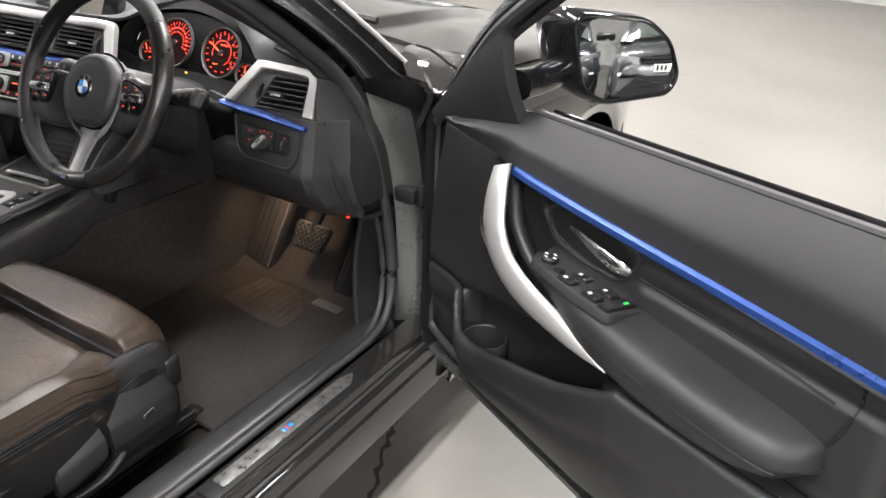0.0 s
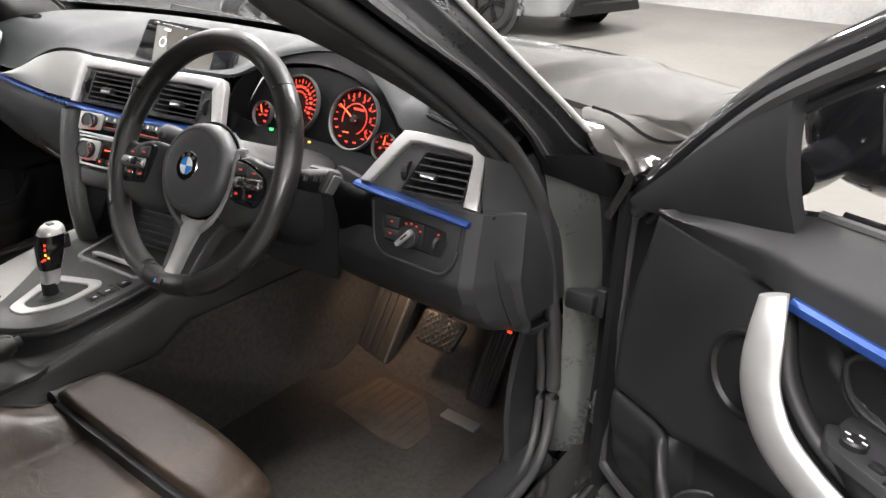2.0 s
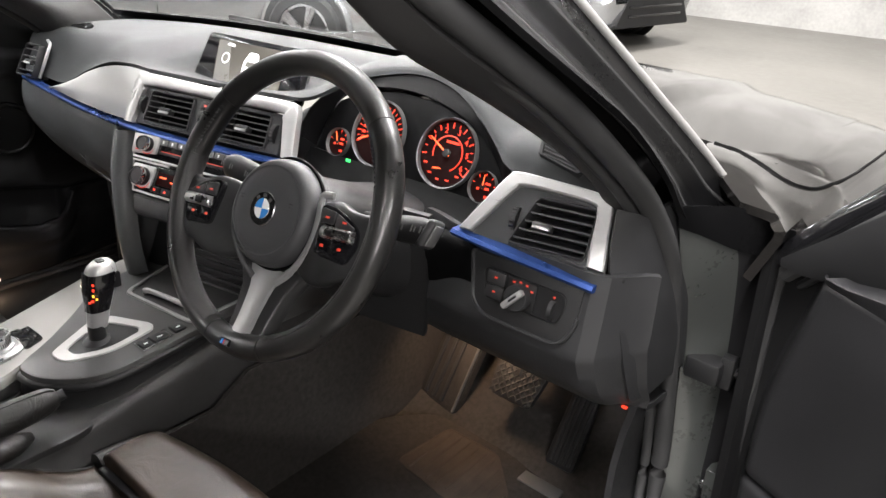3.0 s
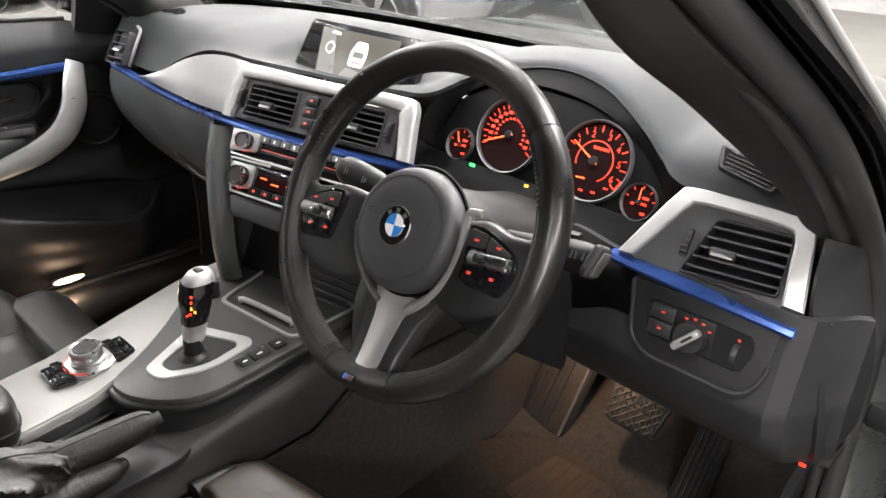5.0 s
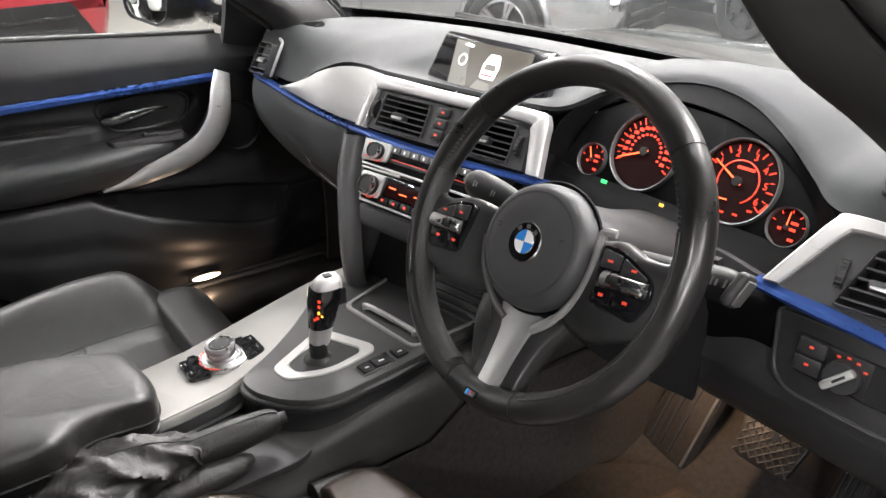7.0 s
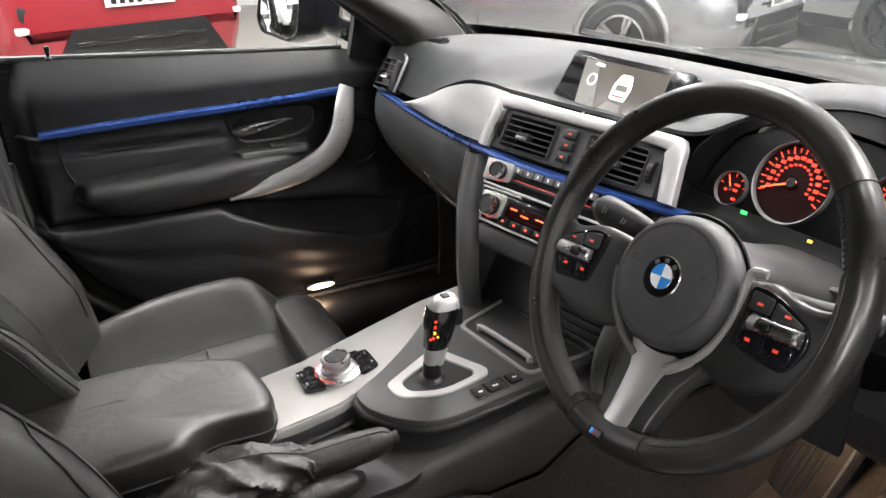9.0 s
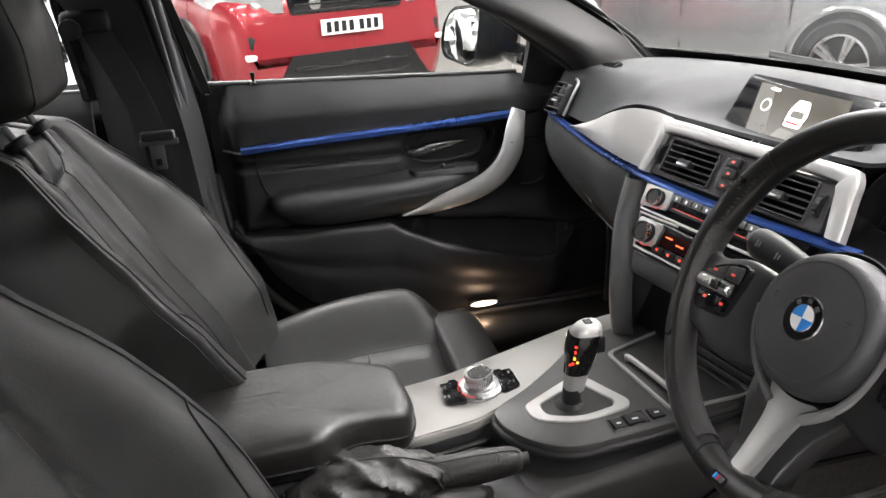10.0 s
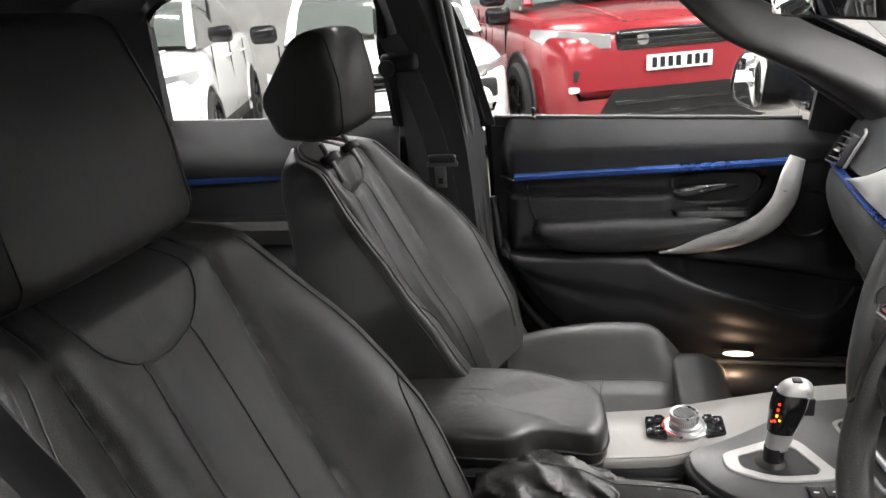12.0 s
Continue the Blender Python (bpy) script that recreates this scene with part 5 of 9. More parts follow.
def rear_door(side):
    t = thing("rear_door", (side * 0.80, -0.78, 0.36), "black lined rear door, shut, with a blue strip", "car door", "rear doors")
    rows = []
    for y in np.linspace(-0.77, -1.42, 26):
        zt = 1.0 + 0.022 * (-0.76 - y)
        rows.append([(0.745 + 0.05 * max(0, (z - 0.90) / 0.12) ** 2 + 0.035 * sm(0.885, 0.87, z) - 0.05 * sm(0.72, 0.64, z), y, z) for z in np.linspace(0.42, zt, 36)])
    part("door_lining", mirrored(skin(rows, 0.012, flip=True), side), door_soft, t, sharp=60)
    part("blue_strip", mirrored(loft([[(0.753, y, 0.878 + 0.04 * (y + 1.08)), (0.742, y, 0.872 + 0.04 * (y + 1.08)), (0.740, y, 0.882 + 0.04 * (y + 1.08)), (0.753, y, 0.892 + 0.04 * (y + 1.08))] for y in np.linspace(-0.82, -1.40, 12)]), side), blue, t, "blue anodised trim strip")
    part("armrest", mirrored(loft([[(0.80, y, 0.77), (0.72, y, 0.768), (0.70, y, 0.75), (0.705, y, 0.71), (0.80, y, 0.69)] for y in np.linspace(-0.85, -1.38, 10)]), side), leather_arm, t)
    part("release_lever", mirrored(tube([(0.772, -0.86, 0.83), (0.762, -0.90, 0.83), (0.772, -0.95, 0.825)], 0.007, 8), side), chrome, t)
    part("belt_lip", mirrored(tube([(0.80, y, 1.004 + 0.022 * (-0.76 - y)) for y in np.linspace(-0.77, -1.42, 10)], 0.006, 8), side), rubber, t)
    g = part("window_pane", mirrored(skin([[(0.815 - 0.42 * max(0, z - 0.98) ** 1.05, y, z) for z in np.linspace(0.99, 1.345, 10)] for y in np.linspace(-0.77, -1.40, 12)], 0.004), side), pane, t, "clear side window")
    g.visible_shadow = False
    part("window_frame", mirrored(tube(curve([(0.76, -0.765, 1.0), (0.70, -0.77, 1.18), (0.64, -0.78, 1.345), (0.635, -1.05, 1.355), (0.65, -1.30, 1.31), (0.74, -1.40, 1.12), (0.79, -1.43, 1.02)], 40), 0.02, 8), side), black_paint, t)
    part("outer_skin", mirrored(skin([[(x, y, z) for x, z in curve([(0.84, 1.0), (0.875, 0.90), (0.888, 0.78), (0.878, 0.62), (0.88, 0.40), (0.84, 0.33)], 14)] for y in np.linspace(-0.59, -1.40, 14)], 0.01), side), paint, t)


rear_door(1)
rear_door(-1)


# ---- seats ----
def seat(side, RECL, dy=0.0, dz=0.0):
    """A sports seat at x = 0.36 on the given side; local s runs across it from inboard (-1) to outboard (1)."""
    cx = side * 0.365
    t = thing("front_seat", (cx, -0.35, 0.29), "black leather sports seat with brown sheen, beside the open door" if side > 0 else "black leather sports seat, empty, on the passenger side", "car seat", "front seats")
    o = Vector((cx, -0.515 + dy, 0.50 + dz))
    upv, nv = Vector((0, -math.sin(RECL), math.cos(RECL))), Vector((0, math.cos(RECL), math.sin(RECL)))

    def wid(h):
        return float(np.interp(h, [0, 0.08, 0.2, 0.32, 0.42, 0.50, 0.56, 0.60, 0.625], [0.225, 0.240, 0.262, 0.258, 0.240, 0.215, 0.190, 0.158, 0.095] if side > 0 else [0.225, 0.240, 0.262, 0.258, 0.228, 0.192, 0.165, 0.130, 0.07]))

    def bol(h):
        return float(np.interp(h, [0, 0.1, 0.25, 0.38, 0.48, 0.56, 0.625], [0.055, 0.085, 0.080, 0.055, 0.025, 0.008, 0.0]))

    def front(s, h):
        a = abs(s)
        c = float(np.interp(h, [0, 0.15, 0.30, 0.45, 0.55, 0.625], [0.44, 0.47, 0.50, 0.56, 0.68, 0.80]))
        z = bol(h) * sm(c, 0.88, a) - 0.010 * (1 - a * a) + 0.012 * math.exp(-((h - 0.14) / 0.10) ** 2) * (1 - a * a)
        flute = 0.45 if side > 0 else 1.0
        z += flute * (0.013 * math.exp(-((a - c + 0.13) / 0.085) ** 2) - 0.012 * sm(0.22, 0.10, a)) * sm(0.57, 0.46, h)
        z -= 0.011 * math.exp(-((a - c) / 0.030) ** 2)
        z -= (0.0022 if side > 0 else 0.005) * math.exp(-((math.hypot(s * 0.20, h - 0.600) - 0.105) / 0.007) ** 2) * sm(0.66, 0.60, a)
        z -= 0.05 * sm(0.55, 0.625, h)
        return o + Vector((wid(h) * s * 0.97, 0, 0)) + upv * h + nv * z

    rings = []
    hs = np.concatenate([np.linspace(0, 0.46, 36), np.linspace(0.465, 0.625, 32)])
    for h in hs:
        w, th = wid(h), float(np.interp(h, [0, 0.2, 0.45, 0.58, 0.625], [0.13, 0.135, 0.105, 0.080, 0.06]))
        ring = [tuple(front(s, h)) for s in np.linspace(-1, 1, 73)]
        zz = bol(h) - 0.05 * sm(0.55, 0.625, h)
        for a in np.linspace(0.12, math.pi - 0.12, 13):
            ring.append(tuple(o + Vector((w * (0.97 + 0.05 * math.sin(a)) if a < math.pi / 2 else w * (0.90 + 0.12 * math.sin(a)), 0, 0)) + upv * h + nv * (zz + (-th - zz) * (1 - math.cos(a)) / 2)))
        for s in np.linspace(0.7, -0.7, 9):
            ring.append(tuple(o + Vector((w * s, 0, 0)) + upv * h + nv * (-th - 0.012 * (1 - s * s))))
        for a in np.linspace(math.pi - 0.12, 0.12, 13):
            ring.append(tuple(o + Vector((-w * (0.97 + 0.05 * math.sin(a)) if a < math.pi / 2 else -w * (0.90 + 0.12 * math.sin(a)), 0, 0)) + upv * h + nv * (zz + (-th - zz) * (1 - math.cos(a)) / 2)))
        rings.append(ring)
    back = part("backrest", loft(rings), leather, t, "black leather backrest with raised side bolsters", sharp=75)
    # seams on the backrest
    for sg in (1, -1):
        part("seam", tube([front(sg * s, h) + nv * 0.0008 for s, h in curve([(0.445, 0.03), (0.47, 0.15), (0.50, 0.30), (0.55, 0.43), (0.65, 0.53), (0.76, 0.59)], 40)], 0.0013, 6), plastic_dk, back)
        part("bolster_seam", tube([front(sg * s, h) + nv * 0.001 for s, h in curve([(0.96, 0.05), (0.965, 0.2), (0.96, 0.35), (0.95, 0.48), (0.93, 0.56)], 30)], 0.0013, 6), plastic_dk, back)
        part("flank_seam", tube([front(sg * s, h) + nv * 0.001 for s, h in curve([(0.97, 0.30), (0.90, 0.285), (0.84, 0.25), (0.80, 0.17), (0.79, 0.05)], 24)], 0.0013, 6), plastic_dk, back)
    part("yoke_seam", tube([front(s, h) + nv * 0.001 for s, h in curve([(-0.525, 0.600), (-0.50, 0.567), (-0.40, 0.532), (-0.22, 0.505), (0.0, 0.495), (0.22, 0.505), (0.40, 0.532), (0.50, 0.567), (0.525, 0.600)], 50)], 0.0013, 6), plastic_dk, back)
    for sg in (1, -1):
        part("centre_seam", tube([front(sg * (0.16 + 0.10 * (h - 0.05)), h) + nv * 0.0006 for h in np.linspace(0.05, 0.505, 24)], 0.0013, 5), plastic_dk, back)
        # double stitching along the flank
        for dz in (0.012, 0.019):
            part("flank_stitch", tube([front(sg * 1.0, h) + Vector((sg * 0.006, 0, 0)) - nv * dz for h in np.linspace(0.04, 0.50, 26)], 0.0011, 5), plastic_dk, back)
    # headrest: faceted block on two bright posts
    ho = o + upv * (0.600 if side > 0 else 0.606) + nv * (-0.042 if side > 0 else 0.022)
    HK = 1.20 if side > 0 else 0.92
    hr_a = RECL - radians(8.0 if side > 0 else 21.0)
    hu, hn = Vector((0, -math.sin(hr_a), math.cos(hr_a))), Vector((0, math.cos(hr_a), math.sin(hr_a)))
    prof = [(0.004, 0.040), (0.10, 0.052), (0.192, 0.040), (0.206, 0.010), (0.194, -0.030), (0.088, -0.118), (0.012, -0.095), (-0.004, -0.02)]
    rh = []
    for x, k in ((-0.124, 0.55), (-0.122, 0.80), (-0.114, 0.93), (-0.098, 0.99), (-0.05, 1.01), (0.0, 1.015), (0.05, 1.01), (0.098, 0.99), (0.114, 0.93), (0.122, 0.80), (0.124, 0.55)):
        pr = rpoly([((0.095 + (a - 0.095) * k) * HK, (-0.02 + (b + 0.02) * k) * HK) for a, b in prof], 0.020, 4)
        rh.append([tuple(ho + Vector((x * HK, 0, 0)) + hu * a + hn * b) for a, b in pr])
    hr = part("headrest", loft(rh), leather, t, "black leather headrest", sharp=50)
    for sx in (-1, 1):
        part("headrest_seam", tube([ho + Vector((sx * 0.1065 * HK, 0, 0)) + hu * (0.095 + (a - 0.095) * 0.967) * HK + hn * (-0.02 + (b + 0.02) * 0.967) * HK for a, b in rpoly(prof, 0.020, 4)], 0.0014, 5, closed=True), plastic_dk, hr)
    for sx in (-1, 1):
        part("headrest_post", tube([ho + Vector((sx * 0.058, 0, 0)) + upv * -0.08 + nv * -0.03, ho + Vector((sx * 0.058, 0, 0)) + upv * 0.0 + nv * -0.03], 0.0055, 10), plastic_dk if side > 0 else key_silver, hr, "headrest post")
        part("post_guide", turned([(0, -0.012), (0.019, -0.012), (0.019, 0.001), (0.016, 0.004), (0, 0.004)], 20, m=Matrix.Translation(ho + Vector((sx * 0.058, 0, 0)) + upv * (-0.048 if side > 0 else -0.026) + nv * -0.030) @ Matrix.Rotation(RECL, 4, "X")), plastic_dk, hr)
    # cushion
    def top(s, v):
        """v from 0 (rear) to 1 (front of the cushion)."""
        y = -0.50 + (0.345 if side > 0 else 0.405) * v
        w = 0.235 + 0.02 * math.sin(math.pi * v)
        a = abs(s)
        z = (0.498 if side > 0 else 0.470) + 0.022 * v + 0.068 * sm(0.52, 0.86, a) * (0.75 + 0.25 * math.sin(math.pi * min(1, v + 0.15))) - 0.010 * (1 - a * a)
        z -= 0.006 * math.exp(-((a - 0.52) / 0.035) ** 2)
        if side > 0:
            z -= 0.045 * sm(0.62, 1.0, v) * sm(0.5, 0.9, a)
        else:
            z += (0.034 * v - 0.095 * sm(0.70, 1.02, v) ** 1.6) * sm(0.50, 0.80, a) - 0.05 * sm(0.84, 1.0, v) * sm(0.6, 0.5, a) - 0.016 * sm(0.55, 0.40, a) - 0.022 * sm(0.90, 1.0, a)
        w -= 0.02 * sm(0.7, 1.0, v)
        return Vector((cx + w * s, y, z))

    rc = []
    for v in np.linspace(0, 1, 22):
        ring = [tuple(top(s, v)) for s in np.linspace(-1, 1, 41)]
        e = top(1, v)
        for k in np.linspace(0.15, 1, 6):
            ring.append((e.x + 0.014 * math.sin(k * math.pi), e.y, e.z - 0.135 * k))
        f = top(-1, v)
        for k in np.linspace(1, 0.15, 6):
            ring.append((f.x - 0.014 * math.sin(k * math.pi), f.y, f.z - 0.135 * k))
        rc.append(ring)
    # driver's side takes the leather with the lit brown in its colour
    hide = worn_lit_leather if side > 0 else leather
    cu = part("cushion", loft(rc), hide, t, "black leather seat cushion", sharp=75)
    for sg in (1, -1):
        part("cushion_seam", tube([top(sg * 0.53, v) + Vector((0, 0, 0.0015)) for v in np.linspace(0.02, 1, 20)], 0.0013, 6), plastic_dk, cu)
        part("bolster_seam", tube([top(sg * 0.985, v) + Vector((sg * 0.002, 0, 0.001)) for v in np.linspace(0.02, 1, 20)], 0.0013, 6), plastic_dk, cu)
        part("bolster_stitch", tube([top(sg * 1.0, v) + Vector((sg * 0.011, 0, -0.018)) for v in np.linspace(0.02, 1, 20)], 0.0015, 5), plastic_dk, cu)
    part("cross_seam", tube([top(s, 0.50 + 0.05 * s * s) + Vector((0, 0, 0.001)) for s in np.linspace(-0.52, 0.52, 20)], 0.002, 6), plastic_dk, cu)
    # thigh support, pulled out a little
    rt = []
    for s in np.linspace(-1, 1, 25):
        a = abs(s)
        x = cx + (0.205 if side > 0 else 0.228) * s
        dz = 0.006 * a * a - 0.012 * sm(0.94, 1.0, a) if side > 0 else 0.012 * a * a - 0.03 * sm(0.80, 1.0, a) - 0.038
        yb = -0.146
        rt.append([(x, y + (0.028 * (1 - a * a) if side > 0 and y > -0.12 else 0.0), z + dz) for y, z in rpoly([(yb, 0.41), (yb, 0.550), (-0.085, 0.553), (-0.062, 0.538), (-0.056, 0.480), (-0.08, 0.42)] if side > 0 else [(yb, 0.41), (yb, 0.540), (-0.085, 0.545), (-0.040, 0.522), (-0.022, 0.470), (-0.06, 0.42)], [0.01, 0.007, 0.02, 0.016, 0.03, 0.02] if side > 0 else [0.01, 0.012, 0.05, 0.04, 0.03, 0.02], 5)])
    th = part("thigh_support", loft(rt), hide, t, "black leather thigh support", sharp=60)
    if side > 0:
        # dark strip added for the shadow between cushion and thigh support
        part("gap_lining", box(0.40, 0.012, 0.10, (cx, -0.152, 0.482), 0.003), plastic_dk, t)
    for sg in (1, -1) if side > 0 else ():
        fb = []
        for y in np.linspace(-0.47, -0.19, 9) if sg > 0 else ():
            v = (y + 0.5) / 0.345
            zt, w = top(0.88, v).z + 0.002, top(1, v).x - cx + 0.010
            sec = rpoly([(w - 0.050, 0.41), (w - 0.046, zt - 0.012), (w - 0.030, zt), (w - 0.012, zt - 0.008), (w + 0.004, zt - 0.045), (w + 0.004, 0.41)], 0.010, 4)
            fb.append([(cx + x, y, z) for x, z in sec])
        for y, k in ((-0.150, 1.0), (-0.12, 0.98), (-0.095, 0.94), (-0.080, 0.86), (-0.072, 0.72), (-0.070, 0.50)):
            sec = rpoly([(0.196, 0.41), (0.200, 0.532), (0.214, 0.543), (0.230, 0.536), (0.245, 0.50), (0.245, 0.41)], 0.010, 4)
            fb.append([(cx + sg * (0.222 + (x - 0.222) * k), y, 0.47 + (z - 0.47) * k) for x, z in sec])
        cov = part("bolster_cover", loft(fb), leather, t, "dark leather seat bolster", sharp=70)
        for k in range(3) if sg > 0 else ():
            ln = []
            for y in np.linspace(-0.47, -0.19, 12):
                v = (y + 0.5) / 0.345
                ln.append((top(1, v).x + 0.0142 - 0.0006 * (2 - k), y, top(0.88, v).z - 0.037 - 0.0065 * k))
            ln += [(cx + 0.2455, -0.15, 0.508 - 0.006 * k), (cx + 0.2445, -0.115, 0.501 - 0.006 * k)]
            part("cover_stitch", tube(curve(ln, 40), 0.0014, 6), plastic_dk, cov)
    # base: plastic side panel, rails, control switches
    part("seat_base", box(0.40, 0.42, 0.10, (cx, -0.32, 0.345), 0.02), plastic_dk, t)
    sx = cx + side * 0.245
    pn = rpoly([(-0.56, 0.36), (-0.56, 0.44), (-0.44, 0.470), (-0.16, 0.468), (-0.095, 0.460), (-0.078, 0.44), (-0.080, 0.37), (-0.11, 0.345), (-0.46, 0.33)], 0.016)
    M = Matrix(((0, 0, side, sx - side * 0.012), (1, 0, 0, 0), (0, 1, 0, 0), (0, 0, 0, 1)))
    sp = part("side_panel", slab(pn, -0.02, 0.022, 0.008, m=M), plastic_dk, t, "black plastic seat side panel")
    if side > 0:
        # raised front shoulder, hooded recess with the recline paddle, adjuster bars
        sho = []
        for y, k in ((-0.232, 0.96), (-0.222, 1.0), (-0.16, 1.0), (-0.112, 0.98), (-0.098, 0.90), (-0.092, 0.75)):
            sec = rpoly([(0.580, 0.385), (0.590, 0.488), (0.604, 0.492), (0.631, 0.454), (0.634, 0.41), (0.622, 0.375)], 0.006, 3)
            sho.append([(0.60 + (x - 0.60) * k, y, 0.43 + (z - 0.43) * k) for x, z in sec])
        part("panel_shoulder", loft(sho), plastic_sp, sp, sharp=35)
        # black plate on the panel's face: the recess's shade is only its colour
        part("recess", slab(rpoly([(-0.375, 0.455), (-0.236, 0.478), (-0.222, 0.45), (-0.226, 0.40), (-0.29, 0.355), (-0.385, 0.375)], 0.012), 0.021, 0.0235, 0.0005, m=M), dial_black, sp)
        part("recess_rim", tube(curve([(0.624, -0.47, 0.452), (0.624, -0.40, 0.464), (0.624, -0.352, 0.472), (0.624, -0.28, 0.482), (0.622, -0.240, 0.486)], 16), 0.0062, 8), plastic_sp, sp)
        pad = []
        for y, dz, k in ((-0.338, -0.012, 0.7), (-0.332, -0.010, 0.95), (-0.30, -0.004, 1.0), (-0.262, 0.004, 1.0), (-0.250, 0.006, 0.93), (-0.246, 0.008, 0.7)):
            sec = rpoly([(0.612, 0.400), (0.616, 0.474), (0.622, 0.476), (0.641, 0.447), (0.643, 0.412), (0.632, 0.394)], 0.005, 3)
            pad.append([(0.626 + (x - 0.626) * k, y, 0.43 + dz + (z - 0.43) * k) for x, z in sec])
        part("recline_paddle", loft(pad), plastic_sp, sp, "black recline paddle in its recess", sharp=35)
        part("switch_mark", tube([(0.6335, -0.168, 0.434), (0.6335, -0.170, 0.441), (0.6330, -0.149, 0.448), (0.6335, -0.147, 0.441)], 0.0012, 5), key_silver, sp)
        part("slide_lever", box(0.014, 0.060, 0.010, (0.614, -0.180, 0.357), 0.003), plastic_sp, sp)
        part("height_lever", tube(curve([(0.628, -0.33, 0.372), (0.632, -0.27, 0.372), (0.632, -0.235, 0.385), (0.626, -0.215, 0.392)], 12), 0.0075, 8, flat=0.6), plastic_sp, sp, "black lever below the paddle")
        part("frame_tip", box(0.028, 0.034, 0.062, (0.598, -0.080, 0.470), 0.008, 3), plastic_dk, t)
    else:
        part("recline_switch", slab(rpoly([(-0.455, 0.375), (-0.45, 0.43), (-0.30, 0.445), (-0.27, 0.425), (-0.29, 0.375), (-0.40, 0.36)], 0.014), 0.018, 0.042, 0.010, m=M), plastic_dk, sp, "recline paddle")
        part("slide_lever", box(0.016, 0.11, 0.030, (sx + side * 0.012, -0.23, 0.335), 0.006), plastic_dk, sp)
    for rx in (-0.19, 0.19):
        rl = part("seat_rail", box(0.040, 0.54, 0.030, (cx + rx, -0.28, 0.296), 0.004), plastic_dk, t, "black seat rail")
        # thin silver rods paint the highlights along the black rail's edges
        for dx, z in ((-0.012, 0.314), (0.012, 0.314), (0.022, 0.290)):
            part("rail_edge", tube([(cx + rx + dx, -0.54, z), (cx + rx + dx, -0.012, z)], 0.0024, 6), key_silver, rl)
        part("rail_cap", box(0.034, 0.024, 0.030, (cx + rx, 0.0, 0.294), 0.008), plastic_dk, rl)
    # belt buckle at the inboard hip
    part("buckle_stalk", tube(curve([(cx - side * 0.255, -0.50, 0.40), (cx - side * 0.262, -0.47, 0.50), (cx - side * 0.262, -0.455, 0.555)], 8), 0.012, 8, flat=1.4), plastic_dk, t)
    return t


seat(1, radians(23.0), 0.015, 0.01)
seat(-1, radians(26.5))


def seat_belt(side):
    t = thing("seat_belt", (side * 0.70, -0.64, 0.40), "black seat belt hanging with a metal tongue", "seat belt", "seat belts")
    path = curve([(0.648, -0.742, 1.205), (0.636, -0.705, 1.130), (0.618, -0.665, 1.03), (0.602, -0.640, 0.945), (0.615, -0.625, 0.80), (0.650, -0.612, 0.60), (0.680, -0.60, 0.42)], 34)
    part("webbing", mirrored(skin([[(x - 0.004, y - 0.023, z - 0.008), (x - 0.007, y, z), (x - 0.004, y + 0.023, z + 0.008)] for x, y, z in path], 0.002, flip=True), side), belt_web, t)
    part("upper_guide", mirrored(join(box(0.03, 0.085, 0.042, (0.638, -0.722, 1.150), 0.014, 3), disc(0.018, 0.02, 18, m=Matrix.Translation((0.626, -0.745, 1.140)) @ Matrix.Rotation(radians(-90), 4, "Y"))), side), plastic_dk, t, "black belt guide")
    tg = part("tongue", mirrored(join(box(0.003, 0.026, 0.046, (0.588, -0.637, 0.905), 0.0012), box(0.003, 0.070, 0.012, (0.590, -0.632, 0.934), 0.0012, m=None)), side), key_silver, t, "metal belt tongue")
    part("tongue_grip", mirrored(box(0.012, 0.062, 0.020, (0.592, -0.632, 0.945), 0.006, 3), side), plastic, tg)
    part("tongue_slot", mirrored(box(0.005, 0.011, 0.013, (0.588, -0.637, 0.897), 0.001), side), plastic_dk, tg)


seat_belt(1)
seat_belt(-1)


# ---- dashboard ----
DASH = thing("dashboard", (0, 0.45, 0.60), "dark soft dashboard with silver and blue trim", "dashboard")
CS = facing((-0.02, 0.180, 0.925), (0.165, -0.872, 0.461))
DV = facing((0.61, 0.225, 0.925), (0.165, -0.782, 0.601))
DL = facing((0.612, 0.184, 0.845), (0.044, -0.981, 0.191))
CL = Matrix.Translation((0.344, 0.267, 0.926)) @ Matrix(((1, 0, 0, 0), (0, 0.385, -0.923, 0), (0, 0.923, 0.385, 0), (0, 0, 0, 1)))


def at(x, y, z):
    return Matrix.Translation((x, y, z))


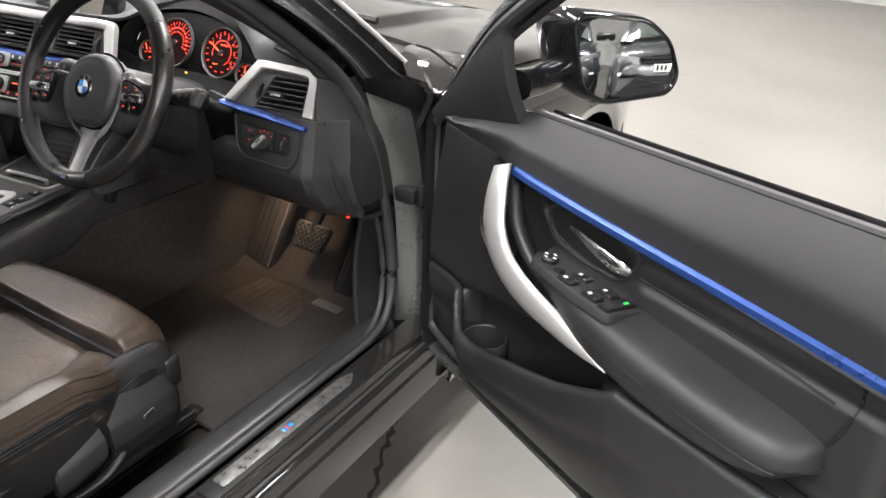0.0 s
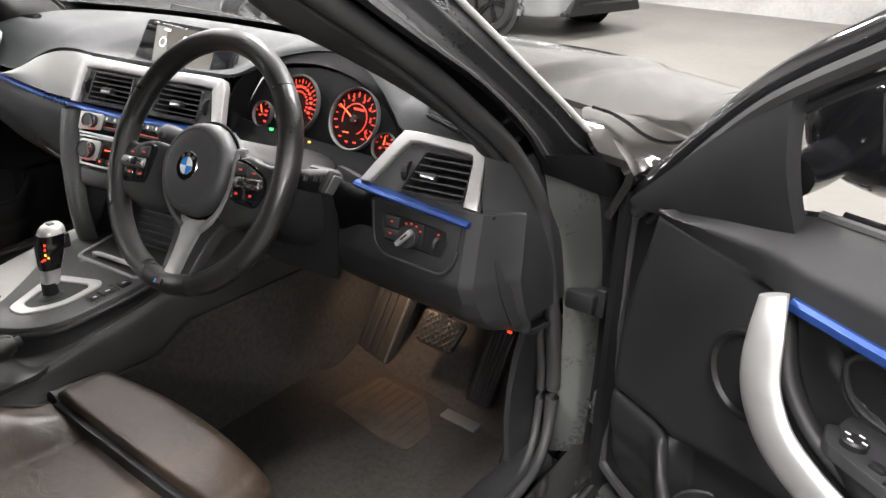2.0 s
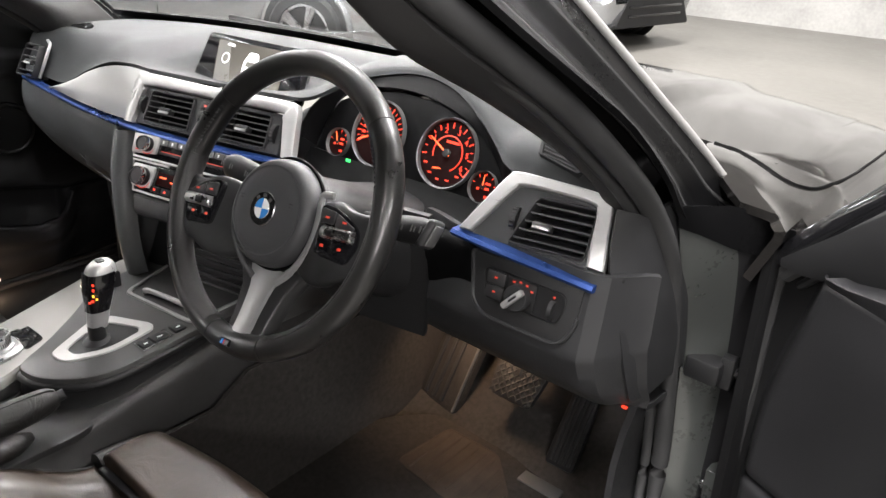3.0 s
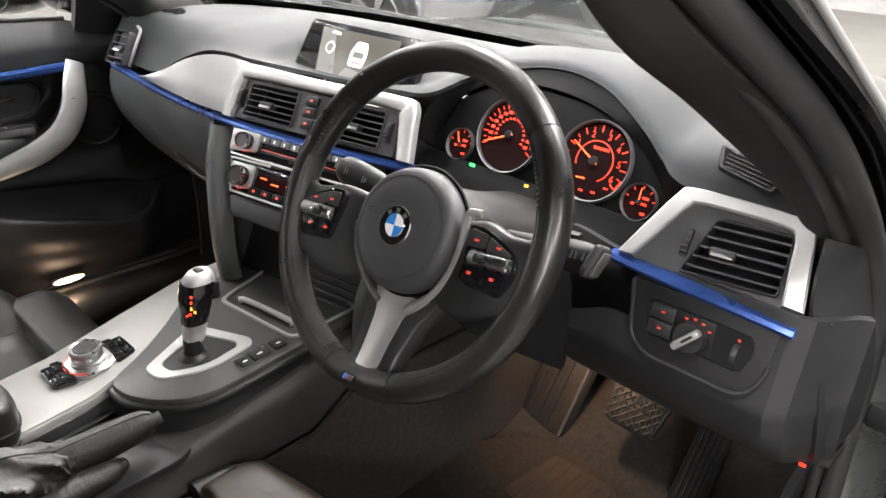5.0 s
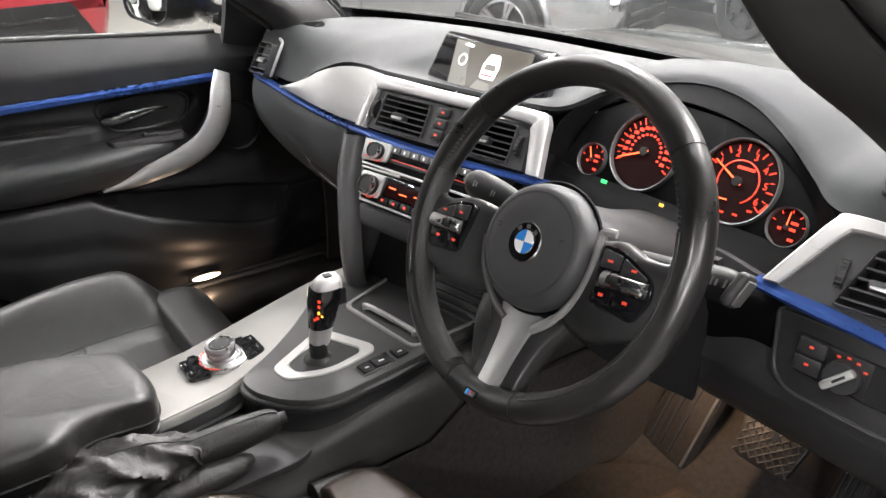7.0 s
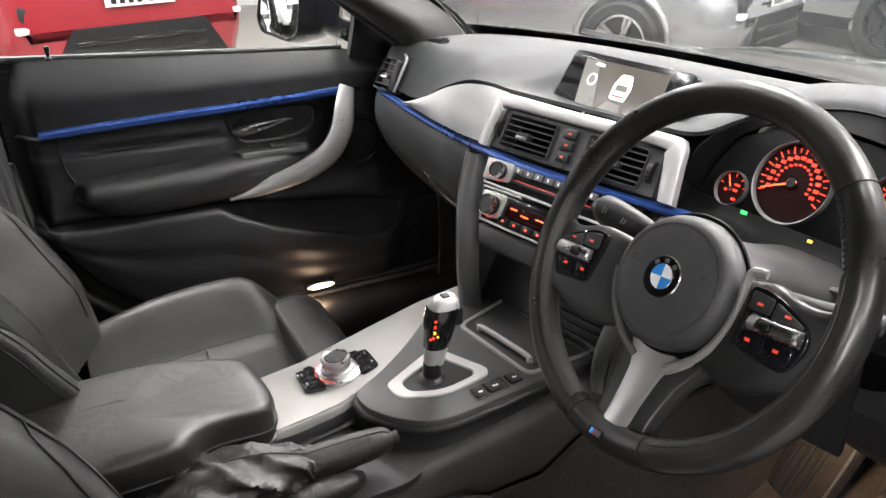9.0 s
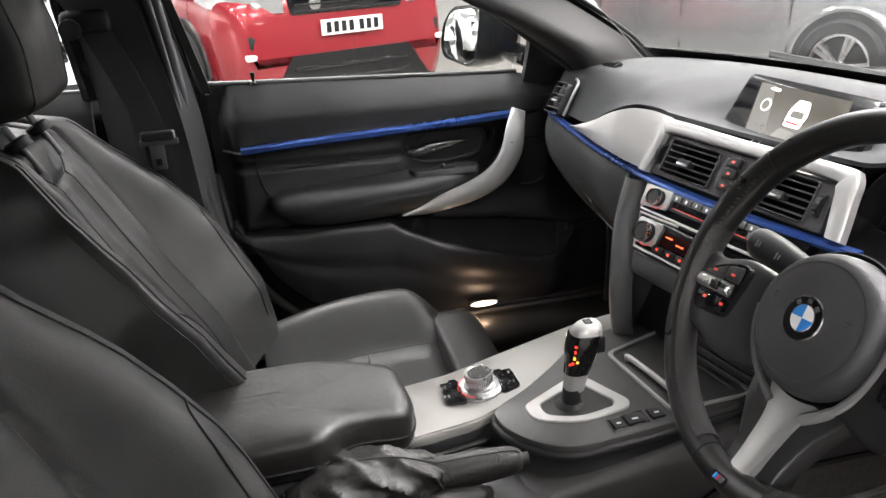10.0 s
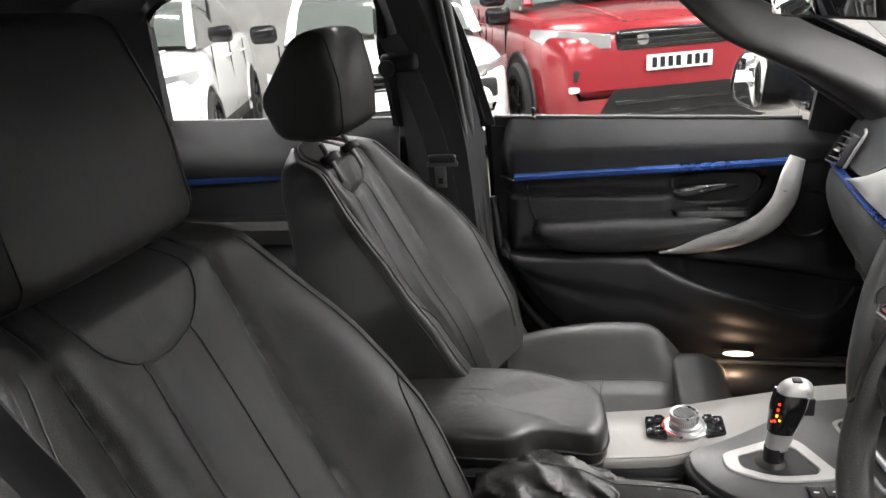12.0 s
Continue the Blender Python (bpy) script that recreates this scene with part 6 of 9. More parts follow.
def air_vent(parent, m, w, h, n, roller, tab_u=0.0, label="air vent with black slats", skew=0.0, name="air_vent"):
    """A recessed outlet: frame, black plate for the shade inside, slats, sliding tab and thumb wheel."""
    o = [(-w / 2, -h / 2), (w / 2, -h / 2), (w / 2, h / 2), (-w / 2 + skew, h / 2)]
    outer, inner = rpoly(o, 0.006, 4), rpoly([(a * 0.955, b * 0.90) for a, b in o], 0.004, 4)
    v = part(name, frame_slab(outer, inner, -0.012, 0.003, 0.0015, m=m), plastic, parent, label)
    # near-black plate: the shade deep in the outlet is put into its colour
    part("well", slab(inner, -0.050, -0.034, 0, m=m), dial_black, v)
    for k in range(n):
        y = (k - (n - 1) / 2) * h * 0.86 / n
        sk = skew * (y / h + 0.5)
        part("slat", loft([[(x, y - 0.0011, 0.0), (x, y + 0.0010, 0.001), (x, y + 0.0036, -0.024), (x, y + 0.0022, -0.025)] for x in (-w * 0.475 + sk, w * 0.475)]), slat_grey, v, m=m)
    tb = part("slide_tab", box(0.026, 0.011, 0.014, (tab_u, -h * 0.06, -0.001), 0.003), plastic, v, m=m)
    part("tab_face", box(0.022, 0.004, 0.003, (tab_u, -h * 0.06 - 0.003, 0.0065), 0.001), satin, tb, m=m)
    if roller:
        cx = roller * (w / 2 + 0.011) + (skew * 0.5 if roller < 0 else 0)
        r = part("thumb_wheel", turned([(0, -0.004), (0.016, -0.004), (0.0165, 0), (0.016, 0.004), (0, 0.004)], 28, m=m @ at(cx, 0, -0.007) @ Matrix.Rotation(radians(90), 4, "Y")), plastic_dk, v)
        for q in range(7):
            a = radians(-60 + 20 * q)
            part("wheel_rib", box(0.006, 0.0016, 0.0016, (cx, 0.0166 * math.sin(a), -0.007 + 0.0166 * math.cos(a)), 0), plastic, r, m=m)
    return v


def dashboard():
    # top pad, swelling into a hood over the dials
    sec = [(-0.715, 0.40, 0.33, 0.985, 0.26, 0.982, 0.225, 0.970, 0.200, 0.900), (-0.62, 0.50, 0.40, 0.998, 0.28, 0.992, 0.236, 0.978, 0.194, 0.900), (-0.48, 0.56, 0.44, 1.005, 0.30, 1.000, 0.234, 0.982, 0.176, 0.911), (-0.40, 0.58, 0.45, 1.008, 0.31, 1.003, 0.238, 0.988, 0.185, 0.946),
           (-0.32, 0.60, 0.46, 1.010, 0.32, 1.006, 0.240, 0.994, 0.190, 0.972), (-0.24, 0.61, 0.46, 1.011, 0.35, 0.998, 0.260, 0.985, 0.189, 0.980), (-0.18, 0.615, 0.46, 1.012, 0.36, 0.988, 0.285, 0.962, 0.188, 0.980), (0.0, 0.62, 0.46, 1.014, 0.37, 0.988, 0.292, 0.964, 0.218, 0.980),
           (0.10, 0.615, 0.46, 1.018, 0.38, 1.002, 0.31, 0.980, 0.237, 0.980), (0.155, 0.61, 0.46, 1.022, 0.385, 1.020, 0.315, 1.005, 0.258, 0.984), (0.20, 0.60, 0.47, 1.030, 0.385, 1.034, 0.325, 1.026, 0.306, 1.012),
           (0.30, 0.60, 0.47, 1.037, 0.39, 1.047, 0.340, 1.045, 0.328, 1.036), (0.38, 0.595, 0.47, 1.036, 0.39, 1.044, 0.337, 1.040, 0.325, 1.030), (0.45, 0.58, 0.46, 1.027, 0.37, 1.030, 0.315, 1.018, 0.300, 1.004),
           (0.50, 0.56, 0.45, 1.017, 0.36, 1.012, 0.292, 0.993, 0.276, 0.978), (0.545, 0.53, 0.44, 1.013, 0.34, 1.009, 0.278, 0.994, 0.252, 0.964), (0.64, 0.46, 0.38, 1.007, 0.32, 1.002, 0.276, 0.989, 0.264, 0.961), (0.700, 0.395, 0.35, 0.985, 0.32, 0.976, 0.30, 0.966, 0.285, 0.950)]
    rows, lips = [], []
    for x, yb, y1, z1, y2, z2, y3, z3, y4, z4 in curve(sec, 110):
        rows.append(curve([(x, yb, 0.983), (x, y1, z1), (x, y2, z2), (x, y3, z3), (x, y4, z4)], 26))
        if 0.155 <= x <= 0.545:
            lips.append((x, y4, z4))
    part("top_pad", skin(rows, 0.006), dash_soft, DASH, "dark grey grained upper dashboard", sharp=70)
    # inner wall of the hood, down to the dial panel
    lipc = [(0.150, 0.236, 0.930), (0.151, 0.246, 0.962)] + lips[1:-1] + [(0.548, 0.244, 0.945), (0.540, 0.230, 0.925)]
    bez = curve([(0.156, 0.262, 0.912), (0.160, 0.272, 0.940), (0.175, 0.288, 0.978), (0.22, 0.300, 1.006), (0.30, 0.306, 1.018), (0.38, 0.304, 1.012), (0.45, 0.296, 0.990), (0.50, 0.282, 0.955), (0.522, 0.268, 0.925), (0.524, 0.260, 0.908)], 60)
    lp = curve(lipc, 60)
    part("hood_lining", skin([[tuple(Vector(a).lerp(Vector(b), k)) for k in np.linspace(0, 1, 8)] for a, b in zip(lp, bez)], 0.003), dial_black, DASH, "black inner wall of the instrument hood")
    # lower front: glovebox side
    rowg = []
    for x, y0, z0 in curve([(-0.705, 0.196, 0.888), (-0.62, 0.183, 0.884), (-0.50, 0.172, 0.880), (-0.38, 0.160, 0.881), (-0.27, 0.150, 0.884), (-0.225, 0.148, 0.886)], 26):
        rowg.append(curve([(x, y0, z0), (x, y0 - 0.010, z0 - 0.020), (x, y0 - 0.012, z0 - 0.060), (x, y0 + 0.004, z0 - 0.105), (x, y0 + 0.05, z0 - 0.165), (x, y0 + 0.14, z0 - 0.23), (x, y0 + 0.30, z0 - 0.26)], 20))
    gb = part("glovebox_lid", skin(rowg, 0.01), dash_soft, DASH, "dark padded glovebox lid", sharp=70)
    part("glovebox_latch", box(0.050, 0.010, 0.018, (-0.375, 0.150, 0.806), 0.003, m=None), satin, gb, "bright glovebox latch")
    part("latch_recess", box(0.085, 0.010, 0.045, (-0.358, 0.153, 0.789), 0.006), plastic_dk, gb)
    part("glovebox_shut", tube(curve([(-0.70, 0.190, 0.835), (-0.55, 0.166, 0.826), (-0.38, 0.152, 0.770), (-0.26, 0.150, 0.760), (-0.236, 0.150, 0.80), (-0.236, 0.145, 0.872)], 40), 0.0025, 6), plastic_dk, gb)
    part("under_panel", skin([[(x, y, z) for y, z in ((0.29, 0.672), (0.36, 0.650), (0.50, 0.625), (0.75, 0.62))] for x in np.linspace(-0.72, -0.16, 8)], 0.01), plastic_dk, DASH)
    # centre stack side cheeks running down to the tunnel
    for pts, w in (([(-0.205, 0.130, 0.884), (-0.188, 0.105, 0.82), (-0.163, 0.088, 0.755), (-0.150, 0.082, 0.69), (-0.148, 0.09, 0.62)], 0.036), ([(0.178, 0.190, 0.884), (0.168, 0.165, 0.82), (0.155, 0.150, 0.755), (0.14, 0.14, 0.69), (0.132, 0.14, 0.62)], 0.035)):
        sg = -1 if pts[0][0] < 0 else 1
        rr = []
        for x, y, z in curve(pts, 20):
            rr.append([(x - sg * w * 0.5, y + 0.02, z), (x - sg * w * 0.35, y + 0.003, z), (x, y - 0.004, z), (x + sg * w * 0.38, y + 0.004, z), (x + sg * w * 0.52, y + 0.03, z), (x + sg * w * 0.56, y + 0.30, z)])
        part("stack_cheek", skin([curve(r, 14) for r in rr], 0.004, flip=sg > 0), cheek_grey, DASH, "dark cheek of the centre stack", sharp=70)
    part("centre_back", slab([(-0.15, -0.172), (0.165, -0.172), (0.19, 0.045), (-0.185, 0.045)], -0.075, -0.058, 0, m=CS), plastic_dk, DASH)
    part("centre_lower", slab(rpoly([(-0.108, -0.176), (0.125, -0.176), (0.145, -0.141), (-0.124, -0.141)], 0.012), -0.030, -0.004, 0.006, m=CS), plastic, DASH)
    part("lower_vent_panel", slab(rpoly([(-0.15, -0.32), (0.16, -0.32), (0.16, -0.165), (-0.15, -0.165)], 0.008), -0.125, -0.105, 0.003, m=CS), plastic_dk, DASH, "lower outlet panel")
    for k in range(6):
        part("lower_slat", box(0.17, 0.0045, 0.016, (0.050, -0.262 + 0.0125 * k, -0.100), 0.001), plastic, DASH, m=CS)
    # silver trim: leaf, rail over the vents, end piece
    low = curve([(-0.525, 0.164, 0.897), (-0.45, 0.158, 0.897), (-0.378, 0.152, 0.897), (-0.27, 0.145, 0.899), (-0.190, 0.139, 0.905)], 26)
    hi = curve([(-0.525, 0.166, 0.899), (-0.45, 0.175, 0.925), (-0.39, 0.182, 0.951), (-0.324, 0.187, 0.970), (-0.25, 0.185, 0.981), (-0.178, 0.183, 0.983)], 26)
    leaf = skin([[tuple(Vector(a).lerp(Vector(b), k) + Vector((0, -0.007 * math.sin(math.pi * k) - 0.003, 0.002 * math.sin(math.pi * k)))) for k in np.linspace(0, 1, 12)] for a, b in zip(low, hi)], 0.003)
    ro = curve([(-0.176, -0.026), (-0.178, 0.020), (-0.172, 0.054), (-0.150, 0.0625), (0.0, 0.0600), (0.150, 0.0610), (0.176, 0.054), (0.184, 0.020), (0.192, -0.026)], 60)
    ri = curve([(-0.158, -0.026), (-0.154, 0.010), (-0.150, 0.034), (-0.138, 0.0420), (0.0, 0.0420), (0.142, 0.0420), (0.154, 0.034), (0.161, 0.010), (0.170, -0.026)], 60)
    rail = band(ro, ri, -0.008, 0.007, CS)
    st = part("silver_trim", join(leaf, rail), silver, DASH, "satin silver dashboard trim", sharp=50)
    # blue strip
    bp = curve([(-0.690, 0.176, 0.892), (-0.60, 0.168, 0.889), (-0.50, 0.159, 0.887), (-0.378, 0.148, 0.887), (-0.27, 0.140, 0.889), (-0.179, 0.134, 0.894), (-0.10, 0.146, 0.891), (-0.035, 0.158, 0.890), (0.06, 0.177, 0.891), (0.145, 0.196, 0.893), (0.19, 0.206, 0.894)], 60)
    part("blue_strip", loft([[(x, y + 0.012, z + 0.0045), (x, y - 0.001, z + 0.0038), (x, y - 0.003, z), (x, y - 0.001, z - 0.0048), (x, y + 0.012, z - 0.006)] for x, y, z in bp]), blue, DASH, "blue anodised strip along the dashboard")
    # centre outlets with the button column between them
    for xa, xb, vc in ((-0.157, 0.0, -0.085), (0.0, 0.158, 0.080)):
        fo = rpoly([(xa, -0.024), (xb, -0.024), (xb * 0.945, 0.040), (xa * 0.95, 0.040)], 0.003, 4)
        fi = rpoly([(vc - 0.050, 0.008 - 0.026), (vc + 0.050, 0.008 - 0.026), (vc + 0.050, 0.008 + 0.026), (vc - 0.047, 0.008 + 0.026)], 0.003, 4)
        part("outlet_panel", frame_slab(fo, fi, -0.03, -0.002, 0.001, m=CS), plastic, DASH)
    air_vent(DASH, CS @ at(-0.085, 0.008, 0.0), 0.104, 0.056, 5, -1, -0.006, skew=0.004)
    air_vent(DASH, CS @ at(0.080, 0.008, 0.0), 0.104, 0.056, 5, 1, 0.0)
    for v, mt in ((0.027, glow_red), (0.010, glow_red), (-0.008, badge_lblue)):
        b = part("console_button", box(0.024, 0.0145, 0.008, (-0.004, v, 0.001), 0.0025), plastic_dk, DASH, m=CS)
        part("button_mark", box(0.0055, 0.0032, 0.0006, (-0.004, v, 0.0052), 0), glow_dim, b, m=CS)
    # passenger end outlet and its silver edge
    EV = facing((-0.645, 0.176, 0.934), (0.10, -0.90, 0.42))
    air_vent(DASH, EV, 0.060, 0.070, 4, 0, 0.006, skew=0.012)
    part("vent_edge", tube(curve([(-0.612, 0.178, 0.900), (-0.607, 0.194, 0.938), (-0.607, 0.208, 0.966), (-0.628, 0.214, 0.972)], 16), 0.0032, 8), silver, DASH)
    # driver's outlet: silver frame, outlet, blue strip
    fr = band(curve([(-0.105, -0.031), (-0.084, 0.010), (-0.064, 0.046), (-0.052, 0.0545), (0.0, 0.0530), (0.058, 0.0475), (0.073, 0.036), (0.078, 0.0), (0.083, -0.043)], 60), curve([(-0.089, -0.031), (-0.068, 0.004), (-0.050, 0.033), (-0.040, 0.0390), (0.0, 0.0385), (0.046, 0.0350), (0.056, 0.026), (0.059, -0.004), (0.062, -0.041)], 60), -0.012, 0.006, DV)
    part("silver_trim", fr, silver, DASH, "satin silver frame of the driver's air outlet")
    fo = rpoly([(-0.098, -0.034), (0.064, -0.046), (0.062, 0.042), (-0.050, 0.046)], 0.004, 4)
    fi = rpoly([(0.008 - 0.047, -0.034), (0.008 + 0.047, -0.034), (0.008 + 0.047, 0.029), (0.008 - 0.027, 0.029)], 0.004, 4)
    part("outlet_panel", frame_slab(fo, fi, -0.035, -0.004, 0.001, m=DV), plastic, DASH)
    air_vent(DASH, DV @ at(0.008, -0.002, -0.003), 0.098, 0.066, 5, -1, -0.012, skew=0.022)
    part("blue_strip", loft([[(x, y + 0.014, z + 0.0022), (x, y - 0.003, z + 0.0022), (x, y - 0.007, z - 0.0015), (x, y - 0.004, z - 0.0060), (x, y + 0.014, z - 0.0065)] for x, y, z in curve([(0.503, 0.182, 0.897), (0.56, 0.184, 0.892), (0.63, 0.188, 0.887), (0.699, 0.194, 0.881)], 20)]), blue, DASH, "blue anodised strip along the dashboard")
    # driver's lower panel with its cranked right end
    rowl = []
    for x in np.linspace(0.43, 0.742, 26):
        e = sm(0.695, 0.742, x)
        l = sm(0.52, 0.43, x)
        rowl.append([(x, y, z) for x, y, z in curve([(x, 0.208 + 0.06 * e + 0.02 * l, 0.893 - 0.005 * e), (x, 0.201 + 0.066 * e + 0.02 * l, 0.855), (x, 0.194 + 0.073 * e + 0.015 * l, 0.815), (x, 0.190 + 0.075 * e + 0.01 * l, 0.790 - 0.01 * l)], 14)] + [(x, y, z) for x, y, z in curve([(x, 0.1925 + 0.075 * e + 0.01 * l, 0.784 - 0.01 * l), (x, 0.205 + 0.072 * e, 0.758), (x, 0.225 + 0.066 * e, 0.728), (x, 0.258 + 0.052 * e, 0.700)], 12)] + [(x, y, z) for x, y, z in curve([(x, 0.264 + 0.05 * e, 0.694), (x, 0.33, 0.672), (x, 0.46, 0.655)], 8)])
    lpn = part("knee_panel", skin(rowl, 0.01), plastic, DASH, "black plastic knee panel", sharp=28)
    part("panel_crease", tube(curve([(0.535, 0.192, 0.84), (0.540, 0.188, 0.810), (0.556, 0.186, 0.799), (0.62, 0.1855, 0.797), (0.68, 0.1865, 0.797), (0.697, 0.195, 0.803)], 30), 0.003, 6), plastic, lpn)
    part("end_cover", skin([curve([(0.690, 0.240, 0.962), (0.696, 0.226, 0.90), (0.716, 0.222, 0.84), (0.728, 0.235, 0.77), (0.728, 0.275, 0.70)], 16), curve([(0.718, 0.255, 0.958), (0.722, 0.255, 0.90), (0.731, 0.262, 0.84), (0.740, 0.285, 0.77), (0.738, 0.31, 0.70)], 16), curve([(0.722, 0.33, 0.962), (0.728, 0.35, 0.90), (0.738, 0.37, 0.84), (0.742, 0.39, 0.77), (0.742, 0.41, 0.70)], 16)], 0.006), plastic, DASH, "black end cover of the dashboard", sharp=70)
    part("end_seam", tube(curve([(0.704, 0.222, 0.880), (0.703, 0.226, 0.840), (0.702, 0.228, 0.800), (0.707, 0.236, 0.766), (0.716, 0.262, 0.725), (0.722, 0.290, 0.690)], 24), 0.0016, 6), dial_black, DASH)
    part("end_slot", box(0.022, 0.006, 0.004, (0.711, 0.222, 0.888), 0.001), plastic_dk, DASH)
    part("service_lamp", box(0.008, 0.004, 0.003, (0.722, 0.288, 0.678), 0.001), glow_red, DASH)
    # shelf between dials and column
    part("dial_shelf", skin([[(x, y, z) for y, z in curve([(0.262, 0.905), (0.245, 0.888), (0.215, 0.876), (0.19, 0.87), (0.20, 0.80), (0.24, 0.74)], 14)] for x in np.linspace(0.15, 0.535, 14)], 0.006), dial_black, DASH, sharp=70)
    # demister outlets on the top, near the pillars
    for s in (1, -1):
        TW = Matrix.Translation((s * 0.597, 0.2695, 0.9967)) @ Matrix.Rotation(radians(s * 5.5), 4, "Y") @ Matrix.Rotation(radians(39), 4, "X") @ Matrix.Rotation(radians(-s * 4), 4, "Z")
        pl = rpoly([(-s * 0.040, 0.013), (-s * 0.028, -0.013), (s * 0.034, -0.016), (s * 0.038, 0.010)][::s], 0.004)
        g = part("demister_grille", frame_slab(pl, [(a * 0.86, b * 0.78) for a, b in pl], -0.006, 0.0030, 0.001, m=TW), dash_soft, DASH, "slotted demister grille")
        # black plate lying on the pad, coloured as the shade inside the slots
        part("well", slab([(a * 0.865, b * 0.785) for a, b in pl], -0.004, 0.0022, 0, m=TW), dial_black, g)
        for k in range(5):
            part("slat", box(0.056 - 0.003 * abs(k - 2), 0.0016, 0.0024, (s * (0.001 + 0.0012 * (2 - k)), -0.0096 + 0.0048 * k, 0.0022), 0, m=TW), plastic_dk, g)


dashboard()


# ---- dials ----
def dials():
    t = thing("instrument_cluster", (0.344, 0.27, 0.89), "four round dials glowing red in a black panel", "instruments")
    pnl = rpoly([(-0.190, -0.030), (-0.180, 0.030), (-0.165, 0.062), (-0.12, 0.086), (-0.04, 0.098), (0.04, 0.094), (0.11, 0.072), (0.160, 0.030), (0.182, -0.005), (0.184, -0.030), (0.10, -0.042), (-0.12, -0.042)], 0.01)
    part("dial_panel", slab(pnl, -0.012, -0.004, 0.001, m=CL), dial_black, t)
    part("lower_bezel", slab(rpoly([(-0.188, -0.045), (0.184, -0.045), (0.184, -0.020), (0.115, -0.022), (0.060, -0.024), (-0.115, -0.020), (-0.188, -0.018)], 0.006), -0.004, 0.002, 0.002, m=CL), dial_black, t)

    def dial(cx, cy, r, name, label, a0, a1, n, needle, nums=(), small=False):
        m = CL @ at(cx, cy, 0)
        d = part(name, turned([(r * 0.945, -0.002), (r * 0.965, 0.003), (r, 0.0040), (r * 1.015, 0.001), (r * 1.015, -0.004), (r * 0.945, -0.004)], 56, m=m), key_silver, t, label)
        part("dial_face", disc(r * 0.91, 0.002, 48, (0, 0, -0.004), 0, m=m), dial_face, d)
        tick = []
        for k in range(n):
            a = radians(a0 + (a1 - a0) * k / (n - 1))
            big = k % (2 if not small else 1) == 0
            tick.append(box(r * (0.16 if big else 0.09), r * (0.030 if big else 0.02) * (1.6 if small else 1), 0.0006, (r * 0.80, 0, 0), 0, m=m @ at(0, 0, -0.0015) @ Matrix.Rotation(a, 4, "Z")))
        part("scale_marks", join(*tick), glow_red, d)
        for txt, a, q in nums:
            words(txt, r * (0.23 if not small else 0.36), glow_red, d, m @ at(r * q * math.cos(radians(a)), r * q * math.sin(radians(a)), -0.0015), "numeral")
        if not small:
            arc = [(0.50 * r * math.cos(radians(a)), 0.50 * r * math.sin(radians(a)), -0.0012) for a in np.linspace(200, -60, 40)]
            if name == "rev_counter":
                part("inner_arc", tube(arc, r * 0.016, 5), glow_red, d, m=m)
        a = radians(needle)
        nd = loft([[(-0.12 * r, -0.02 * r, 0.001), (-0.12 * r, 0.02 * r, 0.001), (-0.12 * r, 0.02 * r, 0.003), (-0.12 * r, -0.02 * r, 0.003)], [(0.78 * r, -0.008 * r, 0.001), (0.78 * r, 0.008 * r, 0.001), (0.78 * r, 0.008 * r, 0.0022), (0.78 * r, -0.008 * r, 0.0022)]])
        part("needle", nd, glow_needle, d, "glowing red needle", m=m @ Matrix.Rotation(a, 4, "Z"))
        part("needle_hub", disc(r * 0.12, 0.005, 20, m=m @ at(0, 0, -0.001)), plastic_dk, d)
        return d, m

    sp, ms = dial(-0.066, 0.030, 0.050, "speedometer", "speedometer with red numerals", 205, -25, 21, 204)
    for k in range(15):
        a = radians(200 - 15.5 * k)
        part("numeral_bar", box(0.0062, 0.0040, 0.0006, (0.031 * math.cos(a), 0.031 * math.sin(a), -0.0014), 0), glow_red, sp, m=ms)
        part("numeral_bar", box(0.0036, 0.0026, 0.0006, (0.0225 * math.cos(a), 0.0225 * math.sin(a), -0.0014), 0), glow_red, sp, m=ms)
    rv, mr_ = dial(0.066, 0.030, 0.050, "rev_counter", "rev counter marked 1 to 6", 190, -35, 15, 152,
                   [(str(k), {1: 150, 2: 112, 3: 72, 4: 38, 5: 6, 6: -28}[k], 0.66) for k in range(1, 7)])
    part("red_zone", tube([(0.0455 * math.cos(radians(a)), 0.0455 * math.sin(radians(a)), -0.001) for a in np.linspace(-18, -34, 10)], 0.0016, 5), glow_red, rv, m=mr_)
    part("print_bar", box(0.022, 0.0035, 0.0006, (0.004, 0.0165, -0.0014), 0), glow_red, rv, m=mr_)
    # consumption scale in the foot of the rev counter
    part("small_needle", box(0.013, 0.0016, 0.0008, (-0.012, -0.0225, 0.0), 0, m=mr_ @ Matrix.Rotation(radians(4), 4, "Z")), glow_needle, rv)
    for k in range(5):
        a = radians(-150 + 26 * k)
        part("scale_bar", box(0.006, 0.0022, 0.0006, (0.038 * math.cos(a), 0.038 * math.sin(a), -0.0014), 0), glow_red, rv, m=mr_)
    d1, m1 = dial(-0.141, 0.0, 0.022, "fuel_gauge", "small fuel gauge", 165, 15, 5, 118, small=True)
    d2, m2 = dial(0.139, 0.0, 0.022, "temperature_gauge", "small temperature gauge", 165, 15, 5, 93, small=True)
    for d, m in ((d1, m1), (d2, m2)):
        for u, v, w in ((0.006, 0.006, 0.008), (0.006, -0.001, 0.007), (-0.008, -0.003, 0.004), (0.008, -0.012, 0.006)):
            part("print_bar", box(w, 0.003, 0.0006, (u, v, -0.0014), 0), glow_red, d, m=m)
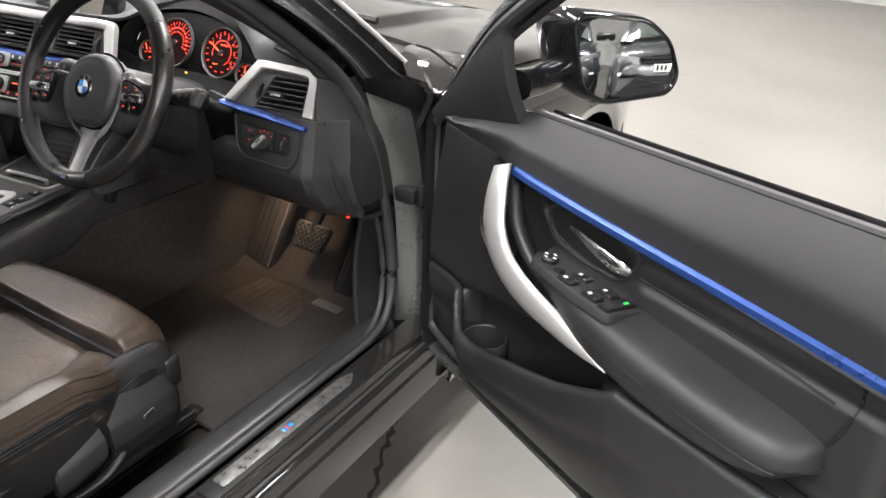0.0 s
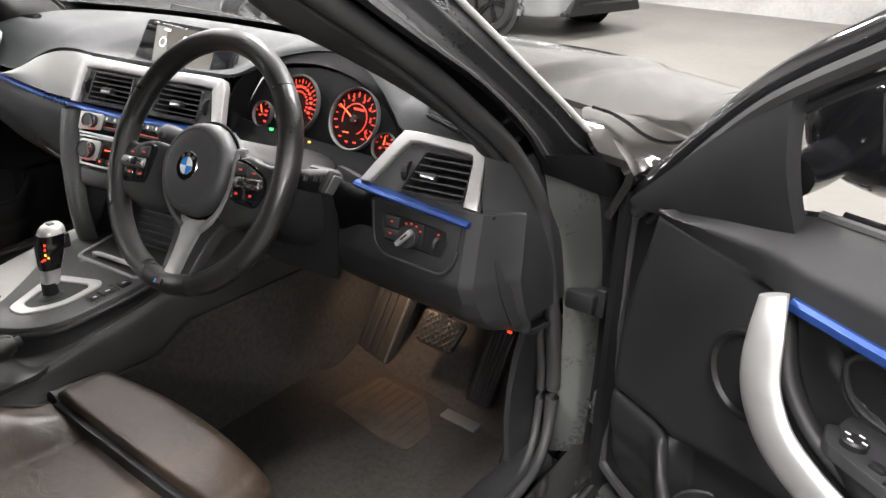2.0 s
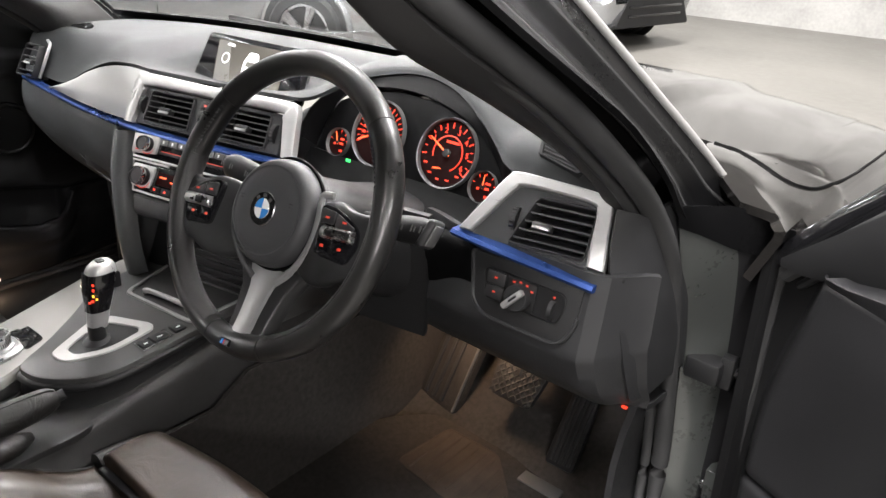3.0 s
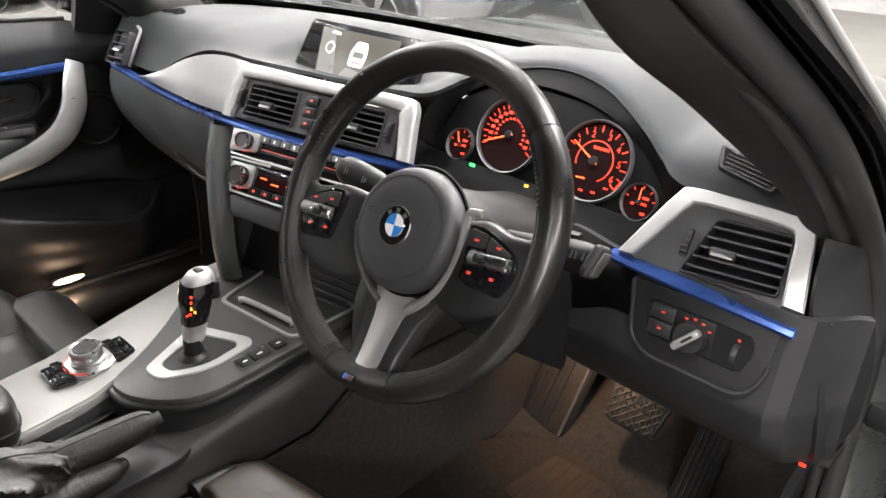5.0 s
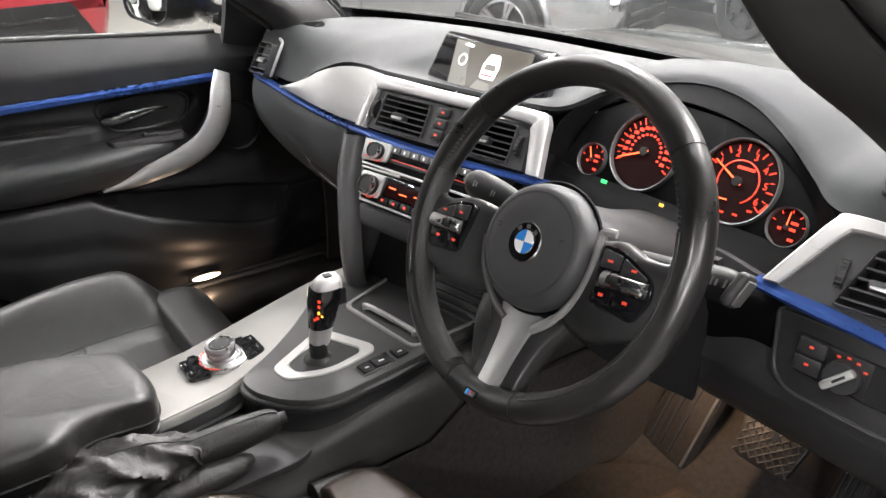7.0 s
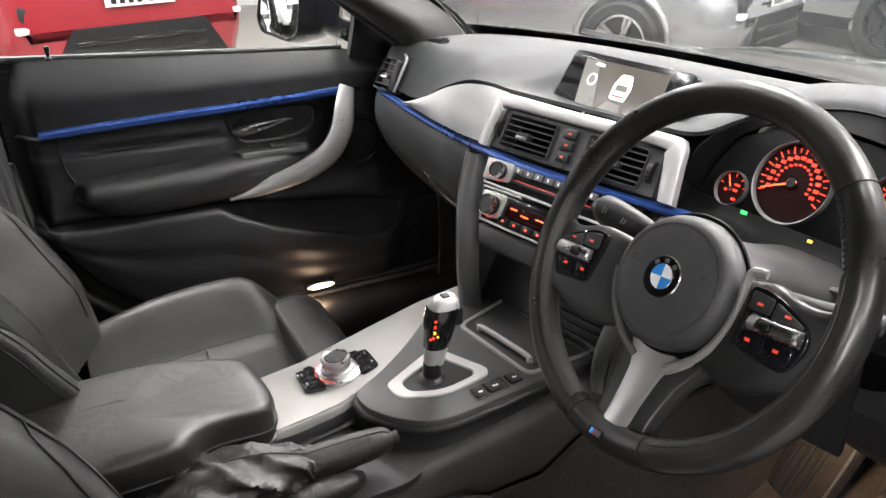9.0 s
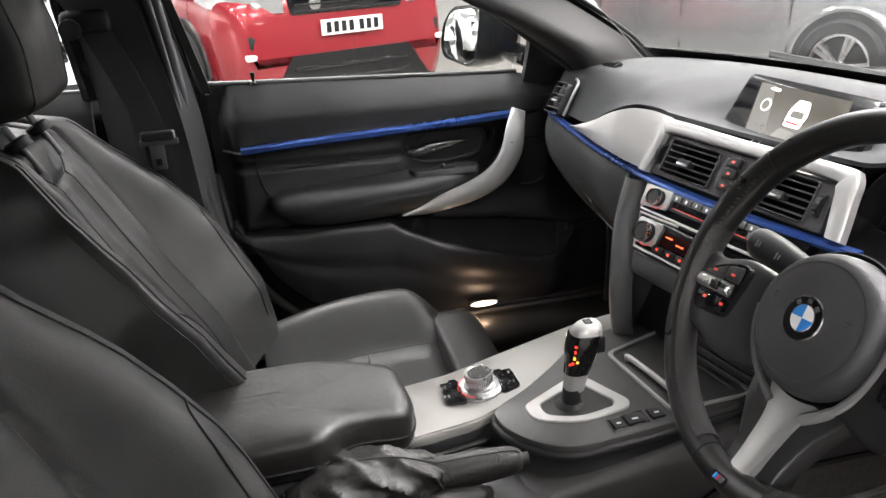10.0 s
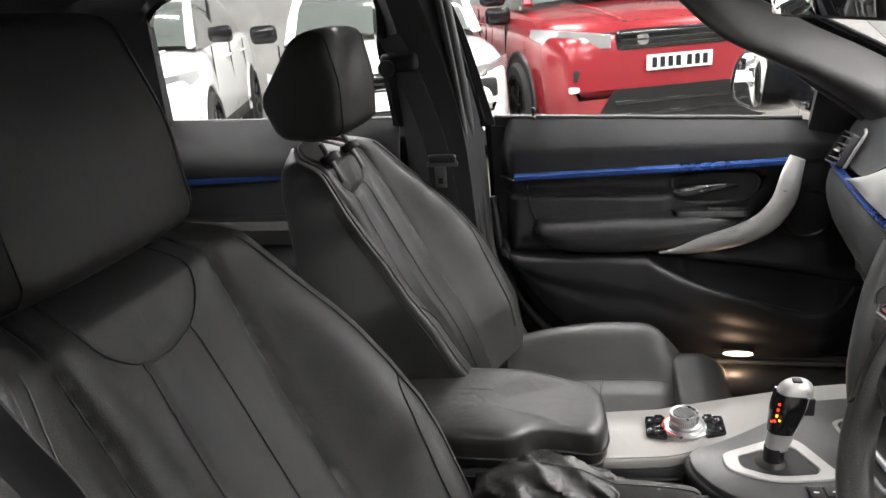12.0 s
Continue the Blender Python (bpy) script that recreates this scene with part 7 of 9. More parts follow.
    # tell-tales
    for u, v, w, h, mt in ((-0.106, -0.022, 0.009, 0.0045, glow_green), (-0.066, -0.030, 0.006, 0.005, glow_red), (-0.012, -0.026, 0.006, 0.006, glow_amber), (-0.008, -0.035, 0.016, 0.004, glow_red), (0.005, -0.039, 0.020, 0.004, glow_red)):
        part("telltale", box(w, h, 0.0008, (u, v, 0.0042), 0), mt, t, m=CL)


dials()


# ---- display, radio, climate ----
def display():
    t = thing("display_screen", (-0.06, 0.285, 0.955), "wide black display showing a parking picture", "screen")
    m = Matrix.Translation((-0.063, 0.297, 1.0)) @ Matrix(((0.999, 0, 0.04, 0), (0.04, 0.447, -0.893, 0), (0, 0.894, 0.447, 0), (0, 0, 0, 1)))
    b = part("bezel", slab(rpoly([(-0.130, -0.048), (0.150, -0.048), (0.137, 0.046), (-0.118, 0.046)], [0.008, 0.008, 0.012, 0.012]), -0.012, 0.0, 0.003, m=m), gloss_black, t, "black display surround")
    part("rear_shell", slab(rpoly([(-0.115, -0.045), (0.135, -0.045), (0.122, 0.038), (-0.105, 0.038)], 0.012), -0.032, -0.011, 0, m=m), plastic, t)
    part("foot", box(0.16, 0.03, 0.03, (-0.05, 0.305, 0.955), 0.006), plastic_dk, t)
    p = part("picture", slab(rpoly([(-0.070, -0.042), (0.100, -0.042), (0.093, 0.036), (-0.086, 0.036)], 0.002, 2), -0.001, 0.0008, 0, m=m), screen_dark, t, "lit parking picture")
    part("ground_band", slab(rpoly([(-0.068, -0.041), (-0.025, -0.041), (-0.040, 0.0), (-0.052, 0.034), (-0.084, 0.034)], 0.002, 2), 0.0008, 0.0012, 0, m=m), screen_grey, p)
    part("camera_dot", disc(0.010, 0.0006, 24, (-0.053, 0.004, 0.0012), 0, m=m), screen_white, p)
    part("camera_ring", disc(0.0075, 0.0004, 24, (-0.053, 0.004, 0.0019), 0, m=m), screen_grey, p)
    for k in range(4):
        part("guide_line", box(0.022, 0.0008, 0.0004, (-0.062, -0.014 - 0.004 * k, 0.0014), 0, m=m @ Matrix.Rotation(radians(30 + 5 * k), 4, "Z")), screen_white, p)
    part("mark", slab(rpoly([(-0.060, 0.028), (-0.040, 0.026), (-0.038, 0.030), (-0.052, 0.032)], 0.001, 2), 0.0012, 0.0016, 0, m=m), screen_white, p)
    part("car_roof", slab(rpoly([(-0.002, -0.018), (0.030, -0.018), (0.034, 0.004), (0.028, 0.022), (0.006, 0.022), (-0.003, 0.004)], 0.004, 3), 0.0010, 0.0018, 0, m=m), screen_white, p)
    part("car_window", slab(rpoly([(0.002, -0.004), (0.028, -0.004), (0.027, 0.006), (0.004, 0.006)], 0.002, 2), 0.0018, 0.0022, 0, m=m), screen_grey, p)
    part("car_tail", box(0.026, 0.003, 0.0005, (0.014, -0.012, 0.002), 0), badge_red, p, m=m)
    part("guide_fan", slab(rpoly([(-0.018, -0.040), (0.030, -0.040), (0.026, -0.024), (-0.004, -0.022)], 0.002, 2), 0.0009, 0.0014, 0, m=m), screen_grey, p)


display()


def knob(parent, m, r, h, ring=True):
    k = part("knob", turned([(0, 0), (r, 0), (r, h * 0.75), (r * 0.93, h), (r * 0.80, h), (r * 0.76, h * 0.92), (0, h * 0.92)], 32, m=m), plastic_dk, parent, "rotary knob with a bright edge")
    part("knob_ring", turned([(r * 1.02, h * 0.55), (r * 1.04, h * 0.6), (r * 1.04, h * 0.75), (r * 0.94, h * 1.02), (r * 0.90, h * 1.0), (r * 0.98, h * 0.7)], 32, m=m), chrome, k)
    if ring:
        part("knob_glow", tube([(r * 1.25 * math.cos(a), r * 1.25 * math.sin(a), 0.0006) for a in np.linspace(-2.4, -0.4, 14)], 0.0008, 5), glow_dim, k, m=m)
    return k


def radio():
    t = thing("radio_panel", (0.0, 0.15, 0.855), "radio panel with silver keys and rotary knob", "radio")
    o = rpoly([(-0.136, -0.079), (0.150, -0.079), (0.156, -0.037), (-0.146, -0.037)], 0.006)
    part("fascia", slab(o, -0.02, 0.0, 0.002, m=CS), gloss_black, t, "gloss black radio fascia")
    part("bright_edge", tube([CS @ Vector((u, v, 0.001)) for u, v in [(0.150, -0.080), (-0.136, -0.080), (-0.146, -0.037), (-0.06, -0.037)]], 0.0020, 6), gate_silver, t)
    part("key_panel", slab(rpoly([(-0.141, -0.076), (-0.085, -0.070), (-0.084, -0.040), (-0.144, -0.041)], 0.005), 0, 0.004, 0.002, m=CS), gate_silver, t)
    knob(t, CS @ at(-0.106, -0.057, 0.003), 0.0125, 0.017)
    knob(t, CS @ at(0.118, -0.057, 0.003), 0.0125, 0.017)
    for k in range(8):
        u = -0.072 + 0.0205 * k
        b = part("preset_key", box(0.018, 0.0105, 0.005, (u, -0.0475, 0.002), 0.0018), key_silver, t, m=CS)
        part("key_mark", box(0.003, 0.005, 0.0005, (u, -0.0475, 0.0052), 0), print_white, b, m=CS)
    part("disc_slot", box(0.16, 0.0045, 0.002, (0.0, -0.0655, 0.0008), 0.0008), plastic_dk, t, m=CS)
    part("slot_glow", box(0.15, 0.0010, 0.0006, (0.0, -0.0625, 0.0016), 0), glow_dim, t, m=CS)
    for u, v in ((-0.136, -0.048), (-0.135, -0.068)):
        part("key_mark", box(0.007, 0.0022, 0.0005, (u + 0.006, v, 0.0042), 0), glow_dim, t, m=CS)


def climate():
    t = thing("climate_panel", (0.0, 0.12, 0.80), "climate control panel with two knobs and red keys", "control panel")
    o = rpoly([(-0.118, -0.136), (0.136, -0.136), (0.148, -0.086), (-0.132, -0.086)], 0.008)
    part("fascia", slab(o, -0.02, 0.0, 0.002, m=CS), gloss_black, t, "gloss black climate fascia")
    part("bright_edge", tube([CS @ Vector((u, v, 0.001)) for u, v in [(0.136, -0.1375), (-0.116, -0.137), (-0.133, -0.086), (-0.05, -0.0845)]], 0.0022, 6), gate_silver, t)
    part("key_panel", slab(rpoly([(-0.122, -0.130), (-0.078, -0.128), (-0.076, -0.091), (-0.128, -0.091)], 0.006), 0, 0.004, 0.002, m=CS), gate_silver, t)
    knob(t, CS @ at(-0.098, -0.111, 0.003), 0.0155, 0.018)
    knob(t, CS @ at(0.112, -0.111, 0.003), 0.0155, 0.018)
    d = part("readout", slab(rpoly([(-0.068, -0.119), (0.080, -0.119), (0.082, -0.097), (-0.070, -0.097)], 0.003), 0, 0.0015, 0.0005, m=CS), dial_face, t)
    for u, v, w in ((-0.055, -0.105, 0.020), (-0.030, -0.110, 0.022), (0.0, -0.107, 0.022), (0.03, -0.110, 0.025), (0.06, -0.106, 0.018)):
        part("readout_bar", box(w * 0.7, 0.0018, 0.0005, (u, v, 0.0018), 0), glow_needle, d, m=CS)
    for k in range(7):
        b = part("climate_key", box(0.022, 0.011, 0.006, (-0.066 + 0.0245 * k, -0.1275, 0.001), 0.002), plastic_dk, t, m=CS)
        part("key_mark", box(0.0042, 0.0034, 0.0005, (-0.066 + 0.0245 * k, -0.1275, 0.0042), 0), glow_red, b, m=CS)


radio()
climate()


def light_switches():
    t = thing("light_switch_panel", (0.612, 0.195, 0.82), "headlamp switch panel with a rotary knob", "switch panel")
    o = rpoly([(-0.078, 0.034), (-0.066, -0.030), (-0.046, -0.044), (0.058, -0.046), (0.074, -0.020), (0.077, 0.036)], [0.006, 0.018, 0.018, 0.02, 0.02, 0.004])
    part("fascia", slab(o, -0.015, 0.0012, 0.001, m=DL), plastic_sp, t)
    part("fascia_edge", tube([DL @ Vector((u, v, 0.0008)) for u, v in o[:-6]], 0.0026, 8), plastic, t)
    i = rpoly([(-0.056, 0.016), (-0.050, -0.020), (0.052, -0.022), (0.060, 0.004), (0.056, 0.018), (-0.050, 0.020)], 0.007)
    part("recess_frame", frame_slab(i, [(a * 0.965, b * 0.93) for a, b in i], -0.004, 0.0035, 0.001, m=DL), plastic_dk, t)
    part("recess", slab(i, -0.006, 0.0022, 0, m=DL), plastic_dk, t)
    for v in (0.009, -0.009):
        b = part("fog_lamp_key", box(0.027, 0.0165, 0.006, (-0.036, v, 0.003), 0.002), plastic, t, m=DL)
        part("key_mark", box(0.0042, 0.0022, 0.0005, (-0.036, v + 0.001, 0.0062), 0), glow_dim, b, m=DL)
    part("knob_plate", slab(rrect(0.042, 0.036, 0.004, (-0.001, 0)), 0.001, 0.0045, 0.001, m=DL), plastic_dk, t)
    k = part("light_knob", turned([(0, 0), (0.0165, 0), (0.016, 0.010), (0.015, 0.0115), (0, 0.0115)], 32, m=DL @ at(-0.002, -0.004, 0.004)), plastic, t, "round headlamp knob")
    g = part("knob_grip", box(0.0085, 0.034, 0.010, (0, 0, 0), 0.003, m=DL @ at(-0.002, -0.004, 0.0195) @ Matrix.Rotation(radians(-42), 4, "Z")), silver, k, "bright grip bar")
    part("grip_top", box(0.003, 0.014, 0.002, (0, 0.003, 0.0050), 0.001, m=DL @ at(-0.002, -0.004, 0.019) @ Matrix.Rotation(radians(-42), 4, "Z")), plastic_dk, k)
    for a in (118, 92, 66, 38):
        part("knob_mark", box(0.0036, 0.0022, 0.0005, (-0.002 + 0.0185 * math.cos(radians(a)) * 1.1, -0.004 + 0.0185 * math.sin(radians(a)), 0.0047), 0), glow_dim, t, m=DL)
    part("dimmer_wheel", turned([(0, -0.003), (0.012, -0.003), (0.0122, 0), (0.012, 0.003), (0, 0.003)], 24, m=DL @ at(0.043, -0.006, 0.0) @ Matrix.Rotation(radians(90), 4, "Y")), plastic, t)
    part("key_mark", box(0.003, 0.0026, 0.0005, (0.043, 0.010, 0.0026), 0), glow_dim, t, m=DL)


light_switches()


# ---- centre console ----
CON = thing("centre_console", (0, -0.2, 0.27), "dark centre console with a silver top plate", "console")


def top_z(y):
    return 0.600 + 0.13 * max(0.0, y + 0.20)


def draped(outline, z_of, thick, bev=0.003, n=1):
    """A plate with a 2D outline whose top follows z_of(y)."""
    b = slab(outline, -thick, 0.0, bev)
    bmesh.ops.triangulate(b, faces=[f for f in b.faces if len(f.verts) > 4])
    for v in b.verts:
        v.co.z += z_of(v.co.y)
    return b


def console():
    # tunnel sides, flaring down to the carpets
    rows = []
    for y, xl, xr, zt in curve([(-0.72, -0.150, 0.120, 0.565), (-0.45, -0.150, 0.122, 0.560), (-0.30, -0.158, 0.122, 0.560), (-0.15, -0.172, 0.120, 0.566), (-0.05, -0.185, 0.122, 0.585), (0.05, -0.192, 0.126, 0.605), (0.16, -0.192, 0.130, 0.63), (0.32, -0.19, 0.132, 0.64), (0.60, -0.19, 0.14, 0.62)], 40):
        sec = [(xl - 0.012, 0.27), (xl - 0.008, 0.42), (xl, zt - 0.03), (xl + 0.010, zt - 0.006), (xl + 0.03, zt), (0.0, zt), (xr - 0.03, zt), (xr - 0.010, zt - 0.006), (xr, zt - 0.03), (xr + 0.012, 0.50), (xr + 0.020, 0.42), (xr + 0.018, 0.27)]
        rows.append([(x, y, z) for x, z in curve(sec, 44)])
    part("tunnel_trim", skin(rows, 0.01, flip=True), console_soft, CON, "black side trim of the console", sharp=70)
    part("tunnel_carpet", skin([[(0.150 + 0.012 * (0.52 - z) / 0.24, y, z) for z in np.linspace(0.285, 0.52 + 0.04 * (y > 0.1), 8)] for y in np.linspace(-0.10, 0.66, 12)], 0.008, flip=True), carpet, CON, "carpeted lower side of the tunnel")
    # silver plate
    sp = rpoly([(-0.152, -0.305), (-0.030, -0.306), (-0.022, -0.290), (-0.030, -0.235), (-0.038, -0.180), (-0.054, -0.135), (-0.090, -0.060), (-0.118, -0.015), (-0.146, 0.040), (-0.160, 0.135), (-0.214, 0.135), (-0.212, 0.03), (-0.192, -0.09), (-0.172, -0.20)], 0.012, 4)
    bm = draped(sp, top_z, 0.018, 0.004)
    part("silver_plate", bm, plate_grey, CON, "satin silver console plate", sharp=40)
    part("plate_edge", loft([[(x - 0.010, y, top_z(y) - 0.004), (x + 0.001, y, top_z(y) - 0.003), (x + 0.0035, y, top_z(y) - 0.006), (x + 0.0035, y, top_z(y) - 0.019), (x - 0.010, y, top_z(y) - 0.020)] for x, y in curve([(-0.024, -0.300), (-0.026, -0.265), (-0.032, -0.225), (-0.040, -0.178), (-0.056, -0.138)], 14)]), plate_grey, CON, sharp=50)
    part("well_side", skin([[(x + 0.002, y, top_z(y) - 0.017), (x + 0.006, y, top_z(y) - 0.034), (x + 0.018, y, 0.566)] for x, y in curve([(-0.020, -0.34), (-0.024, -0.30), (-0.026, -0.265), (-0.032, -0.225), (-0.040, -0.178), (-0.052, -0.14)], 14)], 0.004), plastic_sp, CON)
    # black selector pod
    pod_z = lambda y: 0.622 + 0.11 * (y + 0.08)
    pod = rpoly([(-0.044, -0.150), (-0.030, -0.166), (0.006, -0.164), (0.048, -0.142), (0.082, -0.108), (0.0945, -0.070), (0.097, 0.0), (0.100, 0.185), (-0.170, 0.185), (-0.160, 0.030), (-0.142, -0.001), (-0.104, -0.046), (-0.064, -0.106)], [0.010, 0.012, 0.03, 0.05, 0.05, 0.04, 0.03, 0.01, 0.01, 0.03, 0.03, 0.04, 0.03], 6)
    part("selector_pod", draped(pod, pod_z, 0.012, 0.004), pod_grey, CON, "dark selector panel")
    pc = (-0.02, 0.03)
    grow = lambda d: [(x + d * (x - pc[0]) / max(0.02, math.hypot(x - pc[0], y - pc[1])), y + d * (y - pc[1]) / max(0.02, math.hypot(x - pc[0], y - pc[1]))) for x, y in pod]
    rings = [[(x, y, pod_z(y) + dz) for x, y in grow(d)] for d, dz in ((-0.004, -0.008), (0.0035, -0.0095), (0.0060, -0.0120), (0.0062, -0.0165), (0.0035, -0.0190), (0.0025, -0.0230), (0.0050, -0.0400), (0.0095, -0.0560), (0.0130, -0.0660))]
    part("pod_skirt", loft(rings, caps=False), plastic_sp, CON, "dark stepped skirt of the selector panel", sharp=40)
    # bright surround
    so = rpoly([(-0.022, -0.122), (0.016, -0.120), (0.050, -0.062), (0.046, 0.012), (0.030, 0.020), (-0.048, -0.012), (-0.060, -0.034)], [0.012, 0.02, 0.03, 0.01, 0.008, 0.02, 0.014], 5)
    c = (0.004, -0.050)
    si = [(c[0] + (x - c[0]) * 0.68 + 0.001, c[1] + (y - c[1]) * 0.70) for x, y in so]
    fr = frame_slab(so, si, -0.004, 0.003, 0.0015)
    for v in fr.verts:
        v.co.z += pod_z(v.co.y)
    part("selector_surround", fr, gate_silver, CON, "satin silver selector surround")
    iw = slab(si, -0.003, 0.0006, 0)
    for v in iw.verts:
        v.co.z += pod_z(v.co.y)
    part("selector_plate", iw, plastic_dk, CON)
    # driving mode keys
    for k, (dy, w) in enumerate(((-0.018, 0.018), (0.006, 0.026), (0.038, 0.020))):
        y = dy
        b = part("mode_key", box(0.022, w, 0.006, (0.072, y, pod_z(y) + 0.001), 0.0015), plastic_dk, CON)
        part("key_mark", box(0.0025, w * 0.35, 0.0006, (0.074, y, pod_z(y) + 0.0043), 0), print_white, b)
    part("key_frame", tube([(x, y, pod_z(y) + 0.0015) for x, y in ((0.060, -0.029), (0.085, -0.029), (0.085, 0.022), (0.060, 0.022))], 0.0014, 6, closed=True), chrome, CON)
    # lidded tray with a bright rim and a grip
    tr = rpoly([(-0.094, 0.040), (0.080, 0.058), (0.092, 0.180), (-0.124, 0.165)], 0.014, 5)
    cx, cy = -0.006, 0.11
    ti = [(cx + (x - cx) * 0.94, cy + (y - cy) * 0.90) for x, y in tr]
    f2 = frame_slab(tr, ti, -0.004, 0.0035, 0.001)
    for v in f2.verts:
        v.co.z += pod_z(v.co.y)
    part("tray_rim", f2, silver, CON, "bright rim of the tray")
    ld = slab(ti, -0.012, -0.002, 0.001)
    for v in ld.verts:
        v.co.z += pod_z(v.co.y)
    lid = part("tray_lid", ld, pod_grey, CON, "ribbed dark tray lid")
    part("tray_grip", tube(curve([(-0.060, 0.062, pod_z(0.062) + 0.000), (-0.056, 0.064, pod_z(0.064) + 0.008), (0.046, 0.078, pod_z(0.078) + 0.008), (0.052, 0.078, pod_z(0.078) + 0.0)], 14), 0.0046, 8), silver, lid, "bright tray grip")
    # hand brake trough
    part("brake_trough", slab(rpoly([(-0.020, -0.44), (0.118, -0.44), (0.122, -0.15), (0.100, -0.112), (0.040, -0.120), (-0.030, -0.16)], 0.02), 0.556, 0.566, 0.003), plastic_sp, CON)


console()


def controller():
    t = thing("rotary_controller", (-0.108, -0.165, 0.60), "bright rotary menu controller with black keys round it", "controller")
    z = top_z(-0.165)
    tilt = Matrix.Translation((-0.108, -0.163, z)) @ Matrix.Rotation(radians(4), 4, "X")
    part("base_ring", turned([(0, 0), (0.038, 0), (0.037, 0.0045), (0.033, 0.006), (0, 0.006)], 40, m=tilt), satin, t)
    part("glow_ring", turned([(0.0275, 0.006), (0.029, 0.0070), (0.030, 0.006)], 40, m=tilt), satin, t)
    part("knob", turned([(0, 0.006), (0.024, 0.006), (0.024, 0.010), (0.0205, 0.012), (0.0205, 0.021), (0.0225, 0.024), (0.0225, 0.027), (0.0212, 0.030), (0.0192, 0.030), (0.0170, 0.028), (0, 0.0285)], 44, m=tilt), satin, t, "knurled chrome knob")
    part("knob_top", disc(0.0166, 0.0015, 32, (0, 0, 0.0278), 0.0005, m=tilt), plastic_dk, t)
    rb = []
    for k in range(40):
        a = 2 * math.pi * k / 40
        rb.append(box(0.0012, 0.0012, 0.008, (0.0207 * math.cos(a), 0.0207 * math.sin(a), 0.0165), 0, m=tilt))
    part("knurl", join(*rb), key_chrome, t)
    for k in range(4):
        a = k * math.pi / 2
        part("knob_arrow", box(0.004, 0.0022, 0.0004, (0.0125 * math.cos(a), 0.0125 * math.sin(a), 0.0296), 0, m=tilt), key_silver, t)
    part("glow_edge", tube([(0.0335 * math.cos(q), 0.0335 * math.sin(q), 0.0062) for q in np.linspace(-2.6, -0.5, 20)], 0.0010, 5), glow_dim, t, m=tilt)
    for s in (1, -1):
        ol = rpoly([(-0.030, s * 0.028), (0.034, s * 0.028), (0.026, s * 0.060), (-0.026, s * 0.060)], 0.008)
        p = part("key_pad", slab(ol, 0.0, 0.006, 0.002, m=tilt), gloss_black, t)
        for u, v in ((-0.013, 0.052), (0.013, 0.052), (-0.018, 0.038), (0.018, 0.038)):
            part("menu_key", box(0.024, 0.0125, 0.004, (u, s * v, 0.0055), 0.0012), gloss_black, p, m=tilt)
        for u in (-0.013, 0.013):
            part("key_mark", box(0.007, 0.0016, 0.0006, (u, s * 0.052, 0.0079), 0), key_silver, p, m=tilt)


controller()


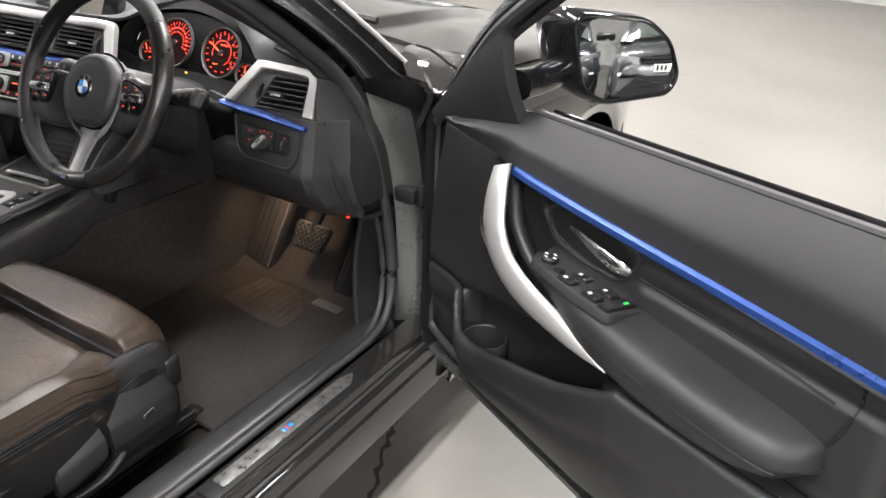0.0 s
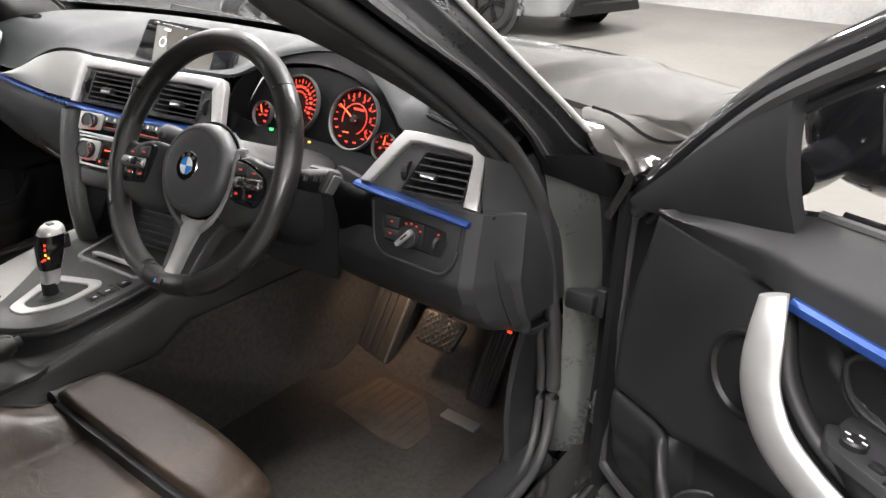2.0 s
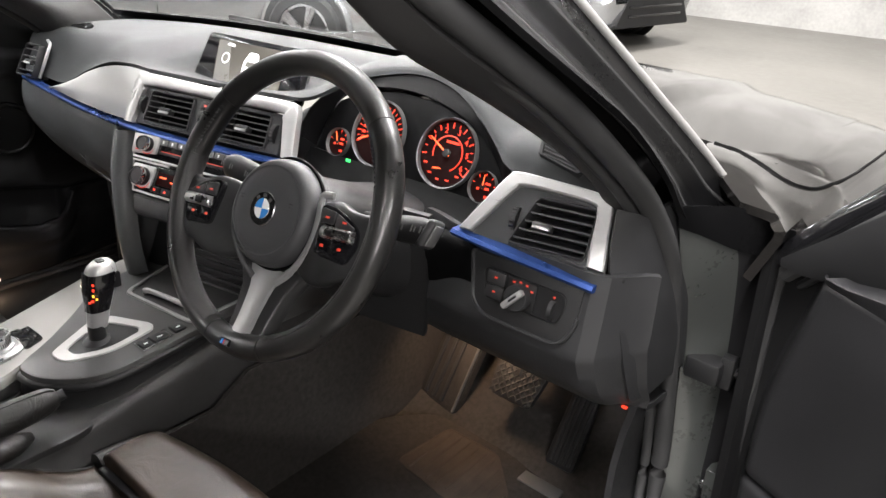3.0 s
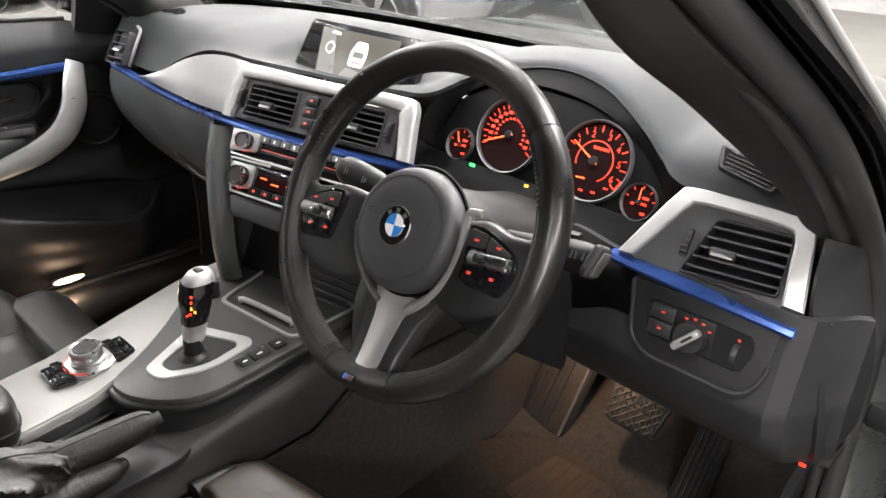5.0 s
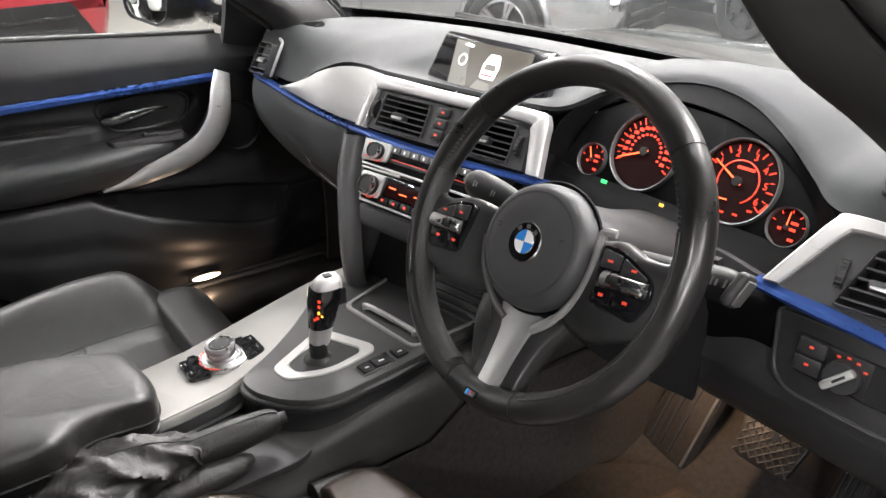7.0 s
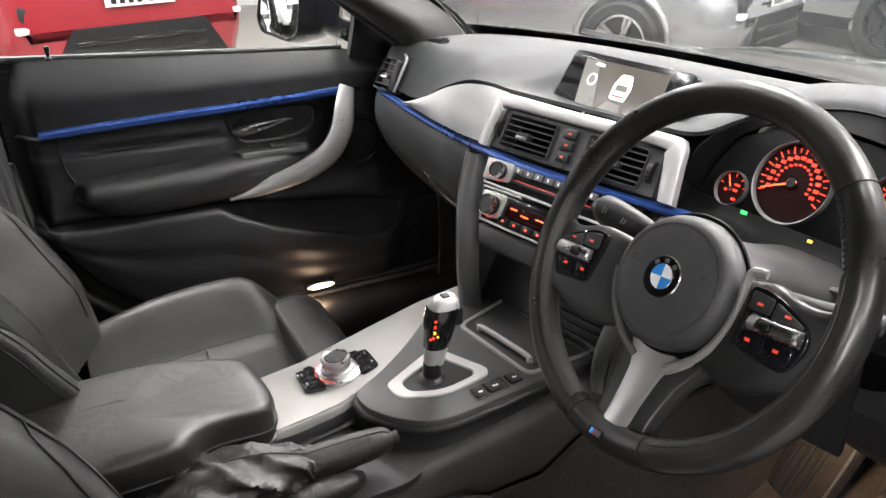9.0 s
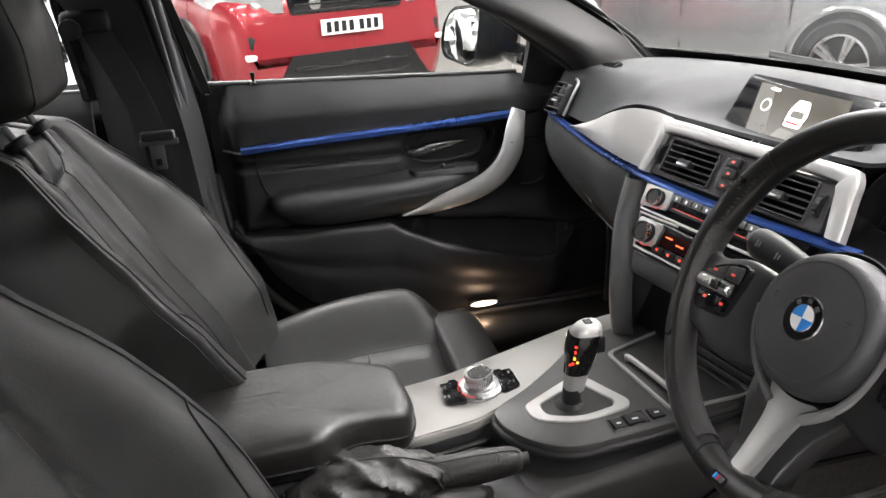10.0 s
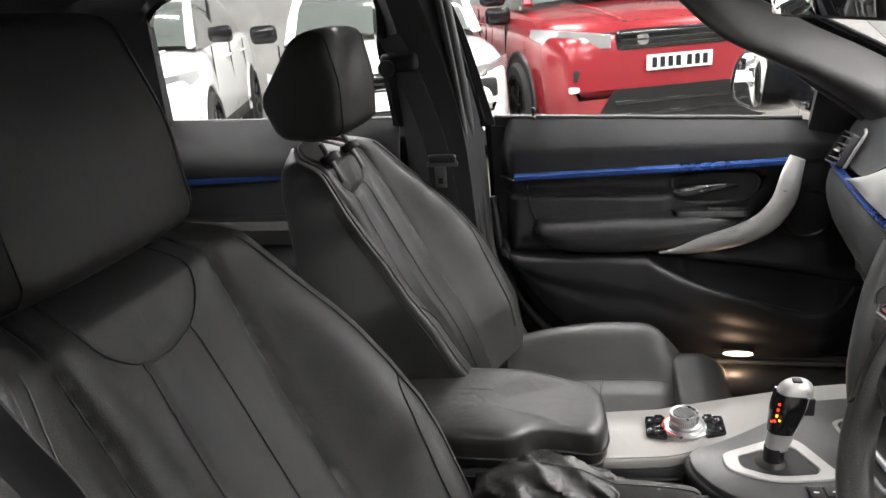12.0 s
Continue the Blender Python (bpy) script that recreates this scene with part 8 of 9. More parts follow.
def gear_selector():
    t = thing("gear_selector", (0.0, -0.052, 0.625), "silver and black gear selector with a lit gear display", "gear selector")
    zb = 0.622
    up = Vector((-0.03, 0.15, 0.985)).normalized()
    o = Vector((0.0, -0.056, zb))
    P = lambda a, x, y: tuple(o + up * a + Vector((x, y, 0)))
    part("gaiter", turned([(0.024, 0.0), (0.020, 0.004), (0.0135, 0.008), (0.0130, 0.030), (0.0, 0.031)], 24, (0.0, -0.056, zb)), plastic_dk, t)
    st = [(0.024, 0.0105, 0.012), (0.027, 0.0125, 0.0145), (0.032, 0.0130, 0.0150), (0.055, 0.0140, 0.0170), (0.075, 0.0165, 0.0200), (0.095, 0.0185, 0.0225), (0.112, 0.0185, 0.0225), (0.124, 0.016, 0.0195), (0.130, 0.011, 0.012)]
    rings = []
    for a, rx, ry in curve(st, 24):
        rings.append([P(a, rx * math.copysign(abs(math.cos(q)) ** 0.7, math.cos(q)), ry * math.copysign(abs(math.sin(q)) ** 0.8, math.sin(q)) + 0.10 * (a - 0.05) * 0.6) for q in np.linspace(0, 2 * math.pi, 28, endpoint=False)])
    part("grip", loft(rings), grip_satin, t, "satin silver selector grip", sharp=60)
    # dark face towards the driver with the gear letters as lit bars
    fc = []
    for a, rx, ry in curve([(0.056, 0.0140, 0.0172), (0.075, 0.0163, 0.0200), (0.095, 0.0184, 0.0226), (0.117, 0.0180, 0.0222)], 16):
        fc.append([P(a, rx * 1.04 * math.copysign(abs(math.cos(q)) ** 0.7, math.cos(q)), ry * 1.03 * math.copysign(abs(math.sin(q)) ** 0.8, math.sin(q)) + 0.06 * (a - 0.05)) for q in np.linspace(-2.05, 0.50, 20)])
    f = part("selector_face", skin(fc, 0.002), gloss_black, t, "gloss black face", sharp=60)
    M = Matrix.Translation(o + up * 0.088 + Vector((0.0164, -0.0150, 0))) @ Matrix.Rotation(radians(52), 4, "Z") @ Matrix.Rotation(radians(80), 4, "X")
    for u, v, w, h, mt in ((0.001, 0.016, 0.0035, 0.0035, glow_red), (0.0005, 0.008, 0.003, 0.004, glow_red), (0.0, -0.001, 0.003, 0.004, glow_amber), (-0.002, -0.009, 0.004, 0.0035, glow_red), (0.0045, -0.006, 0.003, 0.003, glow_amber), (-0.006, -0.011, 0.003, 0.003, glow_red)):
        part("gear_mark", box(w, h, 0.0006, (u, v, 0.0028), 0), mt, f, m=M)
    part("top_cap", loft([[P(a, rx * math.cos(q), ry * math.sin(q) + 0.10 * (a - 0.05) * 0.6) for q in np.linspace(0, 2 * math.pi, 24, endpoint=False)] for a, rx, ry in ((0.117, 0.0188, 0.0228), (0.122, 0.0180, 0.0215), (0.128, 0.0148, 0.0180), (0.132, 0.0100, 0.0125))]), gate_silver, t, "satin cap")
    part("park_button", box(0.013, 0.012, 0.004, P(0.132, 0.001, 0.003), 0.0015), plastic_dk, t, "dark park button")
    part("release_button", box(0.006, 0.016, 0.026, P(0.100, 0.0125, 0.0215), 0.0025), plastic_dk, t)


gear_selector()


def armrest():
    t = CON
    ol = rpoly([(-0.140, -0.292), (-0.035, -0.280), (0.004, -0.292), (0.006, -0.350), (0.014, -0.385), (0.046, -0.410), (0.052, -0.70), (-0.160, -0.70), (-0.166, -0.42)], [0.03, 0.02, 0.022, 0.02, 0.02, 0.02, 0.03, 0.03, 0.04], 5)
    k = len(ol)
    cx, cy = -0.055, -0.48
    rings = []
    for z, sc in ((0.618, 0.985), (0.622, 1.0), (0.640, 1.004), (0.655, 1.002), (0.664, 0.990), (0.670, 0.965), (0.6735, 0.92), (0.676, 0.82), (0.678, 0.5), (0.679, 0.2)):
        rings.append([(cx + (x - cx) * sc, cy + (y - cy) * (sc if sc > 0.9 else sc + 0.02), z - 0.012 * sm(-0.42, -0.29, y)) for x, y in ol])
    pad = part("armrest", loft(rings), leather_arm, t, "worn black leather armrest pad", sharp=70)
    part("pad_seam", tube([(cx + (x - cx) * 1.004, cy + (y - cy) * 1.004, 0.634 - 0.012 * sm(-0.42, -0.29, y)) for x, y in ol], 0.0022, 6, closed=True), plastic_dk, pad)
    part("armrest_box", slab([(cx + (x - cx) * 0.97, cy + (y - cy) * 0.985) for x, y in ol], 0.545, 0.628, 0.004), plastic, pad)
    part("shut_line", tube([(cx + (x - cx) * 0.975, cy + (y - cy) * 0.988, 0.600) for x, y in ol], 0.002, 5, closed=True), plastic_dk, pad)


armrest()


def hand_brake():
    t = thing("hand_brake", (0.07, -0.28, 0.565), "hand brake lever with a crumpled black leather gaiter", "hand brake")
    lv = curve([(0.058, -0.310, 0.592, 0.021), (0.064, -0.270, 0.598, 0.0225), (0.071, -0.215, 0.604, 0.0215), (0.077, -0.175, 0.609, 0.0185), (0.079, -0.160, 0.610, 0.012)], 26)
    part("lever_grip", tube([p[:3] for p in lv], [p[3] for p in lv], 18, flat=1.05), boot_leather, t, "leather covered grip", sharp=60)
    part("release_button", tube([(0.079, -0.162, 0.610), (0.0805, -0.150, 0.612)], 0.008, 14), plastic, t)
    part("grip_seam", tube([(p[0] + 0.004, p[1], p[2] + p[3] * 1.02) for p in lv[2:-2]], 0.0014, 5), plastic_dk, t)
    # gaiter: a soft sack with long folds
    path = curve([(0.060, -0.475, 0.575, 0.050), (0.060, -0.430, 0.592, 0.056), (0.060, -0.380, 0.604, 0.056), (0.060, -0.325, 0.606, 0.046), (0.061, -0.285, 0.602, 0.031), (0.063, -0.262, 0.600, 0.024)], 60)
    rings = []
    for i, (x, y, z, r) in enumerate(path):
        ring = []
        for q in np.linspace(0, 2 * math.pi, 56, endpoint=False):
            f = noise.noise(Vector((1.3 * math.cos(q) + i * 0.03, 1.3 * math.sin(q), i * 0.055)))
            f2 = 1 - 3.2 * abs(noise.noise(Vector((1.5 * math.cos(q) - i * 0.060, 1.5 * math.sin(q) + i * 0.045, i * 0.045 + 3.4)))) ** 0.8
            rr = r * (1 + 0.18 * f + 0.24 * f2 + 0.03 * (1 - 2.4 * abs(noise.noise(Vector((3.2 * math.cos(q) + i * 0.08, 3.2 * math.sin(q), i * 0.09 + 9))))))
            ring.append((x + rr * math.cos(q), y + 0.012 * f, z + rr * math.sin(q) * (0.66 if math.sin(q) > 0 else 0.8)))
        rings.append(ring)
    ga = part("gaiter", loft(rings), boot_leather, t, "crumpled black leather gaiter", sharp=75)
    lobe = curve([(0.082, -0.44, 0.566, 0.020), (0.088, -0.38, 0.572, 0.026), (0.092, -0.30, 0.576, 0.024), (0.092, -0.235, 0.576, 0.020), (0.088, -0.205, 0.574, 0.008)], 30)
    part("gaiter_fold", tube([p[:3] for p in lobe], [p[3] for p in lobe], 16, flat=0.8), boot_leather, ga, sharp=75)
    part("gaiter_seam", tube([(p[0] + 0.006, p[1], p[2] + p[3] * 0.76) for p in path[16:-4]], 0.0012, 5), plastic_dk, ga)


hand_brake()


# ---- steering wheel ----
def steering_wheel():
    W = Matrix.Translation((0.3505, 0.0248, 0.9309)) @ Matrix.Rotation(radians(63), 4, "X")
    T = W @ Matrix.Rotation(radians(6.0), 4, "Z")
    t = thing("steering_wheel", (0.345, 0.0, 0.930), "black leather three-spoke sports steering wheel, slightly turned", "steering wheel")
    R, r = 0.1747, 0.0150
    HX, HY = 0.002, -0.0100

    def thick(deg):
        """Thumb rests above the side spokes, a slimmer foot."""
        d = deg % 360
        return 1.0 + 0.15 * math.exp(-((d - 26) / 11) ** 2) + 0.15 * math.exp(-((d - 154) / 11) ** 2) - 0.04 * math.exp(-((d - 270) / 20) ** 2)

    def rim_ring(a, k, qs):
        d = Vector((math.cos(a), math.sin(a), 0))
        th = thick(math.degrees(a))
        return [tuple(d * (R + r * k * (1 + (th - 1) * (1.0 if math.cos(q) < 0 else 0.3)) * math.cos(q) * (1.0 if math.cos(q) > 0 else 1.10)) + Vector((0, 0, r * k * 1.10 * math.sin(q)))) for q in qs]

    def rim_arc(a0, a1, k=1.0, n=70):
        return loft([rim_ring(a, k, np.linspace(0, 2 * math.pi, 24, endpoint=False)) for a in np.linspace(radians(a0), radians(a1), n)])

    J = (39, 136, 256, 286)
    part("rim_upper", rim_arc(J[0] + 0.25, J[1] - 0.25), wheel_leather, t, "smooth leather rim", m=T, sharp=70)
    part("rim_side", rim_arc(J[1] + 0.25, J[2] - 0.25), wheel_leather, t, "leather rim", m=T, sharp=70)
    part("rim_side", rim_arc(J[3] - 359.75, J[0] - 0.25), wheel_leather, t, "leather rim", m=T, sharp=70)
    part("rim_foot", rim_arc(J[2] + 0.25, J[3] - 0.25, n=24), wheel_leather, t, "leather rim foot", m=T, sharp=70)
    part("rim_core", rim_arc(0, 359.9, 0.94, 90), plastic_dk, t, m=T, sharp=70)
    for a0, a1 in ((166, 252), (-70, 14)):
        rings = [rim_ring(a, 1.018, np.linspace(math.pi - 1.05, math.pi + 1.05, 10)) for a in np.linspace(radians(a0), radians(a1), 50)]
        part("perforated_grip", skin(rings, 0.0008, flip=True), wheel_perf, t, "perforated leather inside the rim", m=T, sharp=70)
    for a0, a1 in ((140, 252), (-70, 36)):
        st = []
        for a in np.linspace(radians(a0), radians(a1), 60):
            p, q = Vector(rim_ring(a, 1.02, [math.pi * 0.76])[0]), Vector(rim_ring(a + 0.012, 1.02, [math.pi * 0.70])[0])
            st.append(tube([p, q], 0.0010, 5))
        part("stitching", join(*st), plastic, t, m=T)
    # badge in the foot
    zf = r * 1.10
    part("foot_badge", slab(rrect(0.019, 0.0085, 0.0015, (-0.003, -R + 0.001)), zf - 0.002, zf + 0.0008, 0.0005, m=T), gloss_black, t)
    for k, mt in enumerate((badge_lblue, badge_blue, badge_red, key_silver)):
        sk = Matrix(((1, 0.35, 0, -0.0085 + 0.0024 * k + (0.0018 if k == 3 else 0)), (0, 1, 0, -R + 0.001), (0, 0, 1, zf + 0.0010), (0, 0, 0, 1)))
        part("badge_stripe", box(0.0020 if k < 3 else 0.0062, 0.0062, 0.0010, (0, 0, 0), 0), mt, t, m=T @ sk)
    # hub pad: shallow dome with a softly rolled shoulder, a little flatter below
    pad = []
    for rad, z in curve([(0.0, 0.0160), (0.020, 0.0158), (0.034, 0.0155), (0.044, 0.0142), (0.0535, 0.0115), (0.0555, 0.0116), (0.061, 0.0085), (0.0655, 0.0015), (0.0675, -0.010), (0.0670, -0.028)], 34):
        pad.append([(HX + rad * math.cos(q) * 1.025, HY + rad * math.sin(q) * (0.975 if math.sin(q) > 0 else 1.0), z) for q in np.linspace(0, 2 * math.pi, 56, endpoint=False)])
    part("airbag_cover", loft(pad), hub_plastic, t, "round black airbag cover", m=T, sharp=75)
    for u, rz in ((-0.041, 14), (0.041, -14)):
        for dv in (0.0, -0.0035):
            part("cover_mark", box(0.0085 - abs(dv), 0.0010, 0.0006, (HX + u + dv * 0.4, HY + 0.012 + dv, 0.0146), 0), plastic_dk, t, m=T)
    part("cover_shadow_gap", tube([(HX + 0.0685 * math.cos(q) * 1.025, HY + 0.0685 * math.sin(q), -0.014) for q in np.linspace(0, 2 * math.pi, 60, endpoint=False)], 0.0022, 6, closed=True), dial_black, t, m=T)
    # round badge as plain shapes
    B = T @ at(HX, HY, 0.0153)
    bd = part("badge", turned([(0, 0), (0.0212, 0), (0.0212, 0.0016), (0.0203, 0.0026), (0.0194, 0.0022), (0, 0.0022)], 44, m=B), chrome, t, "round blue and white badge")
    part("badge_ring", disc(0.0195, 0.0006, 44, (0, 0, 0.0020), 0, m=B), gloss_black, bd)
    for k in range(4):
        a = k * math.pi / 2
        sect = [(0, 0)] + [(0.0122 * math.cos(q), 0.0122 * math.sin(q)) for q in np.linspace(a, a + math.pi / 2, 10)]
        part("badge_quarter", slab(sect, 0.0024, 0.0030, 0, m=B), badge_blue if k % 2 else print_white, bd)
    part("badge_line", tube([(0.0126 * math.cos(q), 0.0126 * math.sin(q), 0.0028) for q in np.linspace(0, 2 * math.pi, 40, endpoint=False)], 0.0005, 5, closed=True), chrome, bd, m=B)
    for a in (132, 90, 48):
        part("badge_letter_bar", box(0.0048, 0.0040, 0.0005, (0, 0.0160, 0.0028), 0, m=B @ Matrix.Rotation(radians(a - 90), 4, "Z")), key_silver, bd)
    # side spokes: dark shoulders running from the hub into the rim, with gloss switch pods
    for s in (1, -1):
        sp = []
        for x, yt, yb, z, h in curve([(0.040, 0.008, -0.070, -0.024, 0.012), (0.075, 0.016, -0.082, -0.016, 0.013), (0.105, 0.019, -0.080, -0.006, 0.013), (0.130, 0.012, -0.070, -0.002, 0.012), (0.152, 0.012, -0.066, -0.004, 0.011), (0.168, 0.022, -0.074, -0.006, 0.010)], 24):
            yc, hh = (yt + yb) / 2, (yt - yb) / 2
            sp.append([(s * x, yc + hh * math.copysign(abs(math.cos(q)) ** 0.55, math.cos(q)), z + h * math.copysign(abs(math.sin(q)) ** 0.7, math.sin(q))) for q in np.linspace(0, 2 * math.pi, 32, endpoint=False)])
        part("side_spoke", loft(sp), plastic_sp, t, "black spoke", m=T, sharp=60)
        po = rpoly([(s * 0.087, 0.012), (s * 0.104, 0.0125), (s * 0.130, 0.004), (s * 0.1500, -0.008), (s * 0.153, -0.026), (s * 0.142, -0.050), (s * 0.096, -0.046)][::s], 0.008)
        pd = part("switch_pod", slab(po, 0.002, 0.0105, 0.0025, m=T), gloss_black, t, "gloss black switch pod")
        for k, (u0, u1, v0, v1, v2, v3) in enumerate(((0.0925, 0.1140, 0.0085, 0.0060, -0.0090, -0.0085), (0.1160, 0.1440, 0.0050, -0.0070, -0.0115, -0.0100))):
            ky = rpoly([(s * u0, v2), (s * u0, v0), (s * u1, v1), (s * u1, v3)][::-s], 0.003, 4)
            part("upper_key", slab(ky, 0.0095, 0.0128, 0.0012, m=T), plastic, pd)
            part("pod_mark", box(0.0055, 0.0022, 0.0005, (s * (u0 + u1) / 2, -0.0018 - 0.002 * k, 0.0130), 0), glow_dim, pd, m=T)
            lk = rpoly([(s * u0, -0.0440), (s * u0, -0.0265), (s * u1, -0.0265), (s * u1, -0.0400 - 0.002 * (1 - k))][::-s], 0.004, 4)
            part("lower_key", slab(lk, 0.0090, 0.0115, 0.0012, m=T), gloss_black, pd)
            part("pod_mark", box(0.0050, 0.0030, 0.0005, (s * (u0 + u1) / 2, -0.0335, 0.0117), 0, m=T), glow_dim, pd)
        rk = part("rocker", loft([[(s * x, v, z) for v, z in curve([(-0.0250, 0.0105), (-0.0240, zt - 0.003), (-0.0215, zt), (-0.0175, zt + 0.0005), (-0.0130, zt - 0.0010), (-0.0112, zt - 0.003), (-0.0105, 0.0105)], 10)] for x, zt in ((0.0985, 0.0145), (0.101, 0.0175), (0.112, 0.0180), (0.124, 0.0182), (0.140, 0.0190), (0.1455, 0.0175), (0.147, 0.0140))]), satin, pd, "bright rocker switch", m=T, sharp=50)
        part("rocker_window", slab(rrect(0.015, 0.0085, 0.002, (s * 0.116, -0.0178)), 0.0170, 0.0186, 0.0006, m=T), gloss_black, rk)
        part("rocker_wheel", turned([(0, -0.0048), (0.0050, -0.0048), (0.0054, 0), (0.0050, 0.0048), (0, 0.0048)], 20, m=T @ at(s * 0.116, -0.0178, 0.0150) @ Matrix.Rotation(radians(90), 4, "Y")), plastic_dk, rk)
        # bright wing hugging the hub, from the lower spoke up to the switches
        wg = [(HX + s * rad * math.sin(radians(a)), HY - rad * math.cos(radians(a)), z) for a, rad, z in ((14, 0.0850, -0.013), (28, 0.0800, -0.010), (42, 0.0765, -0.008), (56, 0.0745, -0.006), (70, 0.0730, -0.005), (84, 0.0725, -0.004), (97, 0.0735, -0.003), (108, 0.0760, -0.002))]
        wg += [(s * 0.0765, 0.0215, -0.0010), (s * 0.0830, 0.0232, -0.0015), (s * 0.0900, 0.0235, -0.003)]
        wg = curve(wg, 50)
        if s > 0:
            part("bright_wing", tube([Vector(p) for p in wg], [0.0052] * 8 + [0.0042] * 42, 8, flat=0.9), silver, t, "satin silver wing round the hub", m=T)
        else:
            part("dark_wing", tube([Vector(p) for p in wg[:26]], [0.0040] * 26, 8, flat=0.9), key_silver, t, "grey wing round the hub", m=T)
    # lower spoke: silver blade with dark flanks
    bl = []
    for y, w, z in curve([(-0.078, 0.034, -0.020), (-0.090, 0.026, -0.0165), (-0.102, 0.0195, -0.0135), (-0.120, 0.0165, -0.0090), (-0.142, 0.0142, -0.0030), (-0.160, 0.0128, 0.0030)], 20):
        bl.append([(-w, y, z - 0.006), (-w * 0.94, y, z + 0.001), (-w * 0.5, y, z + 0.0032), (w * 0.5, y, z + 0.0032), (w * 0.94, y, z + 0.001), (w, y, z - 0.006)])
    part("lower_spoke_blade", loft(bl), silver, t, "satin silver lower spoke", m=T, sharp=50)
    part("lower_spoke", loft([[(x * w, y, z) for x, z in ((-1, zt - 0.022), (1, zt - 0.022), (1.0, zt - 0.004), (0.9, zt), (-0.9, zt), (-1.0, zt - 0.004))] for y, w, zt in ((-0.045, 0.070, -0.020), (-0.075, 0.058, -0.020), (-0.105, 0.040, -0.016), (-0.135, 0.033, -0.009), (-0.166, 0.032, -0.003))]), plastic_sp, t, m=T, sharp=50)
    # column shroud and stalks
    sh = []
    for z, w, h, yc in curve([(-0.020, 0.052, 0.046, -0.006), (-0.050, 0.066, 0.056, -0.010), (-0.095, 0.074, 0.064, -0.014), (-0.150, 0.080, 0.070, -0.014), (-0.205, 0.088, 0.078, -0.010)], 18):
        sh.append([(w * math.copysign(abs(math.cos(q)) ** 0.7, math.cos(q)), yc + h * math.copysign(abs(math.sin(q)) ** 0.7, math.sin(q)), z) for q in np.linspace(0, 2 * math.pi, 36, endpoint=False)])
    part("column_shroud", loft(sh), plastic_dk, t, "dark steering column shroud", m=W, sharp=60)
    part("column_gaiter", skin([[(0.345 + 0.115 * c, 0.165 + 0.02 * abs(c), z) for c in np.linspace(-1, 1, 10)] for z in (0.90, 0.86, 0.80, 0.75, 0.72)], 0.01), plastic_dk, t)
    for s, pts, rr in ((-1, [(0.300, 0.118, 0.893), (0.240, 0.116, 0.898), (0.190, 0.112, 0.904), (0.150, 0.1095, 0.909), (0.134, 0.109, 0.911)], (0.0120, 0.0150, 0.0200, 0.0185, 0.0070)),
                       (1, [(0.400, 0.112, 0.900), (0.455, 0.110, 0.908), (0.495, 0.107, 0.916), (0.522, 0.104, 0.922), (0.534, 0.102, 0.924)], (0.0120, 0.0140, 0.0165, 0.0160, 0.0120))):
        line = curve([(*p, k) for p, k in zip(pts, rr)], 18)
        pth = [Vector(p[:3]) for p in line]
        sk = part("stalk", tube(pth, [max(0.003, p[3]) for p in line], 18, flat=0.72, up=(0, -1, 0.35)), plastic_dk, t, "black column stalk", sharp=60)
        for k in (8, 11, 14):
            rad = line[k][3]
            M = Matrix.Translation(pth[k] + Vector((0, -0.86, 0.50)) * rad * 0.78) @ Matrix.Rotation(radians(60), 4, "X")
            part("stalk_mark", box(0.0022, 0.0085, 0.0005, (-0.0028, 0, 0), 0, m=M), key_silver, sk)
            part("stalk_mark", box(0.0022, 0.0065, 0.0005, (0.0018, 0, 0), 0, m=M), key_silver, sk)
        if s > 0:
            E = Matrix.Translation((0.533, 0.1015, 0.9235)) @ Matrix.Rotation(radians(63), 4, "X") @ Matrix.Rotation(radians(-14), 4, "Z")
            part("stalk_cap", box(0.012, 0.036, 0.026, (0, 0, 0), 0.0055, 3, m=E), plastic, sk, "rounded stalk end")
            part("cap_face", box(0.004, 0.027, 0.017, (0.0062, 0, 0), 0.002, 2, m=E), key_silver, sk)


steering_wheel()


